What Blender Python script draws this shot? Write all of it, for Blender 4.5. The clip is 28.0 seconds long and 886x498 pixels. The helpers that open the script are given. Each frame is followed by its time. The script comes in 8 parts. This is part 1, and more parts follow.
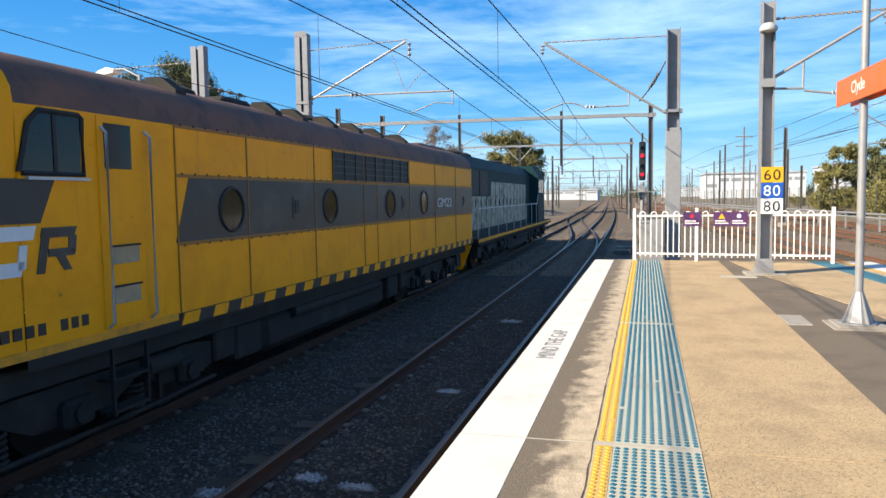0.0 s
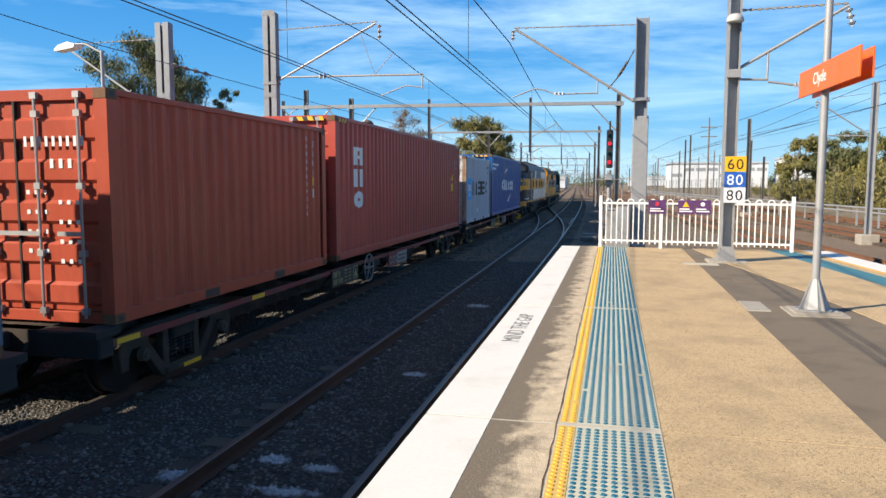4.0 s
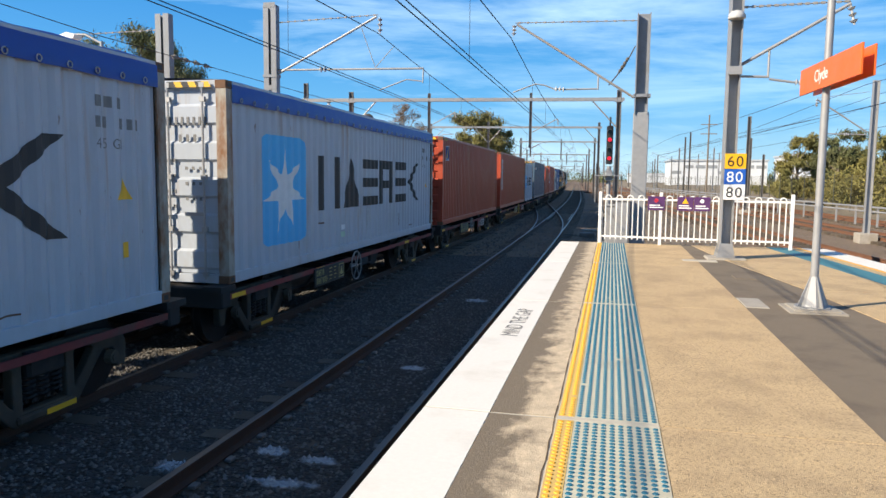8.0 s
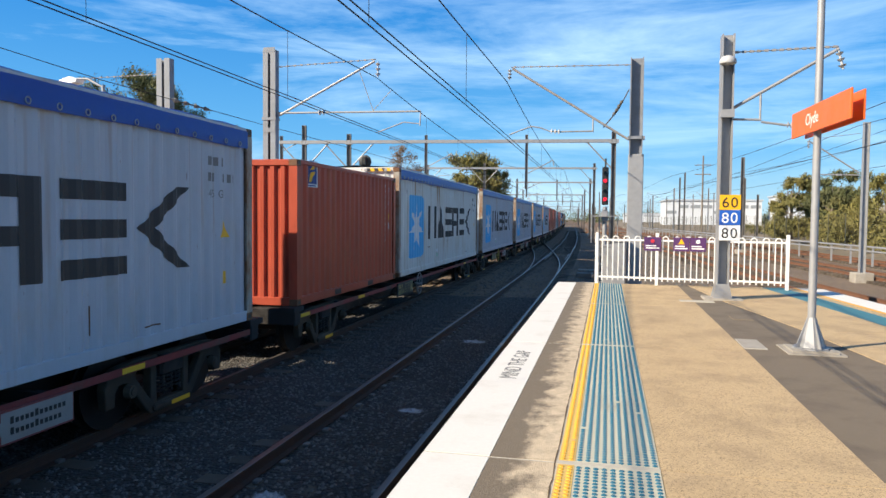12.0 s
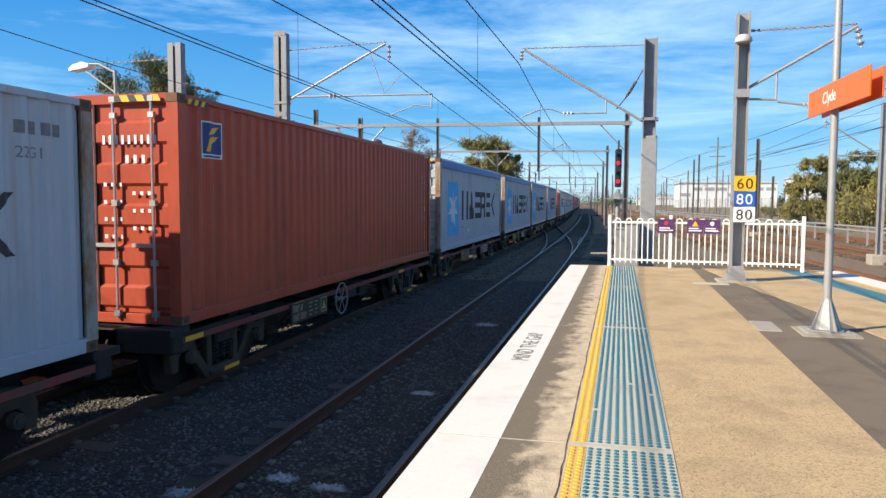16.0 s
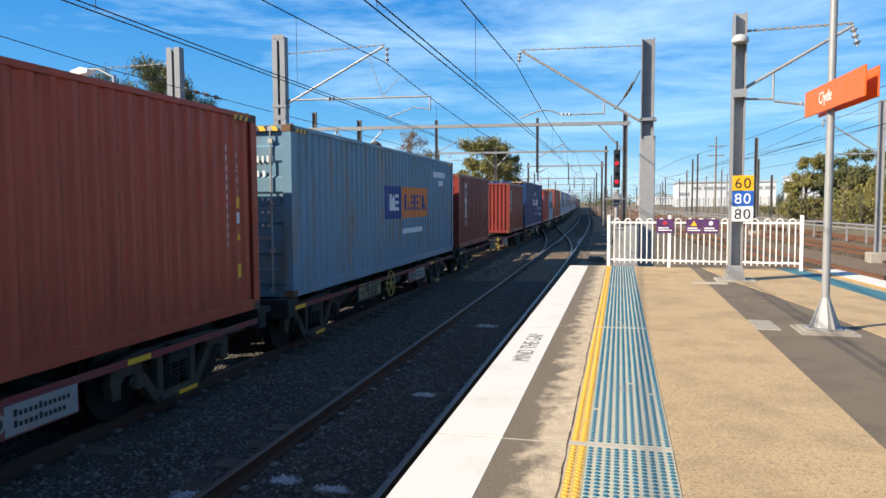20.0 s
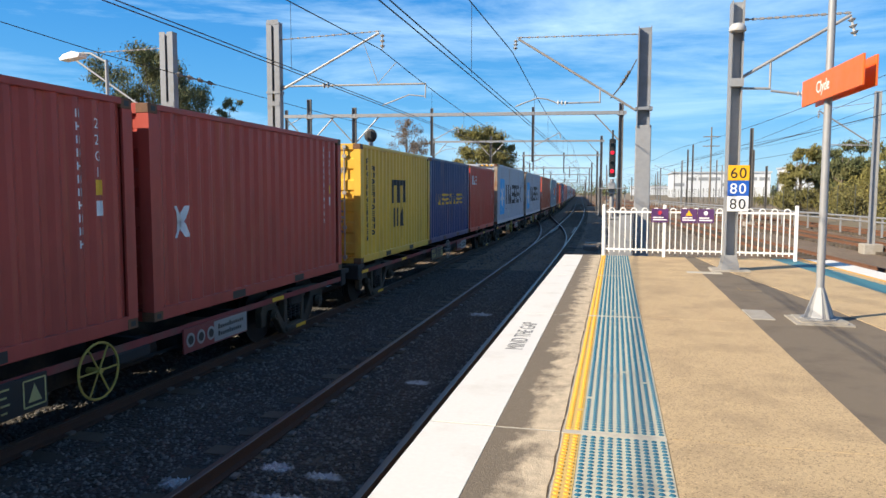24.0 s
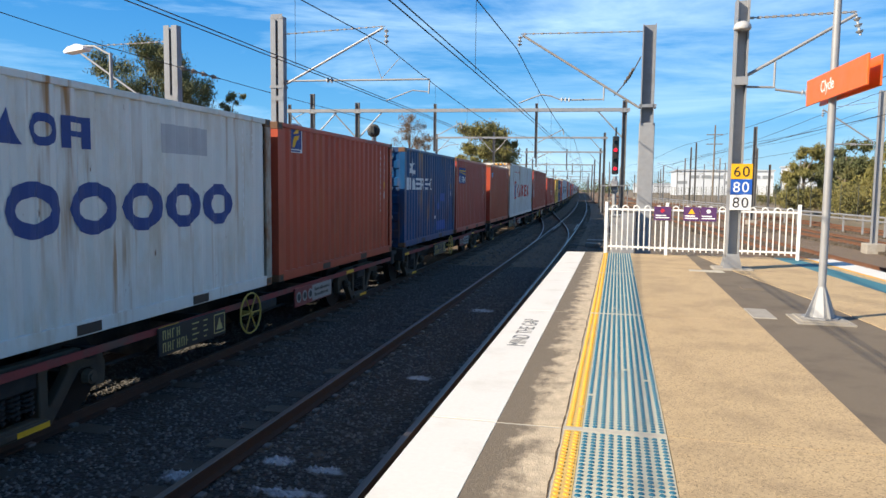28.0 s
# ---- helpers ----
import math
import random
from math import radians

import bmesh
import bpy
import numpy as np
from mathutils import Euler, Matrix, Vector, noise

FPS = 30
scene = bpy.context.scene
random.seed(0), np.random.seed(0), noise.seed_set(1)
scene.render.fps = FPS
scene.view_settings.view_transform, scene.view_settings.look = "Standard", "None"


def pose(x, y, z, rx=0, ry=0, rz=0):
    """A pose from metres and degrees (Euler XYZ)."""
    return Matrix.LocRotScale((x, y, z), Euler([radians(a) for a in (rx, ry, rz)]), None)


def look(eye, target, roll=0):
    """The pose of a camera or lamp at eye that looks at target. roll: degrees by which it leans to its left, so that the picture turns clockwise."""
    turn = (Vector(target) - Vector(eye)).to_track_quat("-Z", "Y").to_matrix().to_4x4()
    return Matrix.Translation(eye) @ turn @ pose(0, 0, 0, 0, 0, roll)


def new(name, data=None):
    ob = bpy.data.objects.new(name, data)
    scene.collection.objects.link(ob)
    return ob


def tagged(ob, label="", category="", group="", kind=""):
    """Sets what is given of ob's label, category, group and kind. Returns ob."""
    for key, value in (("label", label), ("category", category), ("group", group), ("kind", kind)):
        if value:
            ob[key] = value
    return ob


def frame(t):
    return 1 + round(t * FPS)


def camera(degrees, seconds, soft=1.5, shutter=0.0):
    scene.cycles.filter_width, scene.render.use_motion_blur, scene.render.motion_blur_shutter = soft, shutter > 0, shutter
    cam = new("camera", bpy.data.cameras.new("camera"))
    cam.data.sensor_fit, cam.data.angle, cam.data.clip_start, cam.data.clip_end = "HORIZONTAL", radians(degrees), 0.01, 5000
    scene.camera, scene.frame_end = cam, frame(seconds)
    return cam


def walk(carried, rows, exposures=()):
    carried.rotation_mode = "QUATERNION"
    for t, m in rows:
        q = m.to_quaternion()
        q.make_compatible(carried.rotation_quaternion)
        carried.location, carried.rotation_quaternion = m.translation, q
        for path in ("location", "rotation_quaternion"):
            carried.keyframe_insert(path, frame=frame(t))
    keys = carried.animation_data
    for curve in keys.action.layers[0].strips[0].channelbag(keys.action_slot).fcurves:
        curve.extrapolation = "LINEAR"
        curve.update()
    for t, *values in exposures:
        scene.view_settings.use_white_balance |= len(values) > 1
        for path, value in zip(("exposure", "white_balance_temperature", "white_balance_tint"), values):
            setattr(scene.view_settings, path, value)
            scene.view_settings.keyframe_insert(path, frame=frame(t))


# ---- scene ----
cam = camera(63.8, 28.0)
PATH = [
    (0, (1.14, 0.015, 1.507), (0.592, 1.933, 1.363), -0.9),
    (0.5, (1.143, 0.017, 1.511), (0.618, 1.941, 1.365), -0.8),
    (1, (1.142, 0.028, 1.495), (0.632, 1.956, 1.347), -0.8),
    (1.5, (1.137, 0.011, 1.495), (0.647, 1.944, 1.333), -0.6),
    (2, (1.139, 0.03, 1.491), (0.664, 1.965, 1.315), -0.3),
    (2.5, (1.141, -0.004, 1.5), (0.674, 1.932, 1.318), 0.0),
    (3, (1.139, 0.009, 1.492), (0.682, 1.947, 1.309), -0.2),
    (3.5, (1.141, 0.011, 1.488), (0.685, 1.949, 1.303), -0.0),
    (5.5, (1.144, 0.024, 1.477), (0.673, 1.959, 1.29), 0.0),
    (6, (1.139, -0.01, 1.489), (0.67, 1.925, 1.3), 0.2),
    (6.5, (1.143, 0.001, 1.484), (0.673, 1.936, 1.299), 0.2),
    (7, (1.138, -0.006, 1.482), (0.673, 1.931, 1.296), 0.1),
    (7.5, (1.138, -0.007, 1.476), (0.678, 1.931, 1.288), 0.3),
    (8, (1.134, 0.008, 1.475), (0.678, 1.945, 1.275), 0.6),
    (8.5, (1.135, 0.026, 1.471), (0.678, 1.963, 1.267), 0.6),
    (9, (1.137, 0.016, 1.48), (0.671, 1.952, 1.292), 0.2),
    (9.5, (1.135, -0.006, 1.488), (0.65, 1.927, 1.319), 0.0),
    (10, (1.134, -0.014, 1.485), (0.653, 1.922, 1.333), 0.1),
    (10.5, (1.133, -0.052, 1.505), (0.659, 1.886, 1.363), 0.2),
    (11, (1.134, -0.024, 1.492), (0.665, 1.917, 1.368), 0.1),
    (11.5, (1.124, -0.045, 1.503), (0.666, 1.9, 1.402), 0.4),
    (12, (1.126, -0.024, 1.498), (0.676, 1.923, 1.41), 0.5),
    (12.5, (1.135, 0.013, 1.484), (0.686, 1.96, 1.401), 0.7),
    (14.5, (1.134, 0.019, 1.471), (0.655, 1.958, 1.366), 0.4),
    (15, (1.128, 0.006, 1.48), (0.64, 1.942, 1.361), 0.4),
    (15.5, (1.13, 0.014, 1.475), (0.644, 1.95, 1.348), 0.3),
    (16, (1.131, 0.004, 1.479), (0.648, 1.94, 1.346), 0.2),
    (16.5, (1.128, 0.006, 1.479), (0.646, 1.942, 1.344), 0.4),
    (17, (1.125, 0.021, 1.47), (0.644, 1.958, 1.335), 0.6),
    (17.5, (1.131, 0.052, 1.462), (0.633, 1.985, 1.325), 0.1),
    (18, (1.133, 0.023, 1.47), (0.629, 1.953, 1.329), -0.2),
    (18.5, (1.129, -0.035, 1.487), (0.63, 1.897, 1.343), -0.1),
    (19, (1.129, -0.062, 1.5), (0.637, 1.871, 1.359), -0.1),
    (19.5, (1.138, -0.051, 1.497), (0.651, 1.884, 1.364), -0.2),
    (20, (1.138, -0.044, 1.49), (0.656, 1.893, 1.361), -0.3),
    (20.5, (1.135, -0.04, 1.492), (0.654, 1.898, 1.366), -0.2),
    (21, (1.135, -0.034, 1.489), (0.657, 1.904, 1.363), -0.2),
    (21.5, (1.139, -0.018, 1.476), (0.664, 1.921, 1.349), -0.3),
    (23.5, (1.129, -0.012, 1.476), (0.661, 1.926, 1.32), 0.2),
    (24, (1.131, 0.009, 1.47), (0.664, 1.947, 1.31), 0.1),
    (24.5, (1.133, 0.006, 1.474), (0.668, 1.944, 1.309), -0.2),
    (25, (1.137, 0.012, 1.47), (0.67, 1.949, 1.303), -0.2),
    (25.5, (1.133, -0.006, 1.474), (0.664, 1.931, 1.305), -0.0),
    (26, (1.133, 0.011, 1.472), (0.661, 1.948, 1.304), 0.2),
    (26.5, (1.134, 0.023, 1.466), (0.655, 1.957, 1.297), -0.1),
    (27, (1.126, -0.017, 1.48), (0.653, 1.919, 1.308), 0.3),
    (27.5, (1.123, 0.001, 1.473), (0.651, 1.937, 1.302), 0.6),
    (28, (1.127, -0.009, 1.476), (0.655, 1.927, 1.304), 0.6),
]
walk(cam, [(t, look(eye, target, roll)) for t, eye, target, roll in PATH], exposures=((0.0, 0.92), (0.8, 0.84), (1.5, 0.80), (28.0, 0.80)))

# ---- light ----
SUN_AZ, SUN_EL = 52.0, 30.6      # the light travels towards SUN_AZ degrees right of +y and down by SUN_EL
world = bpy.data.worlds.new("sky")
scene.world = world
world.use_nodes = True
wn = world.node_tree
wn.nodes.clear()


def wnode(kind, **values):
    n = wn.nodes.new(kind)
    for key, value in values.items():
        n.inputs[key].default_value = value
    return n


sky = wn.nodes.new("ShaderNodeTexSky")
sky.sky_type = 'NISHITA'
sky.sun_disc = False
sky.sun_elevation = radians(SUN_EL)
sky.sun_rotation = radians(SUN_AZ + 180)
sky.air_density, sky.dust_density, sky.ozone_density = 1.0, 0.12, 5.0
sky_out = wn.nodes.new("ShaderNodeOutputWorld")
sky_bg = wnode("ShaderNodeBackground", Strength=0.103)
# thin cirrus: stretched streaks of noise across the dome
coord = wn.nodes.new("ShaderNodeTexCoord")
cmap = wn.nodes.new("ShaderNodeMapping")
cmap.inputs["Rotation"].default_value = (0.0, radians(6), radians(-28))
cmap.inputs["Scale"].default_value = (1.6, 2.3, 11.0)
wn.links.new(coord.outputs["Generated"], cmap.inputs["Vector"])
cn = wnode("ShaderNodeTexNoise", Scale=1.35, Detail=9.0, Roughness=0.62, Distortion=0.35)
wn.links.new(cmap.outputs["Vector"], cn.inputs["Vector"])
ramp = wn.nodes.new("ShaderNodeValToRGB")
ramp.color_ramp.elements[0].position, ramp.color_ramp.elements[0].color = 0.46, (0, 0, 0, 1)
ramp.color_ramp.elements[1].position, ramp.color_ramp.elements[1].color = 0.74, (0.62, 0.62, 0.62, 1)
wn.links.new(cn.outputs["Fac"], ramp.inputs["Fac"])
hsv = wnode("ShaderNodeHueSaturation", Saturation=1.38, Value=1.0)
wn.links.new(sky.outputs["Color"], hsv.inputs["Color"])
# a deeper, more even blue over the whole dome, paler towards the horizon
sep = wn.nodes.new("ShaderNodeSeparateXYZ")
wn.links.new(coord.outputs["Generated"], sep.inputs["Vector"])
dome = wn.nodes.new("ShaderNodeValToRGB")
dome.color_ramp.elements[0].position, dome.color_ramp.elements[0].color = 0.0, (0.23, 0.40, 0.53, 1)
dome.color_ramp.elements[1].position, dome.color_ramp.elements[1].color = 0.34, (0.008, 0.135, 0.43, 1)
low = dome.color_ramp.elements.new(0.10)
low.color = (0.082, 0.275, 0.51, 1)
high = dome.color_ramp.elements.new(0.55)
high.color = (0.006, 0.062, 0.215, 1)
zenith = dome.color_ramp.elements.new(0.85)
zenith.color = (0.004, 0.032, 0.12, 1)
wn.links.new(sep.outputs["Z"], dome.inputs["Fac"])
lift = wn.nodes.new("ShaderNodeVectorMath")
lift.operation = 'SCALE'
lift.inputs["Scale"].default_value = 10.0
wn.links.new(dome.outputs["Color"], lift.inputs[0])
even = wn.nodes.new("ShaderNodeMix")
even.data_type = 'RGBA'
even.inputs["Factor"].default_value = 0.82
wn.links.new(hsv.outputs["Color"], even.inputs["A"])
wn.links.new(lift.outputs["Vector"], even.inputs["B"])
mix = wn.nodes.new("ShaderNodeMix")
mix.data_type = 'RGBA'
wn.links.new(ramp.outputs["Color"], mix.inputs["Factor"])
wn.links.new(even.outputs["Result"], mix.inputs["A"])
mix.inputs["B"].default_value = (5.0, 6.8, 8.0, 1)
wn.links.new(mix.outputs["Result"], sky_bg.inputs["Color"])
wn.links.new(sky_bg.outputs["Background"], sky_out.inputs["Surface"])

sun_data = bpy.data.lights.new("sun", 'SUN')
sun_data.energy, sun_data.angle, sun_data.color = 5.0, radians(0.53), (1.0, 0.87, 0.68)
sun = new("sun", sun_data)
sun.matrix_basis = look((0, 0, 0), (math.sin(radians(SUN_AZ)), math.cos(radians(SUN_AZ)), -math.tan(radians(SUN_EL))))

# ---- materials ----
MATS = {}


def mat(name, color, rough=0.7, metal=0.0, vary=0.25, scale=6.0, stain=None, stain_amt=0.0, bump=0.0, bump_scale=60.0,
        rand=0.0, emit=None, stretch=(1, 1, 1), stain_scale=1.5, spec=0.5, stain_to=None, speck=0.0, runs=None):
    """A surface with grain at two scales, patches of a stain colour, fine relief, and a shift of brightness from object to object."""
    if name in MATS:
        return MATS[name]
    m = bpy.data.materials.new(name)
    m.use_nodes = True
    t = m.node_tree
    b = t.nodes["Principled BSDF"]
    b.inputs["Roughness"].default_value = rough
    b.inputs["Metallic"].default_value = metal
    b.inputs["Specular IOR Level"].default_value = spec
    tc = t.nodes.new("ShaderNodeTexCoord")
    mp = t.nodes.new("ShaderNodeMapping")
    mp.inputs["Scale"].default_value = stretch
    t.links.new(tc.outputs["Object"], mp.inputs["Vector"])

    def tex(s, d=6.0):
        n = t.nodes.new("ShaderNodeTexNoise")
        n.inputs["Scale"].default_value, n.inputs["Detail"].default_value, n.inputs["Roughness"].default_value = s, d, 0.65
        t.links.new(mp.outputs["Vector"], n.inputs["Vector"])
        return n

    def mixer(fac, a, bb, mode='MIX'):
        n = t.nodes.new("ShaderNodeMix")
        n.data_type, n.blend_type = 'RGBA', mode
        for sock, v in (("Factor", fac), ("A", a), ("B", bb)):
            if isinstance(v, (float, int)):
                n.inputs[sock].default_value = v
            elif isinstance(v, tuple):
                n.inputs[sock].default_value = (*v[:3], 1)
            else:
                t.links.new(v, n.inputs[sock])
        return n.outputs["Result"]

    def ramped(sock, lo, hi, a=0.0, bb=1.0):
        n = t.nodes.new("ShaderNodeMapRange")
        n.inputs["From Min"].default_value, n.inputs["From Max"].default_value = lo, hi
        n.inputs["To Min"].default_value, n.inputs["To Max"].default_value = a, bb
        t.links.new(sock, n.inputs["Value"])
        return n.outputs["Result"]

    fine, broad = tex(scale), tex(scale * 0.13, 4.0)
    dark = tuple(c * (1 - vary) for c in color)
    light = tuple(min(1, c * (1 + vary * 0.6)) for c in color)
    col = mixer(ramped(fine.outputs["Fac"], 0.3, 0.7), dark, light)
    col = mixer(ramped(broad.outputs["Fac"], 0.3, 0.7, 0, 0.6), col, tuple(c * (1 - vary * 0.5) for c in color))
    if stain is not None:
        st = tex(stain_scale, 8.0)
        fac = st.outputs["Fac"]
        if stain_to:            # the stain keeps to one side of a strip, with a ragged edge
            sx = t.nodes.new("ShaderNodeSeparateXYZ")
            t.links.new(tc.outputs["Object"], sx.inputs["Vector"])
            ad = t.nodes.new("ShaderNodeMath")
            ad.operation = 'MULTIPLY_ADD'
            t.links.new(fac, ad.inputs[0])
            ad.inputs[1].default_value = 1.0
            t.links.new(ramped(sx.outputs["X"], stain_to[0], stain_to[1], -0.13, 0.29), ad.inputs[2])
            fac = ad.outputs[0]
        col = mixer(ramped(fac, 0.56 - 0.16 * stain_amt, 0.70 - 0.10 * stain_amt, 0, min(1.0, 0.35 + stain_amt)), col, stain)
    if runs:                    # rust that has run down from scratches, and small rusty nicks
        rm = t.nodes.new("ShaderNodeMapping")
        rm.inputs["Scale"].default_value = (5.0, 5.0, 0.30)
        t.links.new(tc.outputs["Object"], rm.inputs["Vector"])
        rnz, nick, where = t.nodes.new("ShaderNodeTexNoise"), tex(9.0, 3.0), tex(0.7, 3.0)
        rnz.inputs["Scale"].default_value, rnz.inputs["Detail"].default_value = 1.6, 4.0
        t.links.new(rm.outputs["Vector"], rnz.inputs["Vector"])
        gate = t.nodes.new("ShaderNodeMath")
        gate.operation = 'MULTIPLY'
        t.links.new(ramped(rnz.outputs["Fac"], 0.58, 0.72, 0, runs), gate.inputs[0])
        t.links.new(ramped(where.outputs["Fac"], 0.42, 0.62), gate.inputs[1])
        col = mixer(gate.outputs[0], col, (0.34, 0.19, 0.085))
        col = mixer(ramped(nick.outputs["Fac"], 0.70, 0.74, 0, 0.8 * min(1, runs * 1.5)), col, (0.17, 0.075, 0.035))
    if speck:                   # dark and pale grains of the aggregate
        vo = t.nodes.new("ShaderNodeTexVoronoi")
        vo.inputs["Scale"].default_value = 125.0
        t.links.new(tc.outputs["Object"], vo.inputs["Vector"])
        sp = t.nodes.new("ShaderNodeSeparateColor")
        t.links.new(vo.outputs["Color"], sp.inputs["Color"])
        col = mixer(ramped(sp.outputs["Red"], 0.80, 0.90, 0, speck), col, tuple(c * 0.45 for c in color))
        col = mixer(ramped(sp.outputs["Green"], 0.86, 0.96, 0, speck * 0.45), col, tuple(min(1, c * 1.35) for c in color))
    if rand:
        oi = t.nodes.new("ShaderNodeObjectInfo")
        hs = t.nodes.new("ShaderNodeHueSaturation")
        t.links.new(ramped(oi.outputs["Random"], 0, 1, 1 - rand, 1 + rand), hs.inputs["Value"])
        t.links.new(col, hs.inputs["Color"])
        col = hs.outputs["Color"]
    t.links.new(col, b.inputs["Base Color"])
    rr = ramped(fine.outputs["Fac"], 0.2, 0.8, max(0.05, rough - 0.1), min(1, rough + 0.1))
    t.links.new(rr, b.inputs["Roughness"])
    if bump:
        bn = tex(bump_scale, 5.0)
        bp = t.nodes.new("ShaderNodeBump")
        bp.inputs["Strength"].default_value, bp.inputs["Distance"].default_value = bump, 0.02
        t.links.new(bn.outputs["Fac"], bp.inputs["Height"])
        t.links.new(bp.outputs["Normal"], b.inputs["Normal"])
    if emit:
        b.inputs["Emission Color"].default_value = (*emit[:3], 1)
        b.inputs["Emission Strength"].default_value = emit[3]
    MATS[name] = m
    return m


def ballast_mat(name, color, size=22.0):
    """Crushed stone: cells of uneven grey with deep relief."""
    m = bpy.data.materials.new(name)
    m.use_nodes = True
    t = m.node_tree
    b = t.nodes["Principled BSDF"]
    b.inputs["Roughness"].default_value = 0.95
    tc = t.nodes.new("ShaderNodeTexCoord")
    v = t.nodes.new("ShaderNodeTexVoronoi")
    v.inputs["Scale"].default_value, v.inputs["Randomness"].default_value = size, 1.0
    t.links.new(tc.outputs["Object"], v.inputs["Vector"])
    n = t.nodes.new("ShaderNodeTexNoise")
    n.inputs["Scale"].default_value, n.inputs["Detail"].default_value = 0.45, 6.0
    t.links.new(tc.outputs["Object"], n.inputs["Vector"])
    hs = t.nodes.new("ShaderNodeHueSaturation")
    hs.inputs["Saturation"].default_value = 0.18
    t.links.new(v.outputs["Color"], hs.inputs["Color"])
    mx = t.nodes.new("ShaderNodeMix")
    mx.data_type, mx.blend_type = 'RGBA', 'MULTIPLY'
    mx.inputs["Factor"].default_value = 0.8
    mx.inputs["A"].default_value = (*color, 1)
    t.links.new(hs.outputs["Color"], mx.inputs["B"])
    m2 = t.nodes.new("ShaderNodeMix")
    m2.data_type = 'RGBA'
    t.links.new(n.outputs["Fac"], m2.inputs["Factor"])
    t.links.new(mx.outputs["Result"], m2.inputs["A"])
    m2.inputs["B"].default_value = (color[0] * 0.55, color[1] * 0.46, color[2] * 0.36, 1)
    t.links.new(m2.outputs["Result"], b.inputs["Base Color"])
    bp = t.nodes.new("ShaderNodeBump")
    bp.inputs["Strength"].default_value, bp.inputs["Distance"].default_value = 1.0, 0.05
    bp.invert = True
    t.links.new(v.outputs["Distance"], bp.inputs["Height"])
    t.links.new(bp.outputs["Normal"], b.inputs["Normal"])
    MATS[name] = m
    return m


# near ballast carries the train's shade in its colour; the brown one is lightened as sunlit
M_BALLAST = ballast_mat("shaded_crushed_stone", (0.085, 0.080, 0.076))
M_BALLAST_BROWN = ballast_mat("sunlit_brown_ballast", (0.29, 0.225, 0.165), 18.0)
M_STONE = mat("loose_stone", (0.15, 0.142, 0.132), 0.95, vary=0.35, scale=14.0, bump=0.3)


def vary_islands(m, lo, hi):
    """Each loose piece of the mesh gets its own brightness."""
    t = m.node_tree
    b = t.nodes["Principled BSDF"]
    src = b.inputs["Base Color"].links[0].from_socket
    geo, rng, hs = t.nodes.new("ShaderNodeNewGeometry"), t.nodes.new("ShaderNodeMapRange"), t.nodes.new("ShaderNodeHueSaturation")
    rng.inputs["To Min"].default_value, rng.inputs["To Max"].default_value = lo, hi
    t.links.new(geo.outputs["Random Per Island"], rng.inputs["Value"])
    t.links.new(rng.outputs["Result"], hs.inputs["Value"])
    t.links.new(src, hs.inputs["Color"])
    t.links.new(hs.outputs["Color"], b.inputs["Base Color"])


vary_islands(M_STONE, 0.45, 1.3)


def whitewash(m, spots):
    """White wash spilled over the stones in ragged patches: (x, y, half length, half width)."""
    t = m.node_tree
    b = t.nodes["Principled BSDF"]
    src = b.inputs["Base Color"].links[0].from_socket
    tc, nz = t.nodes.new("ShaderNodeTexCoord"), t.nodes.new("ShaderNodeTexNoise")
    nz.inputs["Scale"].default_value, nz.inputs["Detail"].default_value = 7.0, 6.0
    t.links.new(tc.outputs["Object"], nz.inputs["Vector"])
    total = None
    for x, y, a, w in spots:
        mp, ln, rg = t.nodes.new("ShaderNodeMapping"), t.nodes.new("ShaderNodeVectorMath"), t.nodes.new("ShaderNodeMapRange")
        mp.inputs["Location"].default_value = (-x / a, -y / w, 0)
        mp.inputs["Scale"].default_value = (1 / a, 1 / w, 0)
        ln.operation = 'LENGTH'
        rg.inputs["From Min"].default_value, rg.inputs["From Max"].default_value = 1.1, 0.2
        t.links.new(tc.outputs["Object"], mp.inputs["Vector"])
        t.links.new(mp.outputs["Vector"], ln.inputs[0])
        t.links.new(ln.outputs["Value"], rg.inputs["Value"])
        if total is None:
            total = rg.outputs["Result"]
        else:
            mx = t.nodes.new("ShaderNodeMath")
            mx.operation = 'MAXIMUM'
            t.links.new(total, mx.inputs[0])
            t.links.new(rg.outputs["Result"], mx.inputs[1])
            total = mx.outputs[0]
    ml, st = t.nodes.new("ShaderNodeMath"), t.nodes.new("ShaderNodeMapRange")
    ml.operation = 'MULTIPLY'
    t.links.new(total, ml.inputs[0])
    t.links.new(nz.outputs["Fac"], ml.inputs[1])
    st.inputs["From Min"].default_value, st.inputs["From Max"].default_value = 0.20, 0.42
    st.inputs["To Max"].default_value = 0.7
    t.links.new(ml.outputs[0], st.inputs["Value"])
    mix = t.nodes.new("ShaderNodeMix")
    mix.data_type = 'RGBA'
    t.links.new(st.outputs["Result"], mix.inputs["Factor"])
    t.links.new(src, mix.inputs["A"])
    mix.inputs["B"].default_value = (0.62, 0.66, 0.70, 1)
    t.links.new(mix.outputs["Result"], b.inputs["Base Color"])


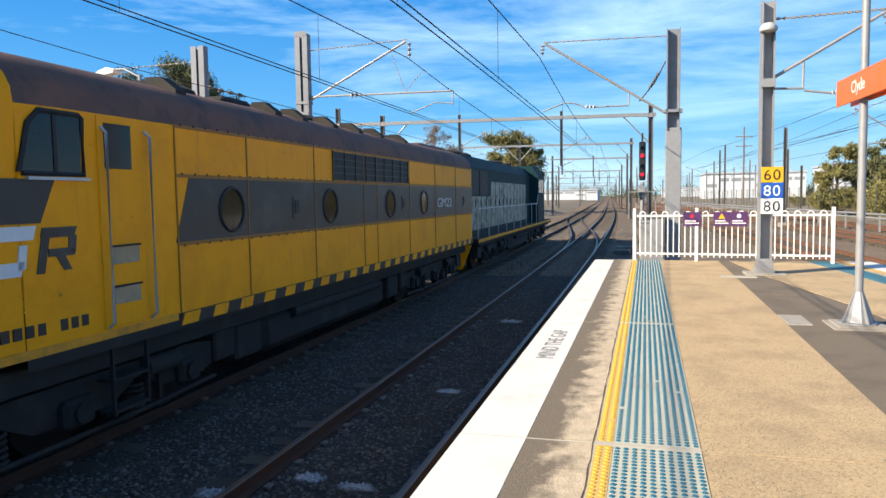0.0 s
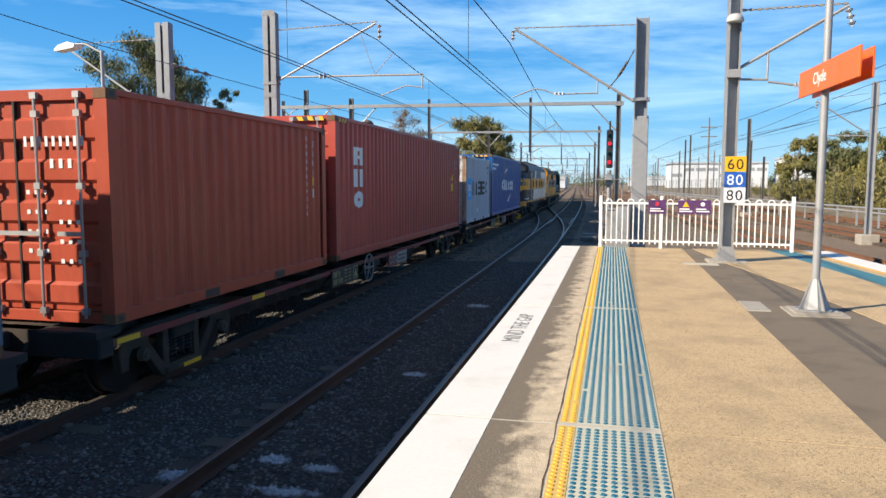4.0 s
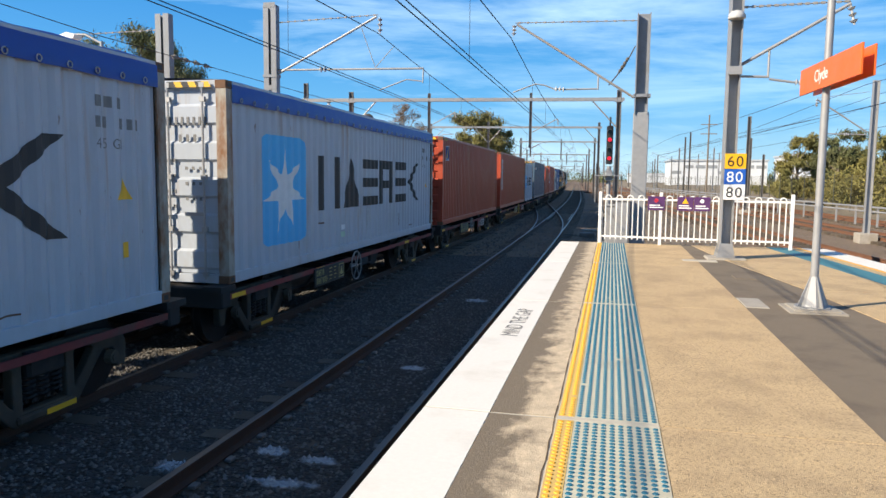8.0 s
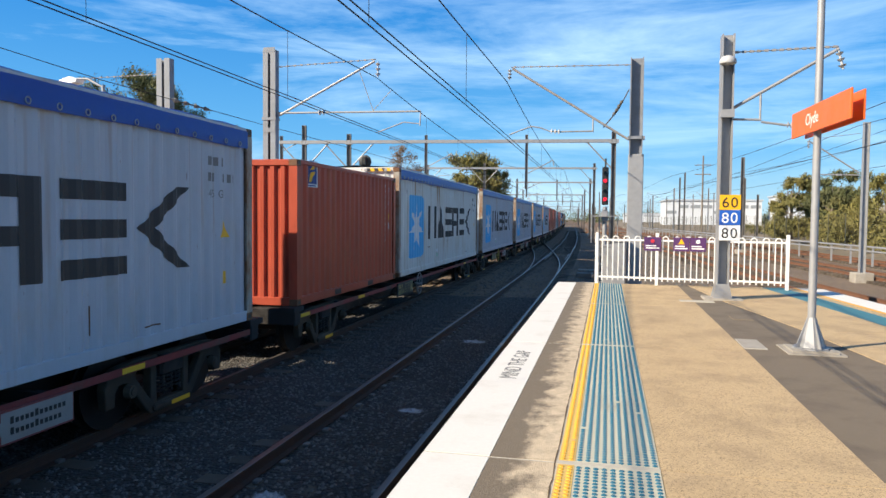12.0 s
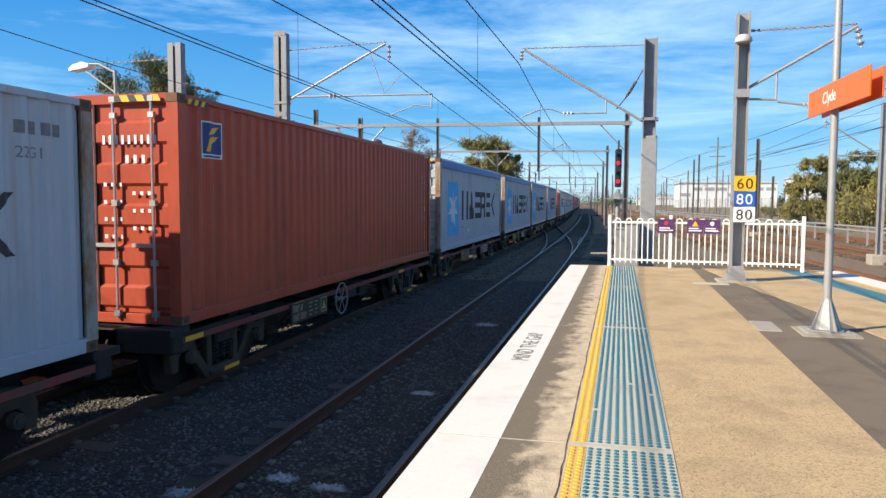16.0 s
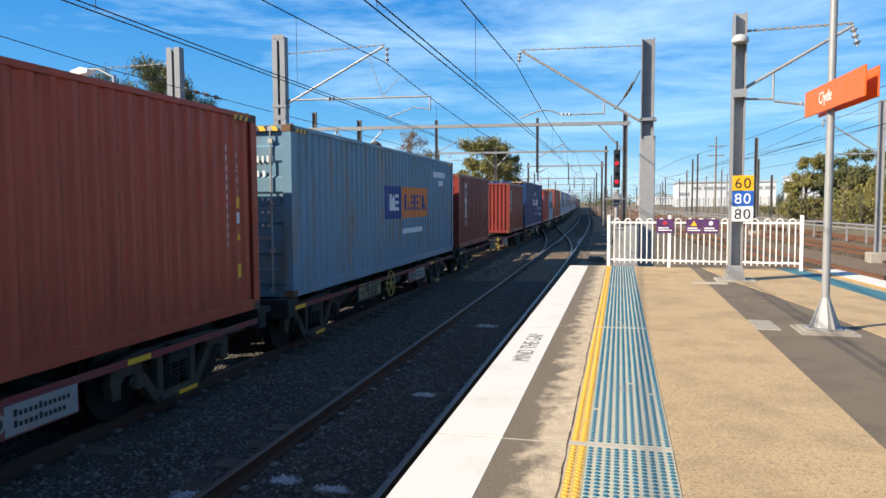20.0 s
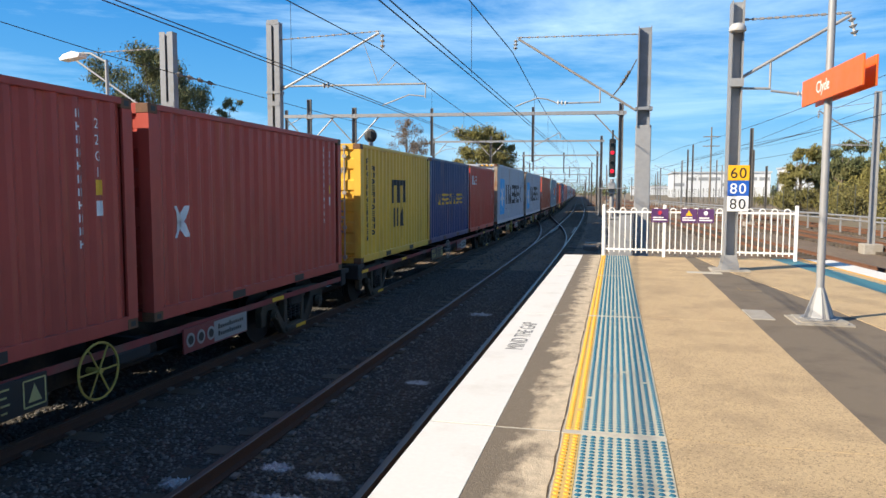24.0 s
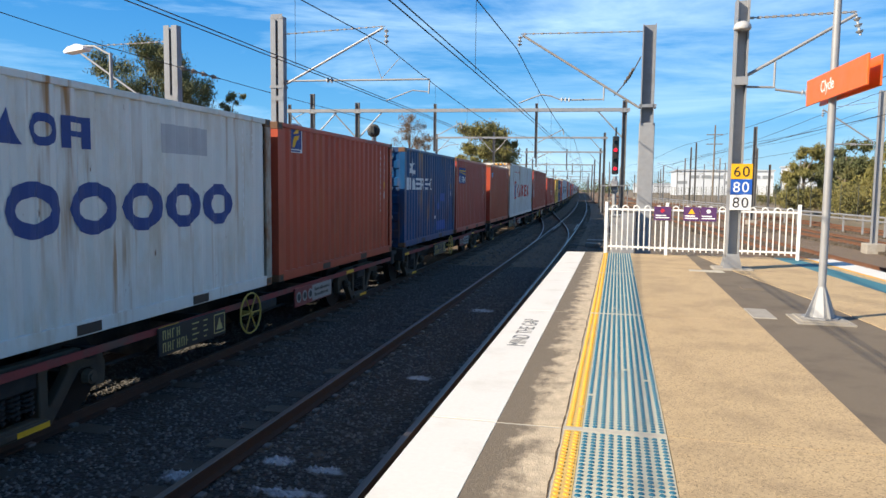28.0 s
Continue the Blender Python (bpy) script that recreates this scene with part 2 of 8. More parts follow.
SPILLS = ((-2.70, 5.60, 0.26, 0.22), (-1.98, 6.14, 0.26, 0.17), (-1.48, 6.04, 0.34, 0.13), (-1.58, 5.49, 0.50, 0.14), (-1.70, 15.1, 0.42, 0.30), (-1.5, 9.4, 0.25, 0.2))
whitewash(M_STONE, SPILLS)
whitewash(M_BALLAST, SPILLS)
M_EARTH = mat("dry_earth_and_gravel", (0.24, 0.19, 0.135), 0.95, vary=0.35, scale=3.0, stain=(0.15, 0.14, 0.08), stain_amt=0.5, bump=0.6, bump_scale=20)
M_AGG = mat("exposed_aggregate_concrete", (0.55, 0.40, 0.225), 0.9, vary=0.22, scale=45.0, stain=(0.38, 0.275, 0.16), stain_amt=0.55, bump=0.45, bump_scale=110, stain_scale=1.3, speck=0.95)
M_WHITE_PAINT = mat("white_edge_paint", (0.72, 0.70, 0.66), 0.75, vary=0.07, scale=30.0, stain=(0.55, 0.52, 0.46), stain_amt=0.15, bump=0.06)
M_COPING = mat("stained_coping_concrete", (0.58, 0.47, 0.33), 0.9, vary=0.32, scale=14.0, stain=(0.165, 0.132, 0.094), stain_amt=0.95, bump=0.3, stain_scale=4.6, stain_to=(0.76, 0.44), speck=0.16, stretch=(1.0, 0.7, 1.0))
M_YELLOW_TILE = mat("yellow_tactile_paint", (0.80, 0.40, 0.035), 0.7, vary=0.14, scale=25, stain=(0.45, 0.30, 0.10), stain_amt=0.25)
M_TILE_BASE = mat("pale_grey_tactile_base", (0.52, 0.50, 0.39), 0.8, vary=0.16, scale=30, stain=(0.34, 0.30, 0.22), stain_amt=0.35)
M_BLUE_DOT = mat("blue_tactile_dots", (0.008, 0.125, 0.205), 0.6, vary=0.2, scale=40, stain=(0.13, 0.2, 0.24), stain_amt=0.2)
M_ASPHALT = mat("worn_asphalt", (0.18, 0.142, 0.10), 0.92, vary=0.2, scale=55, stain=(0.11, 0.085, 0.062), stain_amt=0.45, bump=0.25, bump_scale=160)
M_JOINT = mat("pale_joint_mortar", (0.50, 0.46, 0.38), 0.9, vary=0.2, scale=20)
M_CONC = mat("grey_concrete", (0.36, 0.33, 0.285), 0.9, vary=0.2, scale=14, stain=(0.25, 0.21, 0.16), stain_amt=0.35, bump=0.15)
M_SLEEPER = mat("stained_concrete_sleeper", (0.105, 0.083, 0.062), 0.92, vary=0.3, scale=9, stain=(0.075, 0.06, 0.045), stain_amt=0.6, bump=0.2, rand=0.3)
M_RAIL = mat("rusty_rail_side", (0.065, 0.034, 0.022), 0.85, vary=0.35, scale=10, bump=0.15)
M_RAILTOP = mat("dull_worn_rail_head", (0.17, 0.145, 0.125), 0.42, 0.55, vary=0.15, scale=4, stretch=(1, 0.05, 1))
M_RUSTRAIL = mat("orange_rusty_rail", (0.17, 0.078, 0.042), 0.9, vary=0.3, scale=8, bump=0.2)
M_GALV = mat("galvanised_steel", (0.335, 0.34, 0.35), 0.55, 0.3, vary=0.16, scale=7, stain=(0.30, 0.28, 0.26), stain_amt=0.25)
M_MAST = mat("weathered_shaded_mast_steel", (0.24, 0.258, 0.29), 0.65, 0.2, vary=0.22, scale=5, stain=(0.18, 0.185, 0.195), stain_amt=0.4)
M_GALV_RUST = mat("weathered_brown_steel_arm", (0.31, 0.295, 0.285), 0.7, 0.2, vary=0.25, scale=7, stain=(0.22, 0.16, 0.11), stain_amt=0.25)
M_DARKSTEEL = mat("dull_dark_steel", (0.18, 0.17, 0.16), 0.65, 0.4, vary=0.25, scale=6, stain=(0.12, 0.075, 0.05), stain_amt=0.3)
M_WIRE = mat("copper_wire_dark", (0.05, 0.048, 0.045), 0.6, 0.5, vary=0.1)
M_CERAMIC = mat("grey_insulator_glaze", (0.45, 0.46, 0.47), 0.25, vary=0.1)
M_FENCE = mat("white_fence_paint", (0.78, 0.78, 0.76), 0.45, vary=0.06, scale=12, stain=(0.6, 0.57, 0.5), stain_amt=0.1)
M_ORANGE = mat("orange_sign_sheet", (0.80, 0.14, 0.015), 0.4, vary=0.04, scale=5)
M_SIGNWHITE = mat("white_sign_film", (0.82, 0.82, 0.82), 0.4, vary=0.03)
M_PURPLE = mat("purple_sign_sheet", (0.085, 0.03, 0.12), 0.45, vary=0.06)
M_SIGNYEL = mat("yellow_sign_sheet", (0.80, 0.42, 0.01), 0.45, vary=0.04)
M_SIGNBLUE = mat("blue_sign_sheet", (0.015, 0.10, 0.45), 0.45, vary=0.05)
M_BLACK = mat("black_paint", (0.02, 0.02, 0.021), 0.5, vary=0.2)
M_LETTERGREY = mat("worn_grey_lettering", (0.20, 0.20, 0.20), 0.7, vary=0.35, scale=60)
M_REDLAMP = mat("red_signal_lens", (0.5, 0.01, 0.01), 0.25, emit=(1.0, 0.02, 0.05, 0.8))
M_GLASS = mat("dark_window_glass", (0.012, 0.013, 0.014), 0.05, vary=0.1, spec=0.35)
M_RUBBER = mat("black_rubber", (0.018, 0.018, 0.018), 0.75, vary=0.2)
M_LEAF = mat("gum_leaves", (0.115, 0.128, 0.05), 0.7, vary=0.5, scale=0.9, stain=(0.15, 0.13, 0.04), stain_amt=0.35, stain_scale=0.5)
M_LEAF2 = mat("yellow_green_scrub_leaves", (0.20, 0.185, 0.055), 0.7, vary=0.5, scale=0.7, stain=(0.23, 0.185, 0.045), stain_amt=0.5, stain_scale=0.4)
vary_islands(M_LEAF, 0.6, 1.45)
vary_islands(M_LEAF2, 0.6, 1.45)
M_BARK = mat("grey_bark", (0.20, 0.165, 0.13), 0.9, vary=0.35, scale=6, bump=0.4, stretch=(1, 1, 0.2))
M_BUILDING = mat("pale_warehouse_wall", (0.56, 0.59, 0.63), 0.7, vary=0.08, scale=2)
M_GREENFENCE = mat("dark_mesh_fence", (0.07, 0.075, 0.06), 0.8, vary=0.2)


# ---- building blocks ----
class Geo:
    """Collects boxes, tubes and prisms into one mesh."""

    def __init__(self):
        self.v, self.f, self.mi, self.cur, self.m = [], [], [], 0, None

    def add(self, verts, faces):
        o = len(self.v)
        self.v += [tuple(self.m @ Vector(p)) for p in verts] if self.m is not None else [tuple(p) for p in verts]
        self.f += [tuple(o + i for i in f) for f in faces]
        self.mi += [self.cur] * len(faces)
        return self

    def box(self, a, b, bevel=0.0):
        x0, y0, z0 = (min(p, q) for p, q in zip(a, b))
        x1, y1, z1 = (max(p, q) for p, q in zip(a, b))
        if not bevel:
            v = [(x0, y0, z0), (x1, y0, z0), (x1, y1, z0), (x0, y1, z0), (x0, y0, z1), (x1, y0, z1), (x1, y1, z1), (x0, y1, z1)]
            return self.add(v, [(0, 3, 2, 1), (4, 5, 6, 7), (0, 1, 5, 4), (1, 2, 6, 5), (2, 3, 7, 6), (3, 0, 4, 7)])
        k = min(bevel, (x1 - x0) / 2.01, (y1 - y0) / 2.01, (z1 - z0) / 2.01)
        v, ids = [], {}
        for sx in (0, 1):
            for sy in (0, 1):
                for sz in (0, 1):
                    c = (x1 if sx else x0, y1 if sy else y0, z1 if sz else z0)
                    d = (-k if sx else k, -k if sy else k, -k if sz else k)
                    for ax in range(3):
                        ids[sx, sy, sz, ax] = len(v)
                        v.append(tuple(c[i] + (0 if i == ax else d[i]) for i in range(3)))
        f = []
        for ax in range(3):
            u, w = (ax + 1) % 3, (ax + 2) % 3
            for s in (0, 1):
                def key(p, q, ax=ax, u=u, w=w, s=s):
                    t = [0, 0, 0]
                    t[ax], t[u], t[w] = s, p, q
                    return ids[t[0], t[1], t[2], ax]
                loop = [key(0, 0), key(1, 0), key(1, 1), key(0, 1)]
                f.append(tuple(loop if s else loop[::-1]))
            for p in (0, 1):
                for q in (0, 1):
                    t0, t1 = [0, 0, 0], [0, 0, 0]
                    t0[u] = t1[u] = p
                    t0[w] = t1[w] = q
                    t0[ax], t1[ax] = 0, 1
                    loop = [ids[(*t0, u)], ids[(*t1, u)], ids[(*t1, w)], ids[(*t0, w)]]
                    f.append(tuple(loop if (p + q) % 2 else loop[::-1]))
        for sx in (0, 1):
            for sy in (0, 1):
                for sz in (0, 1):
                    loop = [ids[sx, sy, sz, i] for i in range(3)]
                    f.append(tuple(loop if (sx + sy + sz) % 2 else loop[::-1]))
        return self.add(v, f)

    def tube(self, p0, p1, r, r1=None, seg=8, caps=True):
        p0, p1 = Vector(p0), Vector(p1)
        r1 = r if r1 is None else r1
        q = (p1 - p0).to_track_quat('Z', 'Y')
        v = []
        for p, rad in ((p0, r), (p1, r1)):
            v += [p + q @ Vector((rad * math.cos(2 * math.pi * i / seg), rad * math.sin(2 * math.pi * i / seg), 0)) for i in range(seg)]
        f = [(i, (i + 1) % seg, seg + (i + 1) % seg, seg + i) for i in range(seg)]
        if caps:
            f += [tuple(range(seg))[::-1], tuple(range(seg, 2 * seg))]
        return self.add(v, f)

    def line(self, pts, r, seg=6):
        """A bent tube through pts."""
        pts = [Vector(p) for p in pts]
        v = []
        for i, p in enumerate(pts):
            d = (pts[min(i + 1, len(pts) - 1)] - pts[max(i - 1, 0)]).normalized()
            q = d.to_track_quat('Z', 'Y')
            v += [p + q @ Vector((r * math.cos(2 * math.pi * k / seg), r * math.sin(2 * math.pi * k / seg), 0)) for k in range(seg)]
        f = []
        for i in range(len(pts) - 1):
            f += [(i * seg + k, i * seg + (k + 1) % seg, (i + 1) * seg + (k + 1) % seg, (i + 1) * seg + k) for k in range(seg)]
        n = len(pts) - 1
        f += [tuple(range(seg))[::-1], tuple(range(n * seg, n * seg + seg))]
        return self.add(v, f)

    def ring(self, c, axis, rad, r, seg=20, sides=6):
        """A torus about axis."""
        q = Vector(axis).to_track_quat('Z', 'Y')
        v = []
        for i in range(seg):
            a = 2 * math.pi * i / seg
            for k in range(sides):
                b = 2 * math.pi * k / sides
                v.append(Vector(c) + q @ Vector(((rad + r * math.cos(b)) * math.cos(a), (rad + r * math.cos(b)) * math.sin(a), r * math.sin(b))))
        f = []
        for i in range(seg):
            j = (i + 1) % seg
            f += [(i * sides + k, j * sides + k, j * sides + (k + 1) % sides, i * sides + (k + 1) % sides) for k in range(sides)]
        return self.add(v, f)

    def prism(self, poly, axis, a, b):
        """A polygon of (u, w) points swept along an axis from a to b. For x: (y, z); for y: (x, z); for z: (x, y)."""
        def put(u, w, s):
            return (s, u, w) if axis == 'x' else (u, s, w) if axis == 'y' else (u, w, s)
        n = len(poly)
        v = [put(u, w, a) for u, w in poly] + [put(u, w, b) for u, w in poly]
        f = [(i, (i + 1) % n, n + (i + 1) % n, n + i) for i in range(n)]
        return self.add(v, f + [tuple(range(n))[::-1], tuple(range(n, 2 * n))])

    def lathe(self, pts, c, axis='z', seg=16):
        """A profile of (radius, height) turned about an upright or level axis through c."""
        v = []
        for r, h in pts:
            for i in range(seg):
                a = 2 * math.pi * i / seg
                p = (r * math.cos(a), r * math.sin(a), h)
                p = p if axis == 'z' else (p[2], p[0], p[1]) if axis == 'x' else (p[1], p[2], p[0])
                v.append(tuple(c[k] + p[k] for k in range(3)))
        f = []
        for j in range(len(pts) - 1):
            f += [(j * seg + i, j * seg + (i + 1) % seg, (j + 1) * seg + (i + 1) % seg, (j + 1) * seg + i) for i in range(seg)]
        n = len(pts) - 1
        return self.add(v, f + [tuple(range(seg))[::-1], tuple(range(n * seg, (n + 1) * seg))])

    def mesh(self, name, mats, smooth=False):
        me = bpy.data.meshes.new(name)
        me.from_pydata(self.v, [], self.f)
        for m in (mats if isinstance(mats, (list, tuple)) else [mats]):
            me.materials.append(m)
        if any(self.mi):
            me.polygons.foreach_set("material_index", self.mi)
        bm = bmesh.new()
        bm.from_mesh(me)
        bmesh.ops.recalc_face_normals(bm, faces=bm.faces)
        bm.to_mesh(me)
        bm.free()
        if smooth:
            me.shade_smooth()
            me.set_sharp_from_angle(angle=radians(38))
        me.update()
        return me

    def ob(self, name, mats, parent=None, smooth=False, label=""):
        o = new(name, self.mesh(name, mats, smooth))
        o.parent = parent
        return tagged(o, label) if label else o


def thing(name, label, category, group="", loc=(0, 0, 0), rz=0.0):
    e = new(name)
    e.empty_display_size = 0.2
    e.matrix_basis = pose(*loc, 0, 0, rz)
    return tagged(e, label, category, group)


def share(name, me, parent, m=None):
    o = new(name, me)
    o.parent = parent
    if m is not None:
        o.matrix_basis = m
    return o


def letters(text, size, depth=0.002):
    """The mesh of a line of text in the built-in font, lying in x and y, from its left lower corner."""
    cu = bpy.data.curves.new("lettering", 'FONT')
    cu.body, cu.size, cu.extrude = text, size, depth
    tmp = new("lettering", cu)
    bpy.context.view_layer.update()
    me = bpy.data.meshes.new_from_object(tmp)
    bpy.data.objects.remove(tmp)
    return me


# ---- the lie of the tracks ----
BEND = 2400.0          # radius of the gentle left-hand curve that begins beside the camera
STRAIGHT = 112.0       # past here the tracks run straight on
RAIL_Z = -1.02
NEAR_X, TRAIN_X = -1.62, -5.38


def bend(y):
    k = min(max(y, 0.0), STRAIGHT)
    return -k * k / (2 * BEND) - max(0.0, y - STRAIGHT) * STRAIGHT / BEND


def turned(y):
    """The heading of the tracks at y, in degrees about z."""
    return math.degrees(math.atan2(min(max(y, 0.0), STRAIGHT), BEND))


def on_track(x, y, z):
    """The pose of a thing that stands on a track whose middle is at x beside the camera."""
    return pose(x + bend(y), y, z, 0, 0, turned(y))

# ---- ground and tracks ----
RIGHT = ((8.9, 28.0, -0.07), (13.2, 44.0, -0.07), (16.9, 60.0, -0.07))     # tracks on the far side of the platform: x at y, slope
TURN0, TURN1 = 31.0, 88.0                                                   # the crossover between the two main tracks


def right_x(k, y):
    x, y0, s = RIGHT[k]
    return x + s * (min(y, 140) - y0) + (bend(y) if y > 140 else 0)


def cross_x(y):
    k = max(0.0, min(1.0, (y - TURN0) / (TURN1 - TURN0)))
    return NEAR_X + (TRAIN_X - NEAR_X) * k * k * (3 - 2 * k)


def build_ground():
    ys = [-700, -300, -120, -60, -30, -20] + [-12 + 1.0 * i for i in range(90)] + [80, 90, 100, 115, 130, 150, 170, 200, 240, 280, 330, 400, 500, 650, 900, 1400, 2500]
    xs = [-2500, -900, -400, -200, -120, -80, -50, -35, -25, -18, -14, -11, -9.0, -8.0] + [-7.4 + 0.3 * i for i in range(27)] + [1, 2.5, 4, 5.6, 7.2, 8.1, 9, 9.9, 10.8, 11.8, 12.8, 13.8, 15, 17, 20, 25, 32, 45, 70, 110, 200, 400, 900, 2500]
    v, f = [], []
    rnd = random.Random(3)
    for y in ys:
        for x in xs:
            near = min(abs(x - NEAR_X), abs(x - TRAIN_X))
            z = -1.188 if near < 1.5 else -1.188 - 0.12 * min(1, (near - 1.5) / 1.5)
            if abs(x) < 60 and -20 < y < 70:
                z += rnd.uniform(-0.012, 0.012)
            if x > 18:
                z += min(1.2, (x - 18) * 0.10)          # the bank rises towards the scrub
            if x < -9:
                z += min(0.9, (-9 - x) * 0.2)
            v.append((x + (bend(y) if abs(x) < 300 else 0) if y < 700 else x - 40, y, z))
    n = len(xs)
    for j in range(len(ys) - 1):
        for i in range(n - 1):
            f.append((j * n + i, j * n + i + 1, (j + 1) * n + i + 1, (j + 1) * n + i))
    me = bpy.data.meshes.new("ground")
    me.from_pydata(v, [], f)
    me.materials.append(M_BALLAST)
    me.materials.append(M_EARTH)
    me.materials.append(M_BALLAST_BROWN)
    for p in me.polygons:
        c = p.center
        # shade-darkened ballast beside the camera, sunlit brown further off
        p.material_index = (0 if c.y < 24 and c.x < 1 else 2) if (-9.2 < c.x - bend(c.y) < 17.5) else 1
    me.update()
    return tagged(new("ground", me), "grey crushed stone ballast with brown earth verges", "ground", kind="structure")


build_ground()

RAIL_PROFILE = [(-0.070, -0.150), (0.070, -0.150), (0.070, -0.138), (0.012, -0.122), (0.010, -0.045), (0.035, -0.032), (0.035, -0.004), (0.028, 0.0),
                (-0.028, 0.0), (-0.035, -0.004), (-0.035, -0.032), (-0.010, -0.045), (-0.012, -0.122), (-0.070, -0.138)]


def rail(name, fx, y0, y1, step, parent, side=M_RAIL, top=M_RAILTOP, dz=0.0):
    """A rail of flat-bottom section along x = fx(y)."""
    ys, y = [], y0
    while y < y1:
        ys.append(y)
        y += step * (1 if y < 120 else 4)
    ys.append(y1)
    n = len(RAIL_PROFILE)
    v, f, mi = [], [], []
    for y in ys:
        v += [(fx(y) + u, y, RAIL_Z + dz + w) for u, w in RAIL_PROFILE]
    for j in range(len(ys) - 1):
        for i in range(n):
            f.append((j * n + i, j * n + (i + 1) % n, (j + 1) * n + (i + 1) % n, (j + 1) * n + i))
            mi.append(1 if i in (6, 7, 8) else 0)
    me = bpy.data.meshes.new(name)
    me.from_pydata(v, [], f)
    me.materials.append(side)
    me.materials.append(top)
    me.polygons.foreach_set("material_index", mi)
    me.update()
    o = new(name, me)
    o.parent = parent
    return o


def sleeper_mesh(length=2.5):
    g = Geo()
    h = length / 2
    g.prism([(-h, -0.20), (h, -0.20), (h, 0.0), (h - 0.55, 0.0), (h - 0.75, -0.025), (-h + 0.75, -0.025), (-h + 0.55, 0.0), (-h, 0.0)], 'y', -0.12, 0.12)
    return g.mesh("sleeper", M_SLEEPER)


def clip_mesh():
    g = Geo()
    for s in (-0.7175, 0.7175):
        for d in (-0.10, 0.10):
            g.box((s + d - 0.035, -0.05, 0.0), (s + d + 0.035, 0.05, 0.035), 0.008)
    return g.mesh("rail_clip", M_DARKSTEEL)


SLEEPER, CLIP = sleeper_mesh(), clip_mesh()


def track(name, label, mid, y0, y1, far, side=M_RAIL, top=M_RAILTOP, near_count=90, start=1.0):
    """Two rails on sleepers; the nearest sleepers are pieces of their own, the rest one part."""
    t = tagged(thing(name, label, "track"), kind="structure")
    for s in (-0.7525, 0.7525):
        rail("rail", lambda y, s=s: mid(y) + s, y0, y1, 2.0, t, side, top)
    for i in range(near_count):
        y = start + 0.6 * i
        m = pose(mid(y), y, RAIL_Z - 0.155 + 0.006 * math.sin(i * 2.3), 0, 0, turned(y) + math.sin(i * 1.7) * 0.4)
        share("sleeper", SLEEPER, t, m)
        if i < 40:
            share("rail_clip", CLIP, t, m)
    g = Geo()
    y = start + 0.6 * near_count
    while y < far:
        g.m = pose(mid(y), y, RAIL_Z - 0.155)
        g.box((-1.25, -0.12, -0.2), (1.25, 0.12, 0))
        y += 0.6
    y = start - 0.6
    while y > -60:
        g.m = pose(mid(y), y, RAIL_Z - 0.155)
        g.box((-1.25, -0.12, -0.2), (1.25, 0.12, 0))
        y -= 0.6
    tagged(g.ob("far_sleepers", M_SLEEPER, t), kind="stuff")
    return t


track("track_1", "steel rails on stained concrete sleepers beside the platform", lambda y: NEAR_X + bend(y), -300, 700, 160)
track("track_2", "freight track with shiny rails on concrete sleepers", lambda y: TRAIN_X + bend(y), -600, 700, 160)
for k in range(3):
    track("track_%d" % (k + 3), "rusty disused-looking rails on brown ballast", lambda y, k=k: right_x(k, y), -60, 500, 150, M_RUSTRAIL, M_RUSTRAIL, near_count=50, start=18.0)

crossing = tagged(thing("track_6", "turnout rails crossing between two tracks", "track"), kind="structure")
for s in (-0.7525, 0.7525):
    rail("rail", lambda y, s=s: cross_x(y) + bend(y) + s, TURN0, TURN1, 1.5, crossing, dz=0.004)
for s in (-0.62, 0.62):
    rail("check_rail", lambda y, s=s: NEAR_X + bend(y) + s, 44, 52, 1.5, crossing, dz=-0.006)
point_motor = thing("point_motor", "grey steel point machine beside the track", "railway equipment", loc=(0.1, 33.5, -1.22))
Geo().box((-0.35, -0.25, 0), (0.35, 0.25, 0.22), 0.03).ob("casing", M_DARKSTEEL, point_motor)
Geo().tube((-0.35, 0, 0.08), (-1.3, 0, 0.08), 0.02).ob("rod", M_DARKSTEEL, point_motor)
for x, y in ((-0.45, 24.6), (-0.35, 30.2), (-0.5, 38.0)):
    cov = thing("trough_lid", "flat concrete cable trough lid on the ballast", "trough lid", "trough lids", (x + 0.6, y, -1.22))
    Geo().box((-0.45, -0.25, 0), (0.45, 0.25, 0.07), 0.012).ob("slab", M_CONC, cov)


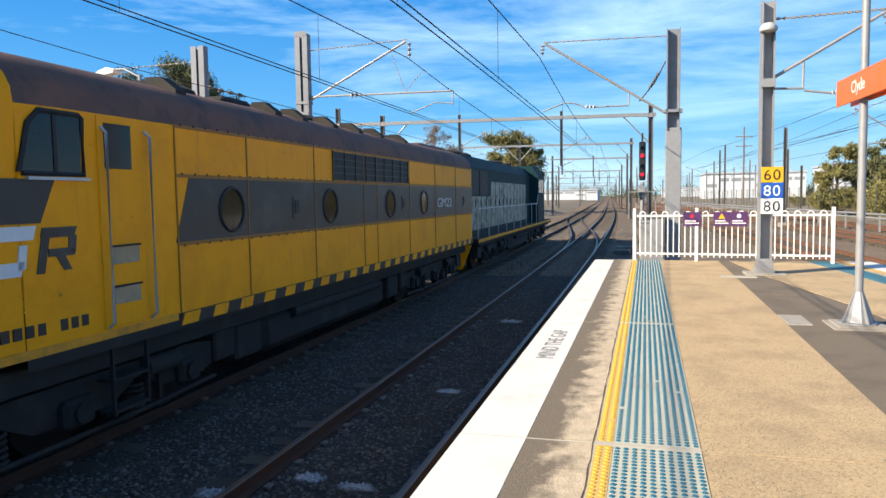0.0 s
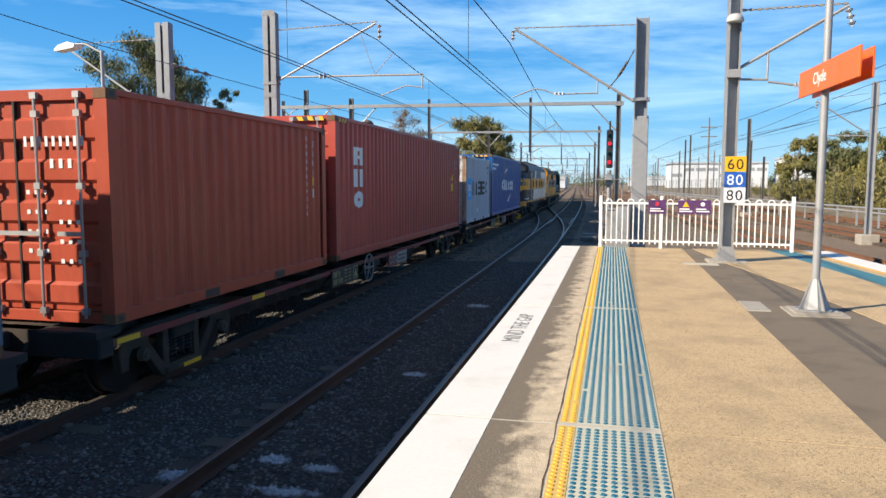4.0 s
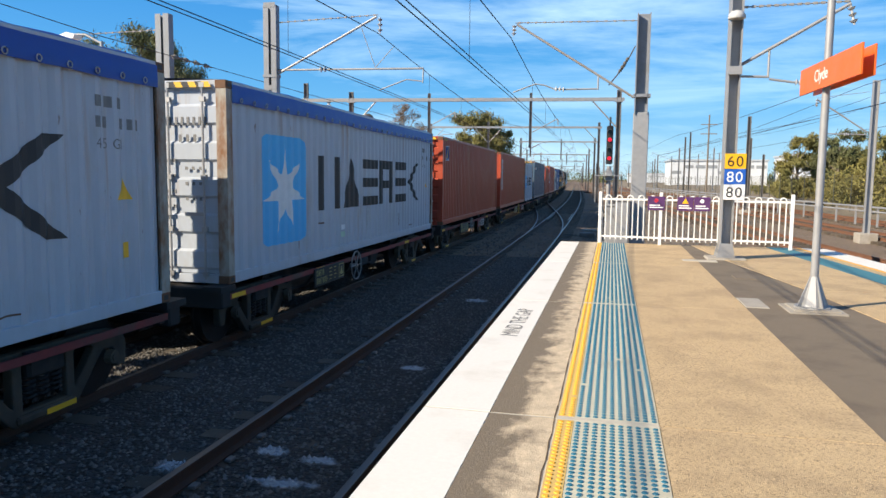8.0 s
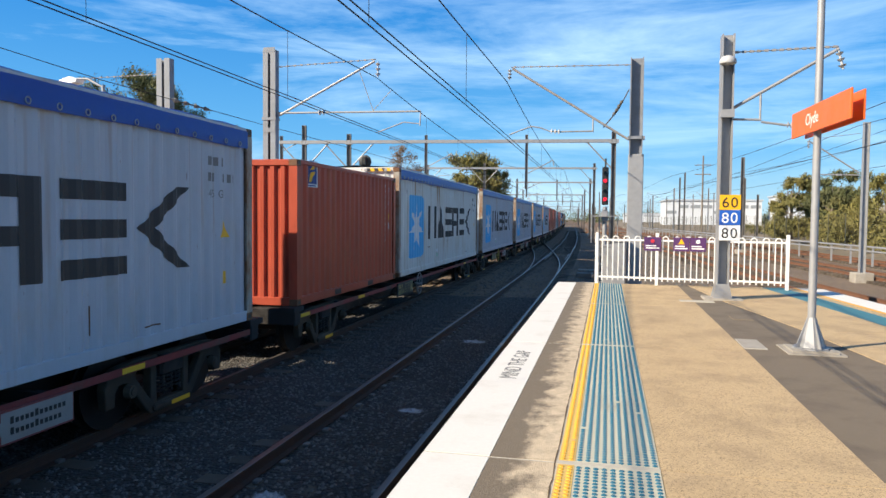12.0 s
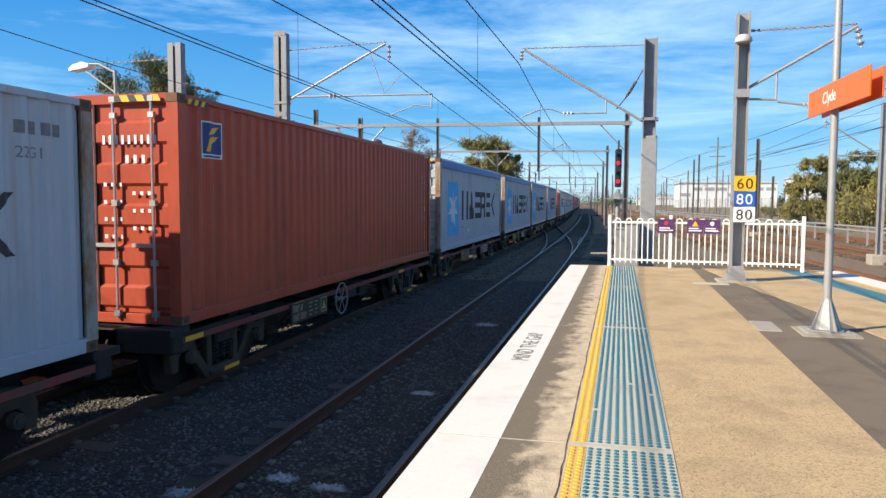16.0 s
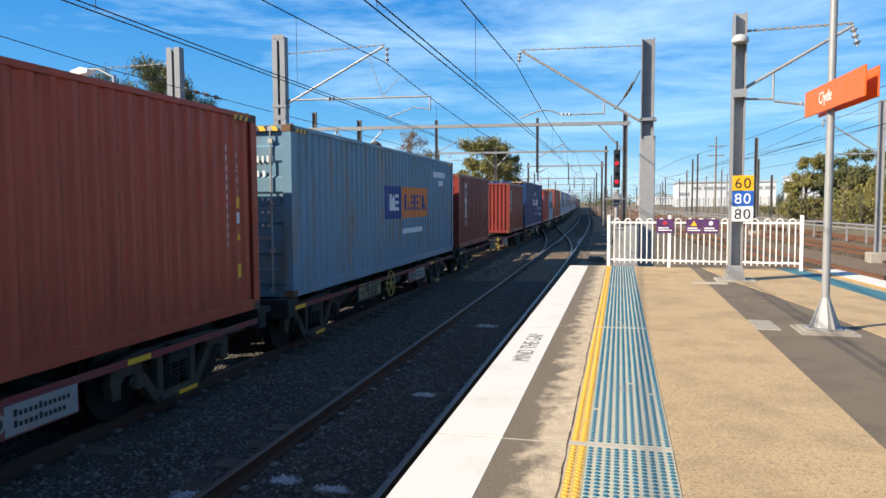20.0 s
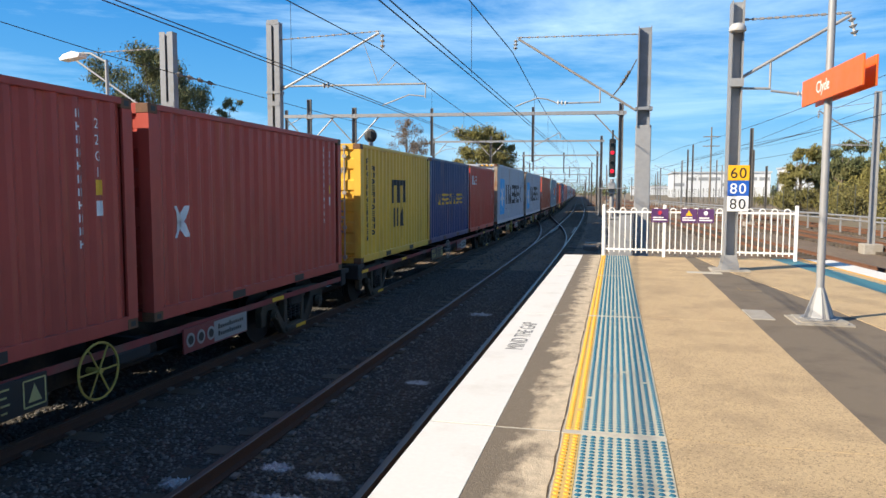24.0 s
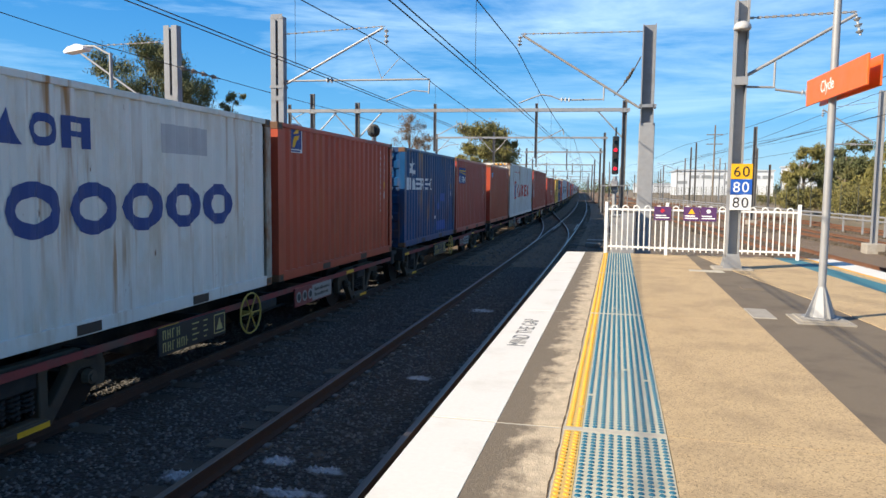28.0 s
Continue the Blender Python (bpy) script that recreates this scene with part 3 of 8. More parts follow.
def ballast_stones():
    """Loose stones proud of the ballast where the camera is near."""
    rnd = random.Random(11)
    v, f = [], []
    base = [(1, 0, -0.2), (0.3, 0.95, -0.1), (-0.8, 0.6, -0.25), (-0.85, -0.55, -0.1), (0.25, -0.95, -0.2), (0.1, 0.1, 0.8)]
    faces = [(0, 1, 5), (1, 2, 5), (2, 3, 5), (3, 4, 5), (4, 0, 5)]
    for i in range(60000):
        y = -3.0 + 27.0 * rnd.random() ** 1.5
        x = rnd.uniform(-7.2, -0.05)
        dx = min(abs(x - NEAR_X), abs(x - TRAIN_X))
        if abs(dx - 0.7525) < 0.09 or (0.58 < dx < 1.2 and abs((y - 1.0 + 0.3) % 0.6 - 0.3) < 0.10 and rnd.random() < 0.85):
            continue
        r, a = rnd.uniform(0.012, 0.030), rnd.uniform(0, 6.283)
        c, s, h = math.cos(a), math.sin(a), rnd.uniform(0.6, 1.1)
        z = -1.188 if dx < 1.5 else -1.188 - 0.12 * min(1, (dx - 1.5) / 1.5)
        o = len(v)
        v += [(x + bend(y) + r * (p * c - q * s), y + r * (p * s + q * c), z + 0.006 + r * h * w) for p, q, w in base]
        f += [tuple(o + k for k in t) for t in faces]
    for i in range(9000):
        y = 24.0 + 40.0 * rnd.random()
        x = rnd.uniform(-4.4, 6.0)
        r, a = rnd.uniform(0.03, 0.06), rnd.uniform(0, 6.283)
        c, s = math.cos(a), math.sin(a)
        o = len(v)
        v += [(x + bend(y) + r * (p * c - q * s), y + r * (p * s + q * c), -1.195 + r * 0.8 * w) for p, q, w in base]
        f += [tuple(o + k for k in t) for t in faces]
    me = bpy.data.meshes.new("loose_ballast")
    me.from_pydata(v, [], f)
    me.materials.append(M_STONE)
    return tagged(new("loose_ballast", me), "loose grey ballast stones between the rails", "ballast", kind="stuff")


ballast_stones()

# ---- the platform ----
PLAT_END, PLAT_BACK = 17.15, -26.0


def edge_r(y, off=0.0):
    """The platform's far edge, which closes in on the near one towards the end."""
    return 6.0 - 0.09 * (y - 14.3) - off


def slab(name, pts, z0, z1, material, parent, label=""):
    return Geo().prism(pts, 'z', z0, z1).ob(name, material, parent, label=label)


platform = tagged(thing("platform", "island platform of tan concrete with painted edges and tactile strips", "platform"), kind="structure")
slab("platform_body", [(0.06, PLAT_BACK), (edge_r(PLAT_BACK) - 0.06, PLAT_BACK), (edge_r(PLAT_END) - 0.06, PLAT_END), (0.06, PLAT_END)], -1.35, -0.10, M_CONC, platform, "weathered concrete platform wall")
for i in range(9):        # edge slabs with their joints
    y1 = PLAT_END - 0.25 - 4.16 * (i - 1) + 0.0
    y1 = {0: PLAT_END - 0.15, 1: 12.83}.get(i, 12.83 - 4.24 * (i - 1))
    y0 = 12.83 - 4.24 * i if i else 12.83
    y0 += 0.012
    y1 -= 0.012
    slab("edge_strip", [(0.0, y0), (0.425, y0), (0.425, y1), (0.0, y1)], -0.10, 0.0, M_WHITE_PAINT, platform, "broad white painted platform edge")
    slab("coping_slab", [(0.428, y0), (0.845, y0), (0.845, y1), (0.428, y1)], -0.10, -0.002, M_COPING, platform, "stained grey concrete coping")
for y in [12.83 - 4.24 * i for i in range(9)]:
    Geo().box((0.0, y - 0.012, -0.1), (0.845, y + 0.012, -0.004)).ob("joint", M_JOINT, platform)
    Geo().box((0.845, y - 0.03, -0.1), (1.46, y + 0.03, 0.0025)).ob("joint", M_JOINT, platform)
Geo().box((0.0, PLAT_END - 0.15, -0.3), (0.85, PLAT_END, -0.005)).ob("end_stone", M_COPING, platform)
# the cream backing under the yellow and blue strips
slab("tactile_base", [(0.845, PLAT_BACK), (1.46, PLAT_BACK), (1.46, PLAT_END - 0.1), (0.845, PLAT_END - 0.1)], -0.10, -0.003, M_JOINT, platform)


def tactile(name, x0, cols, dot, base, label, y_far=PLAT_END - 0.2):
    """A strip of dots 50 mm apart on a thin tile, panel by panel between the joints."""
    rnd = random.Random(cols)
    for i in range(6):
        ya = 12.83 - 4.24 * i + 0.035
        yb = y_far if i == 0 else 12.83 - 4.24 * (i - 1) - 0.035
        g = Geo()
        g.box((x0, ya, -0.02), (x0 + 0.05 * cols, yb, 0.002))
        g.ob("tactile_tile", base, platform, label=label + " tile")
        g = Geo()
        n = int((yb - ya) / 0.05)
        seg = 8 if i in (1, 2, 3) else 6
        for r in range(n):
            y = ya + 0.028 + 0.05 * r
            for c in range(cols):
                if rnd.random() < 0.004:
                    continue
                x = x0 + 0.025 + 0.05 * c
                a = [(x + 0.0175 * math.cos(6.2832 * k / seg), y + 0.0175 * math.sin(6.2832 * k / seg), 0.002) for k in range(seg)]
                b = [(x + 0.0125 * math.cos(6.2832 * k / seg), y + 0.0125 * math.sin(6.2832 * k / seg), 0.0075) for k in range(seg)]
                g.add(a + b, [(k, (k + 1) % seg, seg + (k + 1) % seg, seg + k) for k in range(seg)] + [tuple(range(seg, 2 * seg))])
        me = bpy.data.meshes.new(name)
        me.from_pydata(g.v, [], g.f)
        me.materials.append(dot)
        me.update()
        o = new(name, me)
        o.parent = platform
        tagged(o, label, kind="stuff")


tactile("yellow_dots", 0.855, 2, M_YELLOW_TILE, mat("worn_yellow_tile_base", (0.62, 0.42, 0.13), 0.8, vary=0.2, scale=30, stain=(0.45, 0.36, 0.2), stain_amt=0.4), "yellow raised warning dots")
tactile("blue_dots", 0.958, 10, M_BLUE_DOT, M_TILE_BASE, "blue raised tactile dots on pale tile")

AGG_Y = [PLAT_END - 0.1, 12.83, 8.6, 4.36, 0.12, -4.12, -8.4, PLAT_BACK]
for y1, y0 in zip(AGG_Y, AGG_Y[1:]):
    slab("paving_slab", [(1.463, y0 + 0.006), (2.70, y0 + 0.006), (2.70, y1 - 0.006), (1.463, y1 - 0.006)], -0.10, 0.0, M_AGG, platform, "tan exposed-aggregate concrete paving")


def asph_r(y):
    return 3.77 - 0.10 * (y - 10.47) if y < 10.47 else 3.77 - 0.155 * (y - 10.47)


APTS = [(2.70, PLAT_BACK), (asph_r(PLAT_BACK), PLAT_BACK), (asph_r(4.0), 4.0), (asph_r(10.47), 10.47), (3.2, 14.15), (2.92, PLAT_END - 0.1), (2.62, PLAT_END - 0.1)]
slab("asphalt_strip", APTS, -0.10, -0.006, M_ASPHALT, platform, "dark worn asphalt repair strip")
for y1, y0 in ((PLAT_END - 0.1, 14.15), (14.15, 10.47), (10.47, 6.3), (6.3, 2.0), (2.0, PLAT_BACK)):
    a1 = 2.92 if y1 > 15 else 3.2 if y1 > 14 else asph_r(y1)
    a0 = 3.2 if y0 > 14 else asph_r(y0)
    slab("paving_slab", [(a0 + 0.004, y0 + 0.006), (edge_r(y0, 1.25), y0 + 0.006), (edge_r(y1, 1.25), y1 - 0.006), (a1 + 0.004, y1 - 0.006)], -0.10, 0.0, M_AGG, platform, "tan exposed-aggregate concrete paving")


def edge_band(name, o0, o1, z, material, label):
    slab(name, [(edge_r(PLAT_BACK, o0), PLAT_BACK), (edge_r(PLAT_BACK, o1), PLAT_BACK), (edge_r(PLAT_END - 0.1, o1), PLAT_END - 0.1), (edge_r(PLAT_END - 0.1, o0), PLAT_END - 0.1)], -0.10, z, material, platform, label)


edge_band("blue_band", 1.247, 0.80, 0.0, mat("blue_tactile_far", (0.055, 0.19, 0.235), 0.7, vary=0.2, scale=40), "blue tactile strip")
edge_band("paving_band", 0.797, 0.62, 0.0, M_AGG, "tan paving")
edge_band("yellow_band", 0.617, 0.52, 0.0, M_YELLOW_TILE, "yellow painted line")
edge_band("white_band", 0.517, 0.0, 0.0, M_WHITE_PAINT, "white painted platform edge")
Geo().box((2.71, 8.83, -0.05), (2.97, 9.5, 0.006), 0.005).ob("access_cover", M_CONC, platform, label="pale concrete access cover set in the asphalt")
Geo().box((3.0, 11.4, -0.05), (3.3, 11.75, 0.003), 0.004).ob("access_cover", M_ASPHALT, platform, label="small flush cover in the asphalt")
Geo().box((2.45, 13.62, -0.05), (3.05, 13.9, 0.004)).ob("patch", M_JOINT, platform, label="pale mortar patch")


def marking():
    me = letters("MIND THE GAP", 0.20, 0.0008)
    me.materials.clear()
    me.materials.append(M_LETTERGREY)
    o = new("platform_lettering", me)
    w = max(v.co.x for v in me.vertices)
    o.matrix_basis = Matrix.Translation((0.315, 6.55, 0.002)) @ pose(0, 0, 0, 0, 0, 90) @ Matrix.Diagonal((1.42 / w, 1.18, 1, 1))
    o.parent = platform
    tagged(o, "stencilled grey warning words on the white edge")


marking()
# cracked joint between the coping and the tactile strip
rnd = random.Random(15)
g = Geo()
y, x0 = -3.0, 0.842
while y < PLAT_END - 0.2:
    y2 = y + rnd.uniform(0.10, 0.3)
    x1 = 0.840 + rnd.uniform(-0.007, 0.004)
    w0, w1 = rnd.uniform(0.001, 0.005), rnd.uniform(0.001, 0.005)
    g.add([(x0 - w0, y, 0.0005), (x0 + w0, y, 0.0005), (x1 + w1, y2, 0.0005), (x1 - w1, y2, 0.0005)], [(0, 1, 2, 3)])
    y, x0 = y2, x1
g.ob("cracked_joint", mat("dirt_in_joint", (0.10, 0.065, 0.035), 0.95, vary=0.3, scale=30), platform, label="dark cracked joint along the coping")
# ---- fence at the platform's end ----
FA, FB = Vector((0.89, 16.95, 0)), Vector((4.90, 16.50, 0))


def hoop_mesh(pitch):
    g = Geo()
    r = pitch / 2
    pts = [(-r, 0, 0.09)] + [(-r, 0, 1.03)] + [(-r * math.cos(math.pi * k / 6), 0, 1.05 + r * math.sin(math.pi * k / 6)) for k in range(7)] + [(r, 0, 1.03), (r, 0, 0.09)]
    g.line(pts, 0.014, 6)
    return g.mesh("hoop", M_FENCE, True)


def fence(name, a, b, panels, label, hoops=7, skip=None):
    a, b = Vector(a), Vector(b)
    d = b - a
    ang = math.degrees(math.atan2(d.y, d.x))
    L = d.length / panels
    pitch = L / (2 * hoops + 1) * 1.0
    hm = hoop_mesh(pitch)
    pg = Geo().box((-0.035, -0.035, 0), (0.035, 0.035, 1.19), 0.006)
    pm = pg.mesh("post", M_FENCE)
    out = []
    t = thing(name, label, "fence", loc=a, rz=ang)
    for i in range(panels + 1):
        share("post", pm, t, pose(L * i, 0, 0))
    for i in range(panels):
        for z in (0.16, 1.02):
            Geo().box((L * i + 0.035, -0.012, z - 0.022), (L * (i + 1) - 0.035, 0.012, z + 0.022), 0.004).ob("rail", M_FENCE, t)
        for h in range(hoops):
            share("hoop", hm, t, pose(L * i + pitch * (1.5 + 2 * h), 0, 0))
    return t


end_fence = fence("hooped_fence", FA, FB, 3, "white painted steel hoop-topped fence across the platform end", hoops=5)


def plate(name, w, h, material, loc, rz, label, category="sign"):
    t = thing(name, label, category, loc=loc, rz=rz)
    Geo().box((0, -0.006, 0), (w, 0.006, h), 0.003).ob("panel", material, t)
    return t


FANG = math.degrees(math.atan2(FB.y - FA.y, FB.x - FA.x))
for x, w, icon in ((1.94, 0.37, 0), (2.57, 0.34, 1), (2.92, 0.34, 2)):
    p = plate("warning_sign", w, 0.31, M_PURPLE, (x, 16.95 - 0.11 * (x - 0.89) - 0.045, 0.79), FANG, "small purple safety sign fixed to the white fence")
    tagged(p, group="fence signs")
    for k, ww in ((0, 0.8), (1, 0.62)):
        Geo().box((w * 0.1, -0.009, 0.05 + 0.05 * k), (w * 0.1 + w * ww, -0.006, 0.075 + 0.05 * k)).ob("text_bar", M_SIGNWHITE, p)
    if icon == 1:
        Geo().prism([(w / 2 - 0.07, 0.16), (w / 2 + 0.07, 0.16), (w / 2, 0.28)], 'y', -0.010, -0.006).ob("icon", M_SIGNYEL, p)
    else:
        Geo().tube((w / 2, -0.006, 0.22), (w / 2, -0.010, 0.22), 0.045, seg=14).ob("icon", mat("red_sign_film", (0.6, 0.03, 0.06), 0.45) if icon == 0 else M_SIGNWHITE, p)


# ---- masts, wires, gantries ----
def i_column(g, x, y, z0, z1, w=0.25, d=0.25, t=0.022):
    """A steel I-section column, its web facing along y between two side flanges."""
    a, b, k = w / 2, d / 2, t
    g.prism([(x - a, y - b), (x - a + k, y - b), (x - a + k, y - t / 2), (x + a - k, y - t / 2), (x + a - k, y - b), (x + a, y - b),
             (x + a, y + b), (x + a - k, y + b), (x + a - k, y + t / 2), (x - a + k, y + t / 2), (x - a + k, y + b), (x - a, y + b)], 'z', z0, z1)


def twin_column(parent, h, w=0.40, ch=0.165):
    """Two channels back to back, held apart by battens."""
    for s in (-1, 1):
        g = Geo()
        o, i = s * w / 2, s * (w / 2 - ch)
        k = s * 0.014
        g.prism([(o, -0.12), (i, -0.12), (i, -0.105), (o - k, -0.105), (o - k, 0.105), (i, 0.105), (i, 0.12), (o, 0.12)], 'z', 0, h)
        g.ob("channel", M_MAST, parent)
    bm = cached_batten(w)
    z = 0.5
    while z < h:
        share("batten", bm, parent, pose(0, 0, z))
        z += 2.4


BATTENS = {}


def cached_batten(w):
    if w not in BATTENS:
        BATTENS[w] = Geo().box((-w / 2 + 0.02, -0.128, -0.07), (w / 2 - 0.02, -0.1215, 0.07)).mesh("batten", M_MAST)
    return BATTENS[w]


def insulator(g, p0, p1, r=0.07, n=3):
    """A string of sheds turned in one piece about the line from p0 to p1."""
    p0, p1 = Vector(p0), Vector(p1)
    d = p1 - p0
    q = d.to_track_quat('Z', 'Y')
    prof = [(0.0, 0.022)]
    for i in range(n):
        c = (i + 0.5) / n
        prof += [(c - 0.30 / n, 0.022), (c - 0.22 / n, r), (c + 0.12 / n, r * 0.62), (c + 0.2 / n, 0.022)]
    prof.append((1.0, 0.022))
    v = []
    for k, rad in prof:
        v += [p0 + d * k + q @ Vector((rad * math.cos(math.pi * i / 5), rad * math.sin(math.pi * i / 5), 0)) for i in range(10)]
    f = [(j * 10 + i, j * 10 + (i + 1) % 10, (j + 1) * 10 + (i + 1) % 10, (j + 1) * 10 + i) for j in range(len(prof) - 1) for i in range(10)]
    g.add(v, f + [tuple(range(10))[::-1], tuple(range(len(v) - 10, len(v)))])


def chain_links(g, p0, p1, r=0.012, sag=0.0):
    p0, p1 = Vector(p0), Vector(p1)
    n = 14
    pts = [p0.lerp(p1, i / n) + Vector((0, 0, -sag * 4 * (i / n) * (1 - i / n))) for i in range(n + 1)]
    g.line(pts, r, 4)
    for i in range(0, n):
        q = (pts[i] + pts[i + 1]) / 2
        g.box((q.x - 0.035, q.y - 0.02, q.z - 0.02), (q.x + 0.035, q.y + 0.02, q.z + 0.02))


# middle mast behind the fence, with its bracket over the near track
mast_c = thing("overhead_mast", "tall grey steel mast on a wide boxed base", "mast", "overhead masts", (1.82, 20.0, -1.2))
g = Geo()
g.m = Matrix.Translation((-1.82, -20, 1.2))
i_column(g, 1.82, 20.0, 3.2, 5.82, 0.34, 0.40)
# same grey as the lower column, darkened here for the shaded web
g.ob("upper_column", M_MAST, mast_c)
g = Geo()
g.box((-0.19, -0.155, 0), (0.21, 0.155, 4.45), 0.015)
g.ob("lower_column", M_GALV, mast_c, label="pale galvanised boxed lower column")
Geo().box((-0.45, -0.4, -0.1), (0.45, 0.4, 0.5), 0.04).ob("footing", M_CONC, mast_c)
Geo().box((-0.215, -0.20, 4.85), (0.23, 0.18, 4.93)).ob("collar", M_MAST, mast_c)
g = Geo()
g.m = Matrix.Translation((-1.82, -20, 1.2))
g.tube((1.62, 20, 3.66), (-1.55, 20, 5.68), 0.032)
g.ob("bracket_arm", M_GALV_RUST, mast_c, True)
g = Geo()
g.m = Matrix.Translation((-1.82, -20, 1.2))
chain_links(g, (1.65, 20, 5.66), (-1.6, 20, 5.72))
g.ob("stay_chain", M_GALV_RUST, mast_c)
g = Geo()
g.m = Matrix.Translation((-1.82, -20, 1.2))
g.tube((0.68, 20, 4.25), (0.68, 20, 3.87), 0.02)
g.tube((0.68, 20, 3.9), (-0.25, 20, 3.9), 0.022)
g.line([(-0.5, 20, 3.92), (-0.75, 20, 4.02), (-1.0, 20, 4.06), (-1.3, 20, 3.96), (-1.62, 20, 3.84)], 0.02, 6)
g.ob("steady_arm", M_GALV, mast_c, True)
g = Geo()
g.m = Matrix.Translation((-1.82, -20, 1.2))
for ends in (((-0.2, 20, 3.9), (-0.5, 20, 3.92), 0.075, 3), ((-1.62, 20, 5.66), (-1.64, 20, 5.38), 0.07, 3)):
    k = Geo()
    k.m = g.m
    insulator(k, *ends)
    k.ob("insulator", M_CERAMIC, mast_c, True)
g = Geo()
g.m = Matrix.Translation((-1.82, -20, 1.2))
g.line([(1.62, 20.0, 5.0), (1.35, 20.6, 4.55), (0.95, 21.6, 4.2)], 0.018, 6)
insulator(g, (1.45, 20.3, 4.75), (1.2, 20.9, 4.42), 0.05, 4)
g.ob("anchor_stay", M_DARKSTEEL, mast_c)

# left-hand mast over the freight track
mast_l = thing("overhead_mast", "tall grey steel twin-channel mast with a bracket over the freight track", "mast", "overhead masts", (-8.9, 20.0, -1.2))
twin_column(mast_l, 7.7, 0.41)
Geo().box((-0.225, -0.14, 5.6), (0.225, 0.14, 5.68)).ob("collar", M_MAST, mast_l)
L0 = Matrix.Translation((8.9, -20, 1.2))
g = Geo()
g.m = L0
g.tube((-8.68, 20, 4.52), (-5.6, 20, 6.05), 0.036)
g.ob("bracket_arm", M_GALV, mast_l, True)
g = Geo()
g.m = L0
g.tube((-8.68, 20, 4.62), (-4.2, 20, 4.56), 0.028)
g.tube((-4.2, 20, 4.56), (-4.22, 20, 4.15), 0.02)
g.line([(-4.22, 20, 4.2), (-4.7, 20, 4.26), (-5.1, 20, 4.12), (-5.5, 20, 3.98)], 0.018, 6)
g.tube((-5.64, 20, 4.62), (-6.06, 20, 5.75), 0.012, seg=5)
g.tube((-5.64, 20, 4.62), (-5.09, 20, 5.19), 0.012, seg=5)
g.ob("steady_arm", M_GALV, mast_l, True)
g = Geo()
g.m = L0
chain_links(g, (-8.68, 20, 6.0), (-5.55, 20, 6.1))
g.ob("stay_chain", M_GALV_RUST, mast_l)
g = Geo()
g.m = L0
for ends in (((-5.5, 20, 6.02), (-5.5, 20, 5.58), 0.075, 3), ((-7.15, 20, 4.61), (-7.4, 20, 4.61), 0.09, 2)):
    k = Geo()
    k.m = g.m
    insulator(k, *ends)
    k.ob("insulator", M_CERAMIC, mast_l, True)

# mast standing on the opposite platform
mast_ll = thing("overhead_mast", "tall grey steel twin-channel mast standing on the opposite platform", "mast", "overhead masts", (-12.1, 19.4, -1.2))
twin_column(mast_ll, 7.45, 0.45, 0.185)
Geo().box((-0.24, -0.16, 0), (0.24, 0.16, 4.0), 0.02).ob("boxed_base", M_GALV, mast_ll, label="pale boxed lower column")
g = Geo()
chain_links(g, (-0.2, 0, 7.0), (-3.6, 0, 6.95))
g.ob("stay_chain", M_GALV_RUST, mast_ll)
g = Geo()
g.tube((-0.2, 0, 4.75), (-3.5, 0, 6.9), 0.032)
g.tube((-0.2, 0, 4.7), (-2.2, 0, 4.75), 0.024)
g.tube((-2.2, 0, 4.4), (-1.2, 0, 5.5), 0.016)
g.ob("bracket_arm", M_GALV, mast_ll, True)

# mast on the platform, with its lamp and arm over the far tracks
mast_r = thing("overhead_mast", "grey steel mast on the platform with a floodlight and a bracket", "mast", "overhead masts", (3.25, 14.3, 0))
g = Geo()
i_column(g, 0, 0, 0.0, 4.95, 0.22, 0.32)
g.ob("column", M_GALV, mast_r)
g = Geo()
g.prism([(-0.17, 0.0), (0.17, 0.0), (0.17, 0.03), (0.107, 0.30), (-0.107, 0.30), (-0.17, 0.03)], 'y', -0.18, -0.165)
g.ob("base_gusset", M_GALV, mast_r)
g = Geo()
g.prism([(-0.17, 0.0), (0.17, 0.0), (0.17, 0.03), (0.107, 0.30), (-0.107, 0.30), (-0.17, 0.03)], 'y', 0.165, 0.18)
g.ob("base_gusset", M_GALV, mast_r)
Geo().box((-0.34, -0.3, -0.05), (0.36, 0.3, 0.03), 0.02).ob("footing", M_CONC, mast_r)
g = Geo()
g.tube((0.08, 0, 3.57), (1.9, 0, 4.62), 0.03)
g.tube((0.6, 0, 3.85), (0.6, 0, 3.36), 0.02)
g.tube((0.08, 0, 3.39), (0.62, 0, 3.37), 0.022)
g.tube((0.62, 0, 3.33), (1.06, 0, 3.26), 0.022)
g.ob("bracket_arm", M_GALV, mast_r, True)
g = Geo()
chain_links(g, (0.1, 0, 4.63), (1.9, 0, 4.66))
g.ob("stay_chain", M_GALV_RUST, mast_r)
g = Geo()
for ends in (((1.9, 0, 4.58), (1.98, 0, 4.25), 0.07, 3), ((1.06, 0, 3.27), (1.3, 0, 3.24), 0.06, 4)):
    k = Geo()
    k.m = g.m
    insulator(k, *ends)
    k.ob("insulator", M_CERAMIC, mast_r, True)
g = Geo()
g.box((-0.12, -0.22, 3.4), (0.12, -0.16, 3.55))
g.box((-0.12, -0.20, 3.55), (-0.09, -0.16, 4.55))
g.ob("lamp_bracket", M_GALV, mast_r)
g = Geo()
g.lathe([(0.04, 0.15), (0.10, 0.13), (0.145, 0.075), (0.155, 0.025), (0.145, 0.0), (0.08, -0.012)], (-0.02, -0.22, 4.38), seg=20)
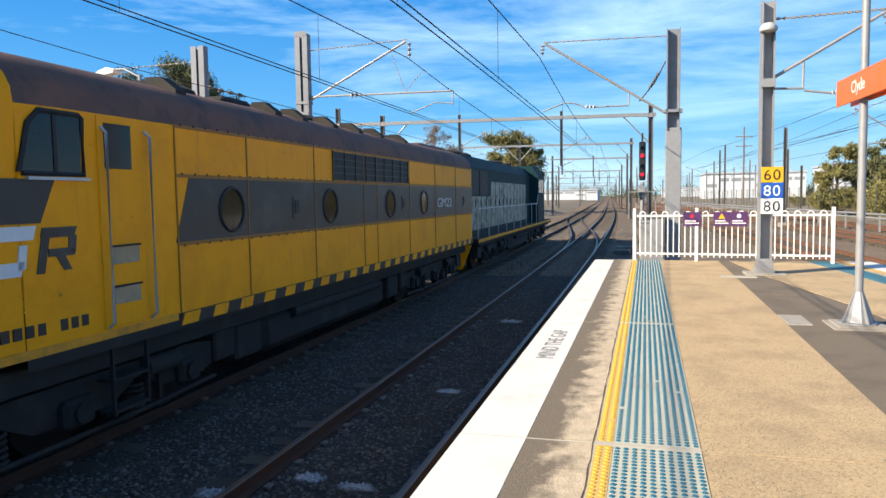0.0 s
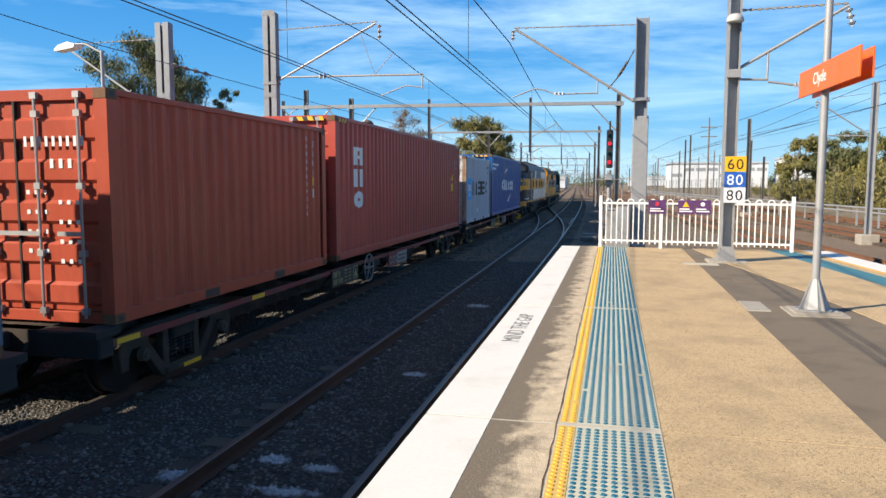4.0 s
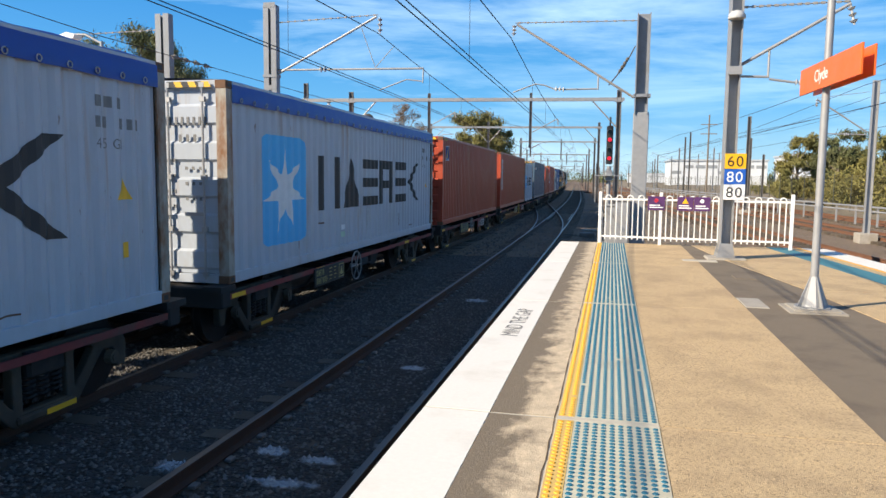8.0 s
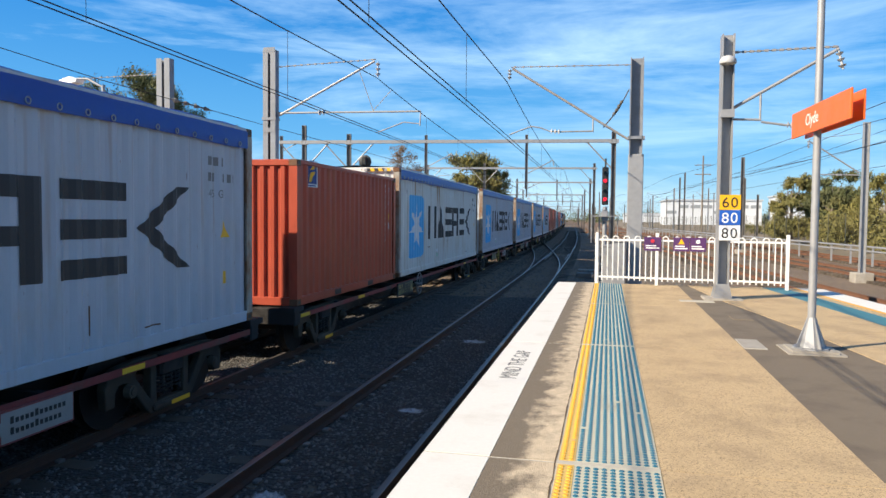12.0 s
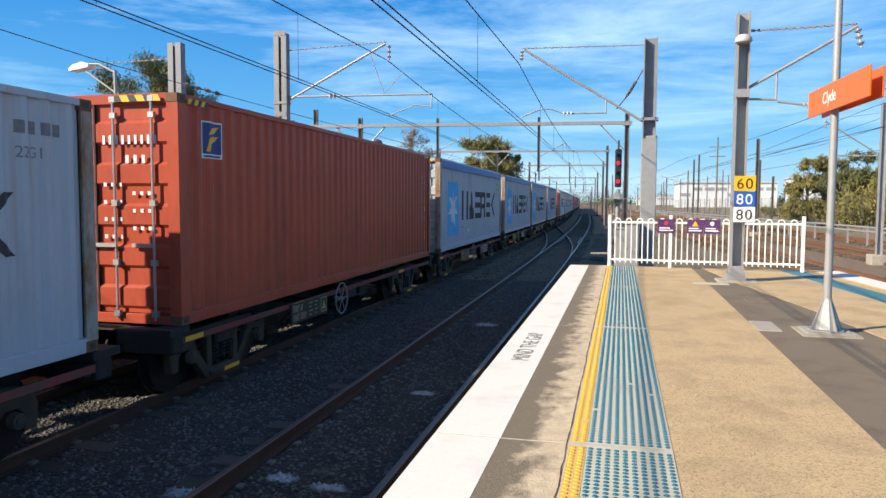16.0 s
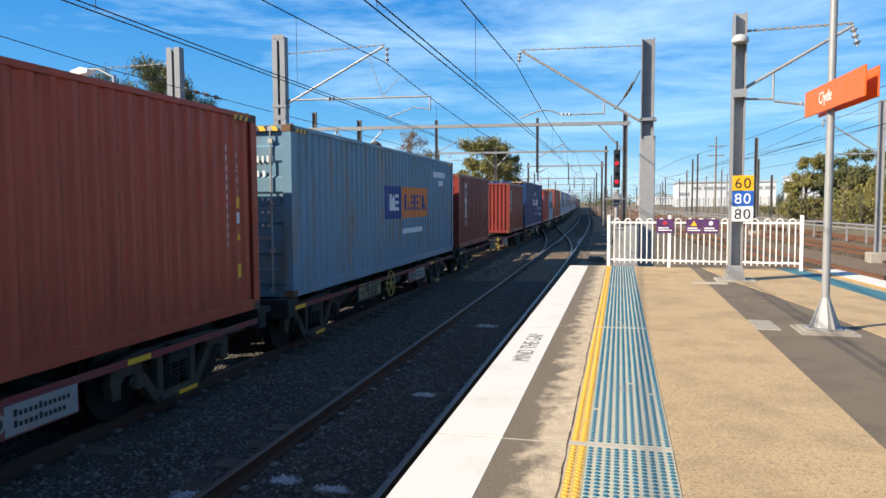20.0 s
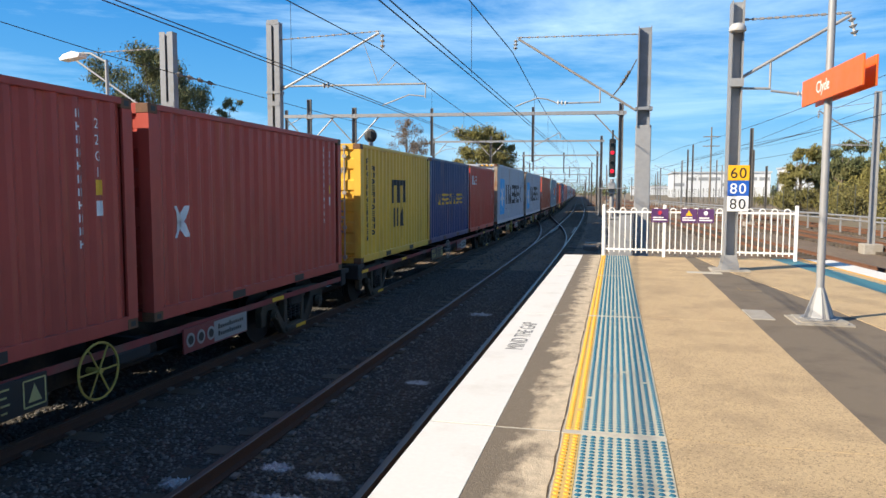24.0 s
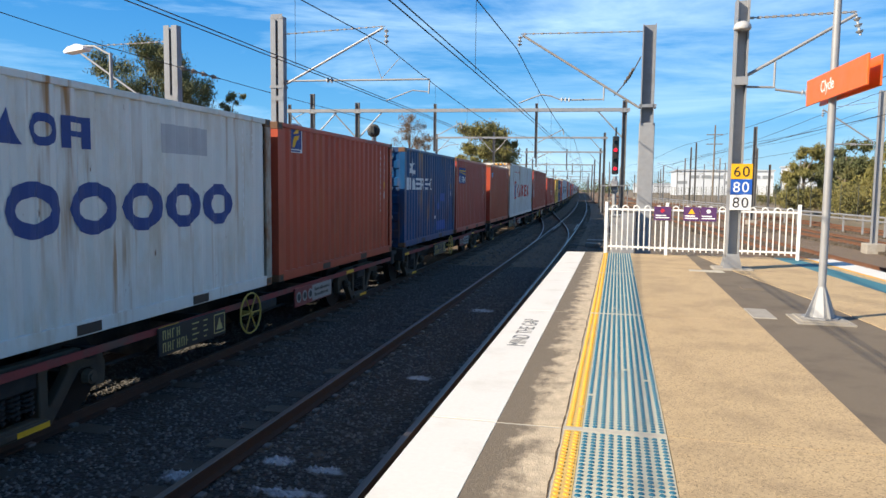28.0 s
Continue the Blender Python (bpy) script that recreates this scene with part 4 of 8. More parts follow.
g.ob("lamp_head", mat("pale_grey_lamp_housing", (0.5, 0.5, 0.5), 0.5), mast_r, True, "white domed floodlight")

for k, (txt, face, ink) in enumerate((("60", M_SIGNYEL, M_BLACK), ("80", M_SIGNBLUE, M_SIGNWHITE), ("80", M_SIGNWHITE, M_BLACK))):
    t = thing("speed_sign", "%s speed board with two figures on the mast" % ("yellow", "blue", "white")[k], "sign", "speed boards", (3.15, 14.08, 1.69 - 0.285 * k))
    Geo().box((0, -0.006, 0), (0.37, 0.006, 0.278), 0.003).ob("panel", face, t)
    for i, ch in enumerate(txt):
        me = letters(ch, 0.27, 0.001)
        me.materials.clear()
        me.materials.append(ink)
        share("figure", me, t, pose(0.035 + 0.155 * i, -0.009, 0.045, 90))

# ---- station sign ----
nsign = thing("station_sign", "orange station name sign on a tall galvanised post", "sign", loc=(3.43, 8.87, 0))
g = Geo()
g.box((-0.24, -0.24, -0.02), (0.24, 0.24, 0.03))
g.prism([(-0.30, -0.30), (0.30, -0.30), (0.30, 0.30), (-0.30, 0.30)], 'z', -0.05, 0.012)
g.ob("footing", M_CONC, nsign, label="bevelled concrete footing")
g = Geo()
g.tube((0, 0, 0.02), (0, 0, 4.6), 0.045, 0.040, 14)
g.ob("post", M_GALV, nsign, True)
g = Geo()
for a in range(4):
    g.m = pose(0, 0, 0.03, 0, 0, 90 * a + 20)
    g.prism([(0.03, 0.0), (0.19, 0.0), (0.19, 0.02), (0.05, 0.36), (0.03, 0.36)], 'y', -0.006, 0.006)
g.m = pose(0, 0, 0.03)
g.lathe([(0.20, 0.0), (0.20, 0.016), (0.15, 0.02), (0.05, 0.36)], (0, 0, 0), seg=8)
g.ob("base_gusset", M_GALV, nsign)
# two name boards along the platform, one either side of the post
for k, dx in enumerate((-0.075, 0.075)):
    g = Geo()
    g.m = pose(dx, 0, 0, 0, 0, 3.0)
    g.box((-0.012, -1.20 + 0.1 * k, 2.50), (0.012, 0.66, 2.80), 0.004)
    g.ob("name_board", M_ORANGE, nsign, label="orange name board")
for z in (2.56, 2.74):
    Geo().box((-0.065, -0.05, z - 0.015), (0.065, 0.05, z + 0.015)).ob("clamp", M_GALV, nsign)
me = letters("Clyde", 0.185, 0.001)
me.materials.clear()
me.materials.append(M_SIGNWHITE)
share("name", me, nsign, pose(-0.075, 0, 0, 0, 0, 3.0) @ Matrix.Translation((-0.0135, 0.14, 2.595)) @ Matrix(((0, 0, -1, 0), (-1, 0, 0, 0), (0, 1, 0, 0), (0, 0, 0, 1))))

# ---- signal ----
signal = thing("colour_light_signal", "tall black two-light signal showing two reds", "signal", loc=(1.02, 24.0, -1.2))
Geo().tube((0, 0.12, 0), (0, 0.12, 3.1), 0.07, seg=10).ob("post", M_GALV, signal, True)
Geo().box((-0.105, -0.06, 3.16), (0.105, 0.08, 4.40), 0.03).ob("head", M_BLACK, signal)
Geo().box((-0.3, -0.25, -0.1), (0.3, 0.35, 0.25), 0.03).ob("footing", M_CONC, signal)
for z in (3.35, 3.62, 3.95, 4.2):
    o = Geo().tube((0, -0.061, z), (0, -0.066, z), 0.062, seg=16).ob("lens", M_REDLAMP if z in (3.35, 3.95) else M_GLASS, signal)
    g = Geo()
    v, f = [], []
    for i in range(13):
        a = math.radians(-20 + 220 * i / 12)
        v += [(0.078 * math.cos(a), -0.06, z + 0.078 * math.sin(a)), (0.07 * math.cos(a), -0.2, z + 0.07 * math.sin(a) - 0.015)]
    f = [(2 * i, 2 * i + 2, 2 * i + 3, 2 * i + 1) for i in range(12)]
    g.add(v, f).ob("hood", M_BLACK, signal)
Geo().tube((0, 0, 4.4), (0, 0, 4.68), 0.03).ob("finial", M_BLACK, signal)
g = Geo()
g.box((-0.11, -0.06, 2.62), (0.11, 0.06, 2.98), 0.02)
g.ob("lower_head", M_GALV, signal)
g = Geo()
for x in (-0.42, 0.42):
    g.tube((x, 0.1, 2.85), (x, 0.1, 1.9), 0.015, seg=5)
g.box((-0.45, -0.2, 2.78), (0.45, 0.3, 2.81))
for z in (2.4, 2.1, 1.8, 1.5, 1.2, 0.9, 0.6):
    g.tube((-0.16, 0.3, z), (0.16, 0.3, z), 0.012, seg=5)
g.tube((-0.16, 0.3, 0.2), (-0.16, 0.3, 3.4), 0.015, seg=5)
g.tube((0.16, 0.3, 0.2), (0.16, 0.3, 3.4), 0.015, seg=5)
g.ob("ladder", M_GALV, signal)
for x, y, h, w in ((1.42, 19.6, 1.2, 0.36), (1.15, 21.4, 1.0, 0.3)):
    t = thing("trackside_cabinet", "pale steel location cabinet beside the track", "cabinet", "trackside cabinets", (x, y, -1.2))
    Geo().box((-w / 2, -0.2, 0), (w / 2, 0.2, h + 0.9), 0.02).ob("body", M_GALV, t)
    Geo().box((-w / 2 - 0.03, -0.23, h + 0.9), (w / 2 + 0.03, 0.23, h + 0.95)).ob("roof", M_GALV, t)


# ---- portals over the tracks ----
def portal(y, x0, x1, z, full, drops, label, rz=6.0):
    """A boom on full-height posts, with shorter posts hung from it; knee braces steady the inner posts."""
    t = thing("overhead_gantry", label, "gantry", "overhead gantries", (bend(y), y, -1.2), rz)
    H = z + 1.2
    g = Geo()
    g.prism([(-0.10, H - 0.20), (-0.085, H - 0.20), (-0.085, H - 0.03), (0.085, H - 0.03), (0.085, H - 0.20), (0.10, H - 0.20), (0.10, H), (-0.10, H)], 'x', x0 - 0.3, x1 + 0.3)
    g.ob("boom", M_GALV, t)
    for x, rise in full:
        g = Geo()
        i_column(g, x, 0, 0, H + rise, 0.26, 0.22)
        g.ob("post", M_DARKSTEEL, t)
        Geo().box((x - 0.21, -0.15, H - 0.26), (x + 0.21, 0.15, H - 0.205)).ob("cleat", M_GALV, t)
        for s in (-1, 1):
            if x0 < x + s * 1.5 < x1:
                Geo().tube((x + s * 0.1, 0, H - 1.75), (x + s * 1.55, 0, H - 0.2), 0.045, seg=6).ob("knee_brace", M_GALV, t)
    for x, low in drops:
        g = Geo()
        i_column(g, x, 0, H - low, H + 0.3, 0.17, 0.15)
        g.ob("drop_post", M_DARKSTEEL, t)
        Geo().tube((x + 0.1, 0, H - low + 0.95), (x + 1.6, 0, H - low + 1.75), 0.028).ob("bracket_arm", M_GALV, t, True)
        g = Geo()
        g.line([(x + 0.1, 0, H - low + 0.05), (x + 0.9, 0, H - low + 0.4), (x + 1.5, 0, H - low + 0.42)], 0.022)
        g.ob("steady_arm", M_GALV, t, True)
        g = Geo()
        insulator(g, (x + 1.6, 0, H - low + 1.75), (x + 1.66, 0, H - low + 1.4), 0.06, 3)
        g.ob("insulator", M_CERAMIC, t, True)
    return t


NEAR_GANTRY, FAR_GANTRY = "grey steel overhead line gantry spanning the tracks", "distant grey steel overhead gantry"
portal(44.0, -18.95, 1.8, 6.3, ((-17.4, 0.95), (-14.5, 0.4), (1.8, 0.45)), ((-18.9, 1.6), (-9.6, 2.6), (-3.4, 3.0)), NEAR_GANTRY)
portal(82.0, -18.0, 0.95, 7.3, ((-18.0, 0.3), (-11.4, 0.5), (0.95, 0.45)), ((-6.6, 3.4),), NEAR_GANTRY)
portal(102.0, -9.4, 0.8, 6.7, ((-9.4, 0.4), (0.8, 0.45)), ((-3.8, 2.6),), NEAR_GANTRY)
portal(140.0, -14.6, 0.6, 6.2, ((-14.6, 0.5), (-11.2, 0.9), (0.6, 0.9)), ((-8.5, 2.2), (-3.6, 2.0)), FAR_GANTRY)
portal(185.0, -17.0, 0.7, 6.05, ((-17.0, 0.6), (-9.0, 0.6), (0.7, 1.4)), ((-5.4, 2.0), (-2.2, 2.0)), FAR_GANTRY)
portal(250.0, -20.5, 0.4, 5.75, ((-20.5, 0.6), (-11.0, 0.6), (0.4, 1.2)), ((-7.0, 2.0), (-2.6, 2.0)), FAR_GANTRY)
portal(320.0, -24.0, 8.0, 5.8, ((-24.0, 0.6), (-12.0, 0.6), (0.5, 1.0), (8.0, 0.8)), ((-7.0, 2.0), (3.6, 1.8)), FAR_GANTRY)
portal(400.0, -30.0, 14.0, 6.0, ((-30.0, 0.6), (-14.0, 0.6), (0.5, 1.0), (14.0, 0.8)), ((-7.0, 2.0), (7.0, 1.8)), FAR_GANTRY)
portal(500.0, -38.0, 22.0, 6.4, ((-38.0, 0.6), (-16.0, 0.6), (2.0, 1.0), (22.0, 0.8)), ((-8.0, 2.0), (12.0, 1.8)), FAR_GANTRY)


def plain_mast(x, y, h, label, arm=0.0, base=-1.2):
    t = thing("overhead_mast", label, "mast", "overhead masts", (x, y, base))
    g = Geo()
    i_column(g, 0, 0, 0, h, 0.25, 0.24)
    g.ob("column", M_DARKSTEEL if arm >= 0 else M_GALV, t)
    Geo().box((-0.4, -0.4, -0.2), (0.4, 0.4, 0.35), 0.03).ob("footing", M_CONC, t)
    if arm:
        g = Geo()
        g.tube((0.1 * arm, 0, h - 2.3), (arm, 0, h - 0.8), 0.035)
        g.tube((0.1 * arm, 0, h - 2.4), (arm * 0.9, 0, h - 2.35), 0.025)
        g.tube((0.1 * arm, 0, h - 0.5), (arm, 0, h - 0.75), 0.012, seg=5)
        g.ob("bracket_arm", M_GALV, t, True)
        g = Geo()
        for ends in (((arm, 0, h - 0.8), (arm, 0, h - 1.15), 0.07, 3), ((arm * 0.5, 0, h - 2.38), (arm * 0.5 + 0.25, 0, h - 2.38), 0.07, 3)):
            k = Geo()
            k.m = g.m
            insulator(k, *ends)
            k.ob("insulator", M_CERAMIC, t, True)
    return t


pole = thing("power_pole", "tall brown timber power pole with two crossarms", "pole", loc=(19.0, 147.0, -1.0))
Geo().tube((0, 0, 0), (0, 0, 15.0), 0.19, 0.13, 10).ob("shaft", M_BARK, pole, True)
for z in (11.3, 13.1):
    Geo().box((-1.5, -0.08, z), (1.5, 0.08, z + 0.16)).ob("crossarm", M_BARK, pole)
plain_mast(12.5, 36.0, 7.2, "grey steel mast on a concrete block beside the far tracks", -2.4)
for x, y, h, arm in ((12.2, 129, 8.1, -4.5), (12.7, 124.6, 9.7, 0), (13.5, 124.8, 10.5, 0), (11.5, 60.7, 7.7, 0), (17.6, 94.7, 7.9, 0), (19.2, 95, 5.9, 0), (31, 132, 7.8, -2.0),
                     (9.7, 146, 7.4, -2.4), (5.8, 210, 10.5, 2.2), (20.2, 147.5, 8.9, -2.2), (7.6, 185, 7.0, 2.4), (24, 230, 9.0, 2.4), (10.5, 170, 7.4, -2.2), (21.5, 185, 9.0, -2.4),
                     (13.0, 215, 8.5, 2.4), (6.0, 225, 7.2, 2.2), (27, 190, 9.5, -2.4), (19.5, 240, 10.0, 2.2), (8.0, 260, 9.0, -2.2), (15.5, 275, 9.5, 2.2), (11.0, 300, 9.0, 2.2), (3.0, 290, 8.0, 2.2),
                     (-10.8, 118, 6.8, 2.2), (-12.5, 150, 7.0, 2.2), (-14.2, 150, 6.6, 0), (-18.5, 165, 7.2, 2.2), (-21.0, 200, 7.5, 2.2), (4.2, 160, 6.5, 2.0), (3.6, 200, 7.0, 2.2), (-24.0, 260, 8.0, 2.0)):
    plain_mast(x + (bend(y) if x < 6 else 0), y, h, "distant grey steel overhead line mast", arm)


# ---- overhead wires ----
def wire(name, pts, r, label):
    g = Geo()
    g.line(pts, r, 5)
    return tagged(g.ob(name, M_WIRE), label, "overhead wire", "overhead wires")


def sagged(x, supports, z, sag, drift=0.0):
    pts = []
    for (ya, yb) in zip(supports, supports[1:]):
        n = 10
        for i in range(n):
            k = i / n
            y = ya + (yb - ya) * k
            pts.append((x + bend(y) + drift, y, z - sag * 4 * k * (1 - k)))
    y = supports[-1]
    pts.append((x + bend(y) + drift, y, z))
    return pts


SUP = [-46, 20, 57, 120, 165, 220, 290]
for x, zm, zc, sag in ((-1.63, 5.33, 3.78, 0.55), (-5.47, 5.58, 4.0, 0.55)):
    wire("messenger_wire", sagged(x, SUP, zm, sag), 0.013, "dark overhead messenger wire above the track")
    for d in (-0.045, 0.045):
        wire("contact_wire", [(x + d + bend(y), y, zc + (0.03 if d > 0 else 0)) for y in range(-46, 300, 6)], 0.010, "dark overhead contact wire above the track")
    g = Geo()
    for (ya, yb) in zip(SUP[:-1], SUP[1:]):
        n = int((yb - ya) / 6)
        for i in range(1, n):
            k = i / n
            y = ya + (yb - ya) * k
            g.tube((x + bend(y), y, zc), (x + bend(y), y, zm - sag * 4 * k * (1 - k)), 0.005, seg=4)
    tagged(g.ob("dropper_wires", M_WIRE), "thin vertical dropper wires", "overhead wire", kind="stuff")
wire("feeder_wire", [(-13.5, -10, 6.6), (-12.6, 5, 5.6), (-11.6, 16, 4.95), (-10.9, 24, 4.75), (-10.2, 40, 4.6), (-11, 80, 4.9)], 0.011, "thin feeder wire with insulators beside the tracks")
g = Geo()
insulator(g, (-11.35, 18.6, 4.88), (-11.2, 20.5, 4.83), 0.07, 4)
tagged(g.ob("strain_insulator", M_DARKSTEEL), "dark strain insulator in the feeder wire", "insulator")
for k, (dx, zz) in enumerate(((-0.2, 5.2), (-0.2, 3.9), (4.0, 5.2), (4.0, 3.9))):
    wire("far_wire", [(right_x(0, y) + dx + (0.3 if k % 2 else 0), y, zz - (0.35 * math.sin(math.pi * ((y - 14) % 50) / 50) if k % 2 == 0 else 0)) for y in range(-40, 260, 6)], 0.012, "dark overhead wire above the far tracks")
for k in range(3):
    wire("far_wire", [(12.5 + 3 * k - 0.03 * y, y, 5.6 + 0.5 * k - 0.5 * math.sin(math.pi * ((y - 35) % 60) / 60)) for y in range(10, 260, 8)], 0.012, "dark overhead wire above the far tracks")

# ---- the opposite platform ----
far_platform = tagged(thing("platform_2", "opposite platform with dark asphalt and a white edge", "platform"), kind="structure")
for y0, y1 in ((-120, 18.9),):
    slab("platform_body", [(-22, y0), (-7.3, y0), (-7.3, y1), (-22, y1)], -1.35, -0.10, M_CONC, far_platform)
    slab("edge_strip", [(-7.85, y0), (-7.28, y0), (-7.28, y1), (-7.85, y1)], -0.10, 0.0, M_WHITE_PAINT, far_platform, "white painted platform edge")
    slab("yellow_line", [(-8.0, y0), (-7.85, y0), (-7.85, y1), (-8.0, y1)], -0.10, 0.001, M_YELLOW_TILE, far_platform, "yellow painted line")
    slab("asphalt_top", [(-22, y0), (-8.0, y0), (-8.0, y1), (-22, y1)], -0.10, 0.0, mat("brown_asphalt", (0.16, 0.115, 0.08), 0.9, vary=0.25, scale=20), far_platform, "brown asphalt surface")
fence("hooped_fence", (-13.6, 18.1, 0), (-7.9, 18.75, 0), 4, "white hoop-topped fence at the end of the opposite platform", hoops=5)
for x in (-11.9, -11.15, -10.75):
    p = plate("warning_sign", 0.34, 0.31, M_PURPLE, (x, 18.22 + 0.11 * (x + 12.6), 0.79), 6.5, "small purple safety sign fixed to the white fence")
    tagged(p, group="fence signs")
    Geo().box((0.03, -0.009, 0.05), (0.29, -0.006, 0.09)).ob("text_bar", M_SIGNWHITE, p)
    Geo().tube((0.17, -0.006, 0.2), (0.17, -0.010, 0.2), 0.04, seg=12).ob("icon", M_SIGNYEL if x == -11.15 else M_SIGNWHITE, p)
# round-backed signal that faces the other way
rs = thing("round_signal", "round-backed signal seen from behind on a slim post", "signal", loc=(-14.6, 45.0, -1.2))
Geo().tube((0, 0, 0), (0, 0, 5.6), 0.07, 0.06, 10).ob("post", M_MAST, rs, True)
Geo().lathe([(0.02, -0.05), (0.36, -0.05), (0.44, 0.0), (0.44, 0.03), (0.02, 0.05)], (0, -0.12, 6.35), 'y', 22).ob("backboard", M_BLACK, rs, True)
Geo().box((-0.16, -0.42, 6.05), (0.16, -0.15, 6.65), 0.05).ob("lamp_case", M_BLACK, rs)
Geo().box((-0.12, -0.2, 5.5), (0.12, 0.1, 5.95), 0.02).ob("mounting", M_MAST, rs)
lamp = thing("platform_lamp", "grey platform lamp with a flat hooded head on a slim post", "lamp", loc=(-12.3, 16.9, 0))
Geo().tube((0, 0, 0.25), (0, 0, 5.0), 0.055, 0.045, 12).ob("post", M_GALV, lamp, True)
Geo().box((-0.14, -0.14, 0), (0.14, 0.14, 0.32), 0.03).ob("base", M_DARKSTEEL, lamp)
Geo().box((-0.3, -0.3, -0.05), (0.3, 0.3, 0.02)).ob("footing", M_CONC, lamp)
Geo().line([(0, 0, 4.95), (-0.5, 0, 5.2), (-0.95, 0, 5.22)], 0.028, 8).ob("arm", M_GALV, lamp, True)
Geo().prism([(-1.35, 5.02), (-0.75, 5.10), (-0.72, 5.2), (-0.95, 5.26), (-1.25, 5.18), (-1.37, 5.08)], 'y', -0.16, 0.16).ob("head", M_SIGNWHITE, lamp, label="pale hooded lamp head")


# ---- trees and scrub ----
def leaf_cloud(centres, n, size, seed):
    """Many small leaf blades gathered in ragged clumps."""
    rnd = random.Random(seed)
    v, f = [], []
    for i in range(n):
        cx, cy, cz, r = centres[rnd.randrange(len(centres))]
        p = Vector((rnd.gauss(0, 0.5), rnd.gauss(0, 0.5), rnd.gauss(0, 0.42))) * r
        c = Vector((cx, cy, cz)) + p
        q = Euler((rnd.uniform(0, 6.28), rnd.uniform(0, 6.28), rnd.uniform(0, 6.28))).to_quaternion()
        s = size * rnd.uniform(0.5, 1.4)
        o = len(v)
        for a, b in ((-0.6, 0), (0, -0.22), (0.6, 0), (0, 0.22)):
            w = q @ Vector((a * s * 1.4, b * s, 0))
            v.append((c.x + w.x, c.y + w.y, c.z + w.z))
        f.append((o, o + 1, o + 2, o + 3))
    return v, f


def tree(loc, h, spread, label, seed, leaf=M_LEAF, n=8000, size=0.26, trunk=0.25, low=0.35, lean=0.0, name="tree"):
    rnd = random.Random(seed)
    t = thing(name, label, "tree", loc=loc)
    g = Geo()
    pts = [(lean * k * k * 0.02 * h, 0.1 * math.sin(k), h * 0.8 * k / 8) for k in range(9)]
    for i in range(8):
        g.tube(pts[i], pts[i + 1], trunk * (1 - i / 9.5), trunk * (1 - (i + 1) / 9.5), 8, False)
    centres = []
    for i in range(17):
        z = h * (low + (0.95 - low) * rnd.random())
        k = (z / h - low) / (1 - low)
        rad = spread * (0.35 + 0.75 * math.sin(math.pi * min(1, 0.2 + k * 0.75))) * rnd.uniform(0.45, 1.0)
        a = 2.4 * i + rnd.uniform(-0.4, 0.4)
        c = (rad * math.cos(a), rad * math.sin(a), z)
        s = pts[min(8, int(z / h * 0.72 * 8 / 0.8))]
        g.tube(s, c, trunk * 0.28, trunk * 0.08, 5, False)
        for j in range(5):
            centres.append((c[0] + rnd.uniform(-1, 1) * spread * 0.34, c[1] + rnd.uniform(-1, 1) * spread * 0.34, c[2] + rnd.uniform(-0.7, 0.8) * spread * 0.3, spread * rnd.uniform(0.13, 0.27)))
    g.ob("trunk", M_BARK, t, True)
    v, f = leaf_cloud(centres, int(n * 2.3), size * 0.66, seed)
    me = bpy.data.meshes.new("crown")
    me.from_pydata(v, [], f)
    me.materials.append(leaf)
    share("crown", me, t)
    return t


tree((-36.0, 52, -0.6), 13.5, 4.0, "tall grey-green gum tree with an open crown", 1, n=17000, size=0.24, low=0.50)
tree((-31.2, 55, -0.6), 10.4, 1.5, "slender dark casuarina tree", 2, n=7000, size=0.20, low=0.08)
tree((-34.5, 57, -0.6), 9.2, 3.0, "leafy pale green gum tree behind the opposite platform", 12, n=12000, size=0.24, low=0.06, leaf=M_LEAF2)
tree((-25.4, 90, -0.8), 11.6, 2.6, "thin brownish half-bare tree in the distance", 4, n=3200, size=0.22, leaf=mat("dry_brown_leaves", (0.20, 0.135, 0.085), 0.8, vary=0.4, scale=1.0))
tree((-19.4, 108, -0.8), 11.4, 4.2, "broad gum tree in the distance", 5, n=16000, size=0.42, low=0.30, leaf=M_LEAF2)
for i, (x, y, h, s) in enumerate(((19.6, 80, 6.6, 2.0), (23.2, 79, 7.0, 2.3), (27.0, 76, 6.6, 2.6), (30.5, 66, 6.4, 3.0), (33, 60, 6.8, 3.4), (26.5, 90, 5.8, 2.8), (36, 72, 7.6, 4.0))):
    tree((x, y, -0.6), h, s, "bushy green tree on the far bank", 20 + i, leaf=M_LEAF if i % 2 else M_LEAF2, n=13000, size=0.28, low=0.12)
rnd = random.Random(8)
centres = []
for i in range(200):
    y = rnd.uniform(46, 118)
    x = 20.0 + rnd.uniform(0, 11) + (y - 50) * 0.03
    rise = max(0.15, min(1.0, (120 - y) / 45, (x - 18.5) / 4))
    centres.append((x, y, 0.1 + rnd.uniform(-0.6, 2.1) * rise, rnd.uniform(0.7, 1.7) * (0.5 + 0.5 * rise)))
for i in range(60):
    centres.append((rnd.uniform(-60, -16), rnd.uniform(34, 70), rnd.uniform(-0.4, 1.6), rnd.uniform(1.0, 2.0)))
v, f = leaf_cloud(centres, 150000, 0.19, 77)
me = bpy.data.meshes.new("scrub")
me.from_pydata(v, [], f)
me.materials.append(M_LEAF2)
tagged(new("scrub", me), "yellow-green scrub along the railway bank", "bushes", kind="stuff")

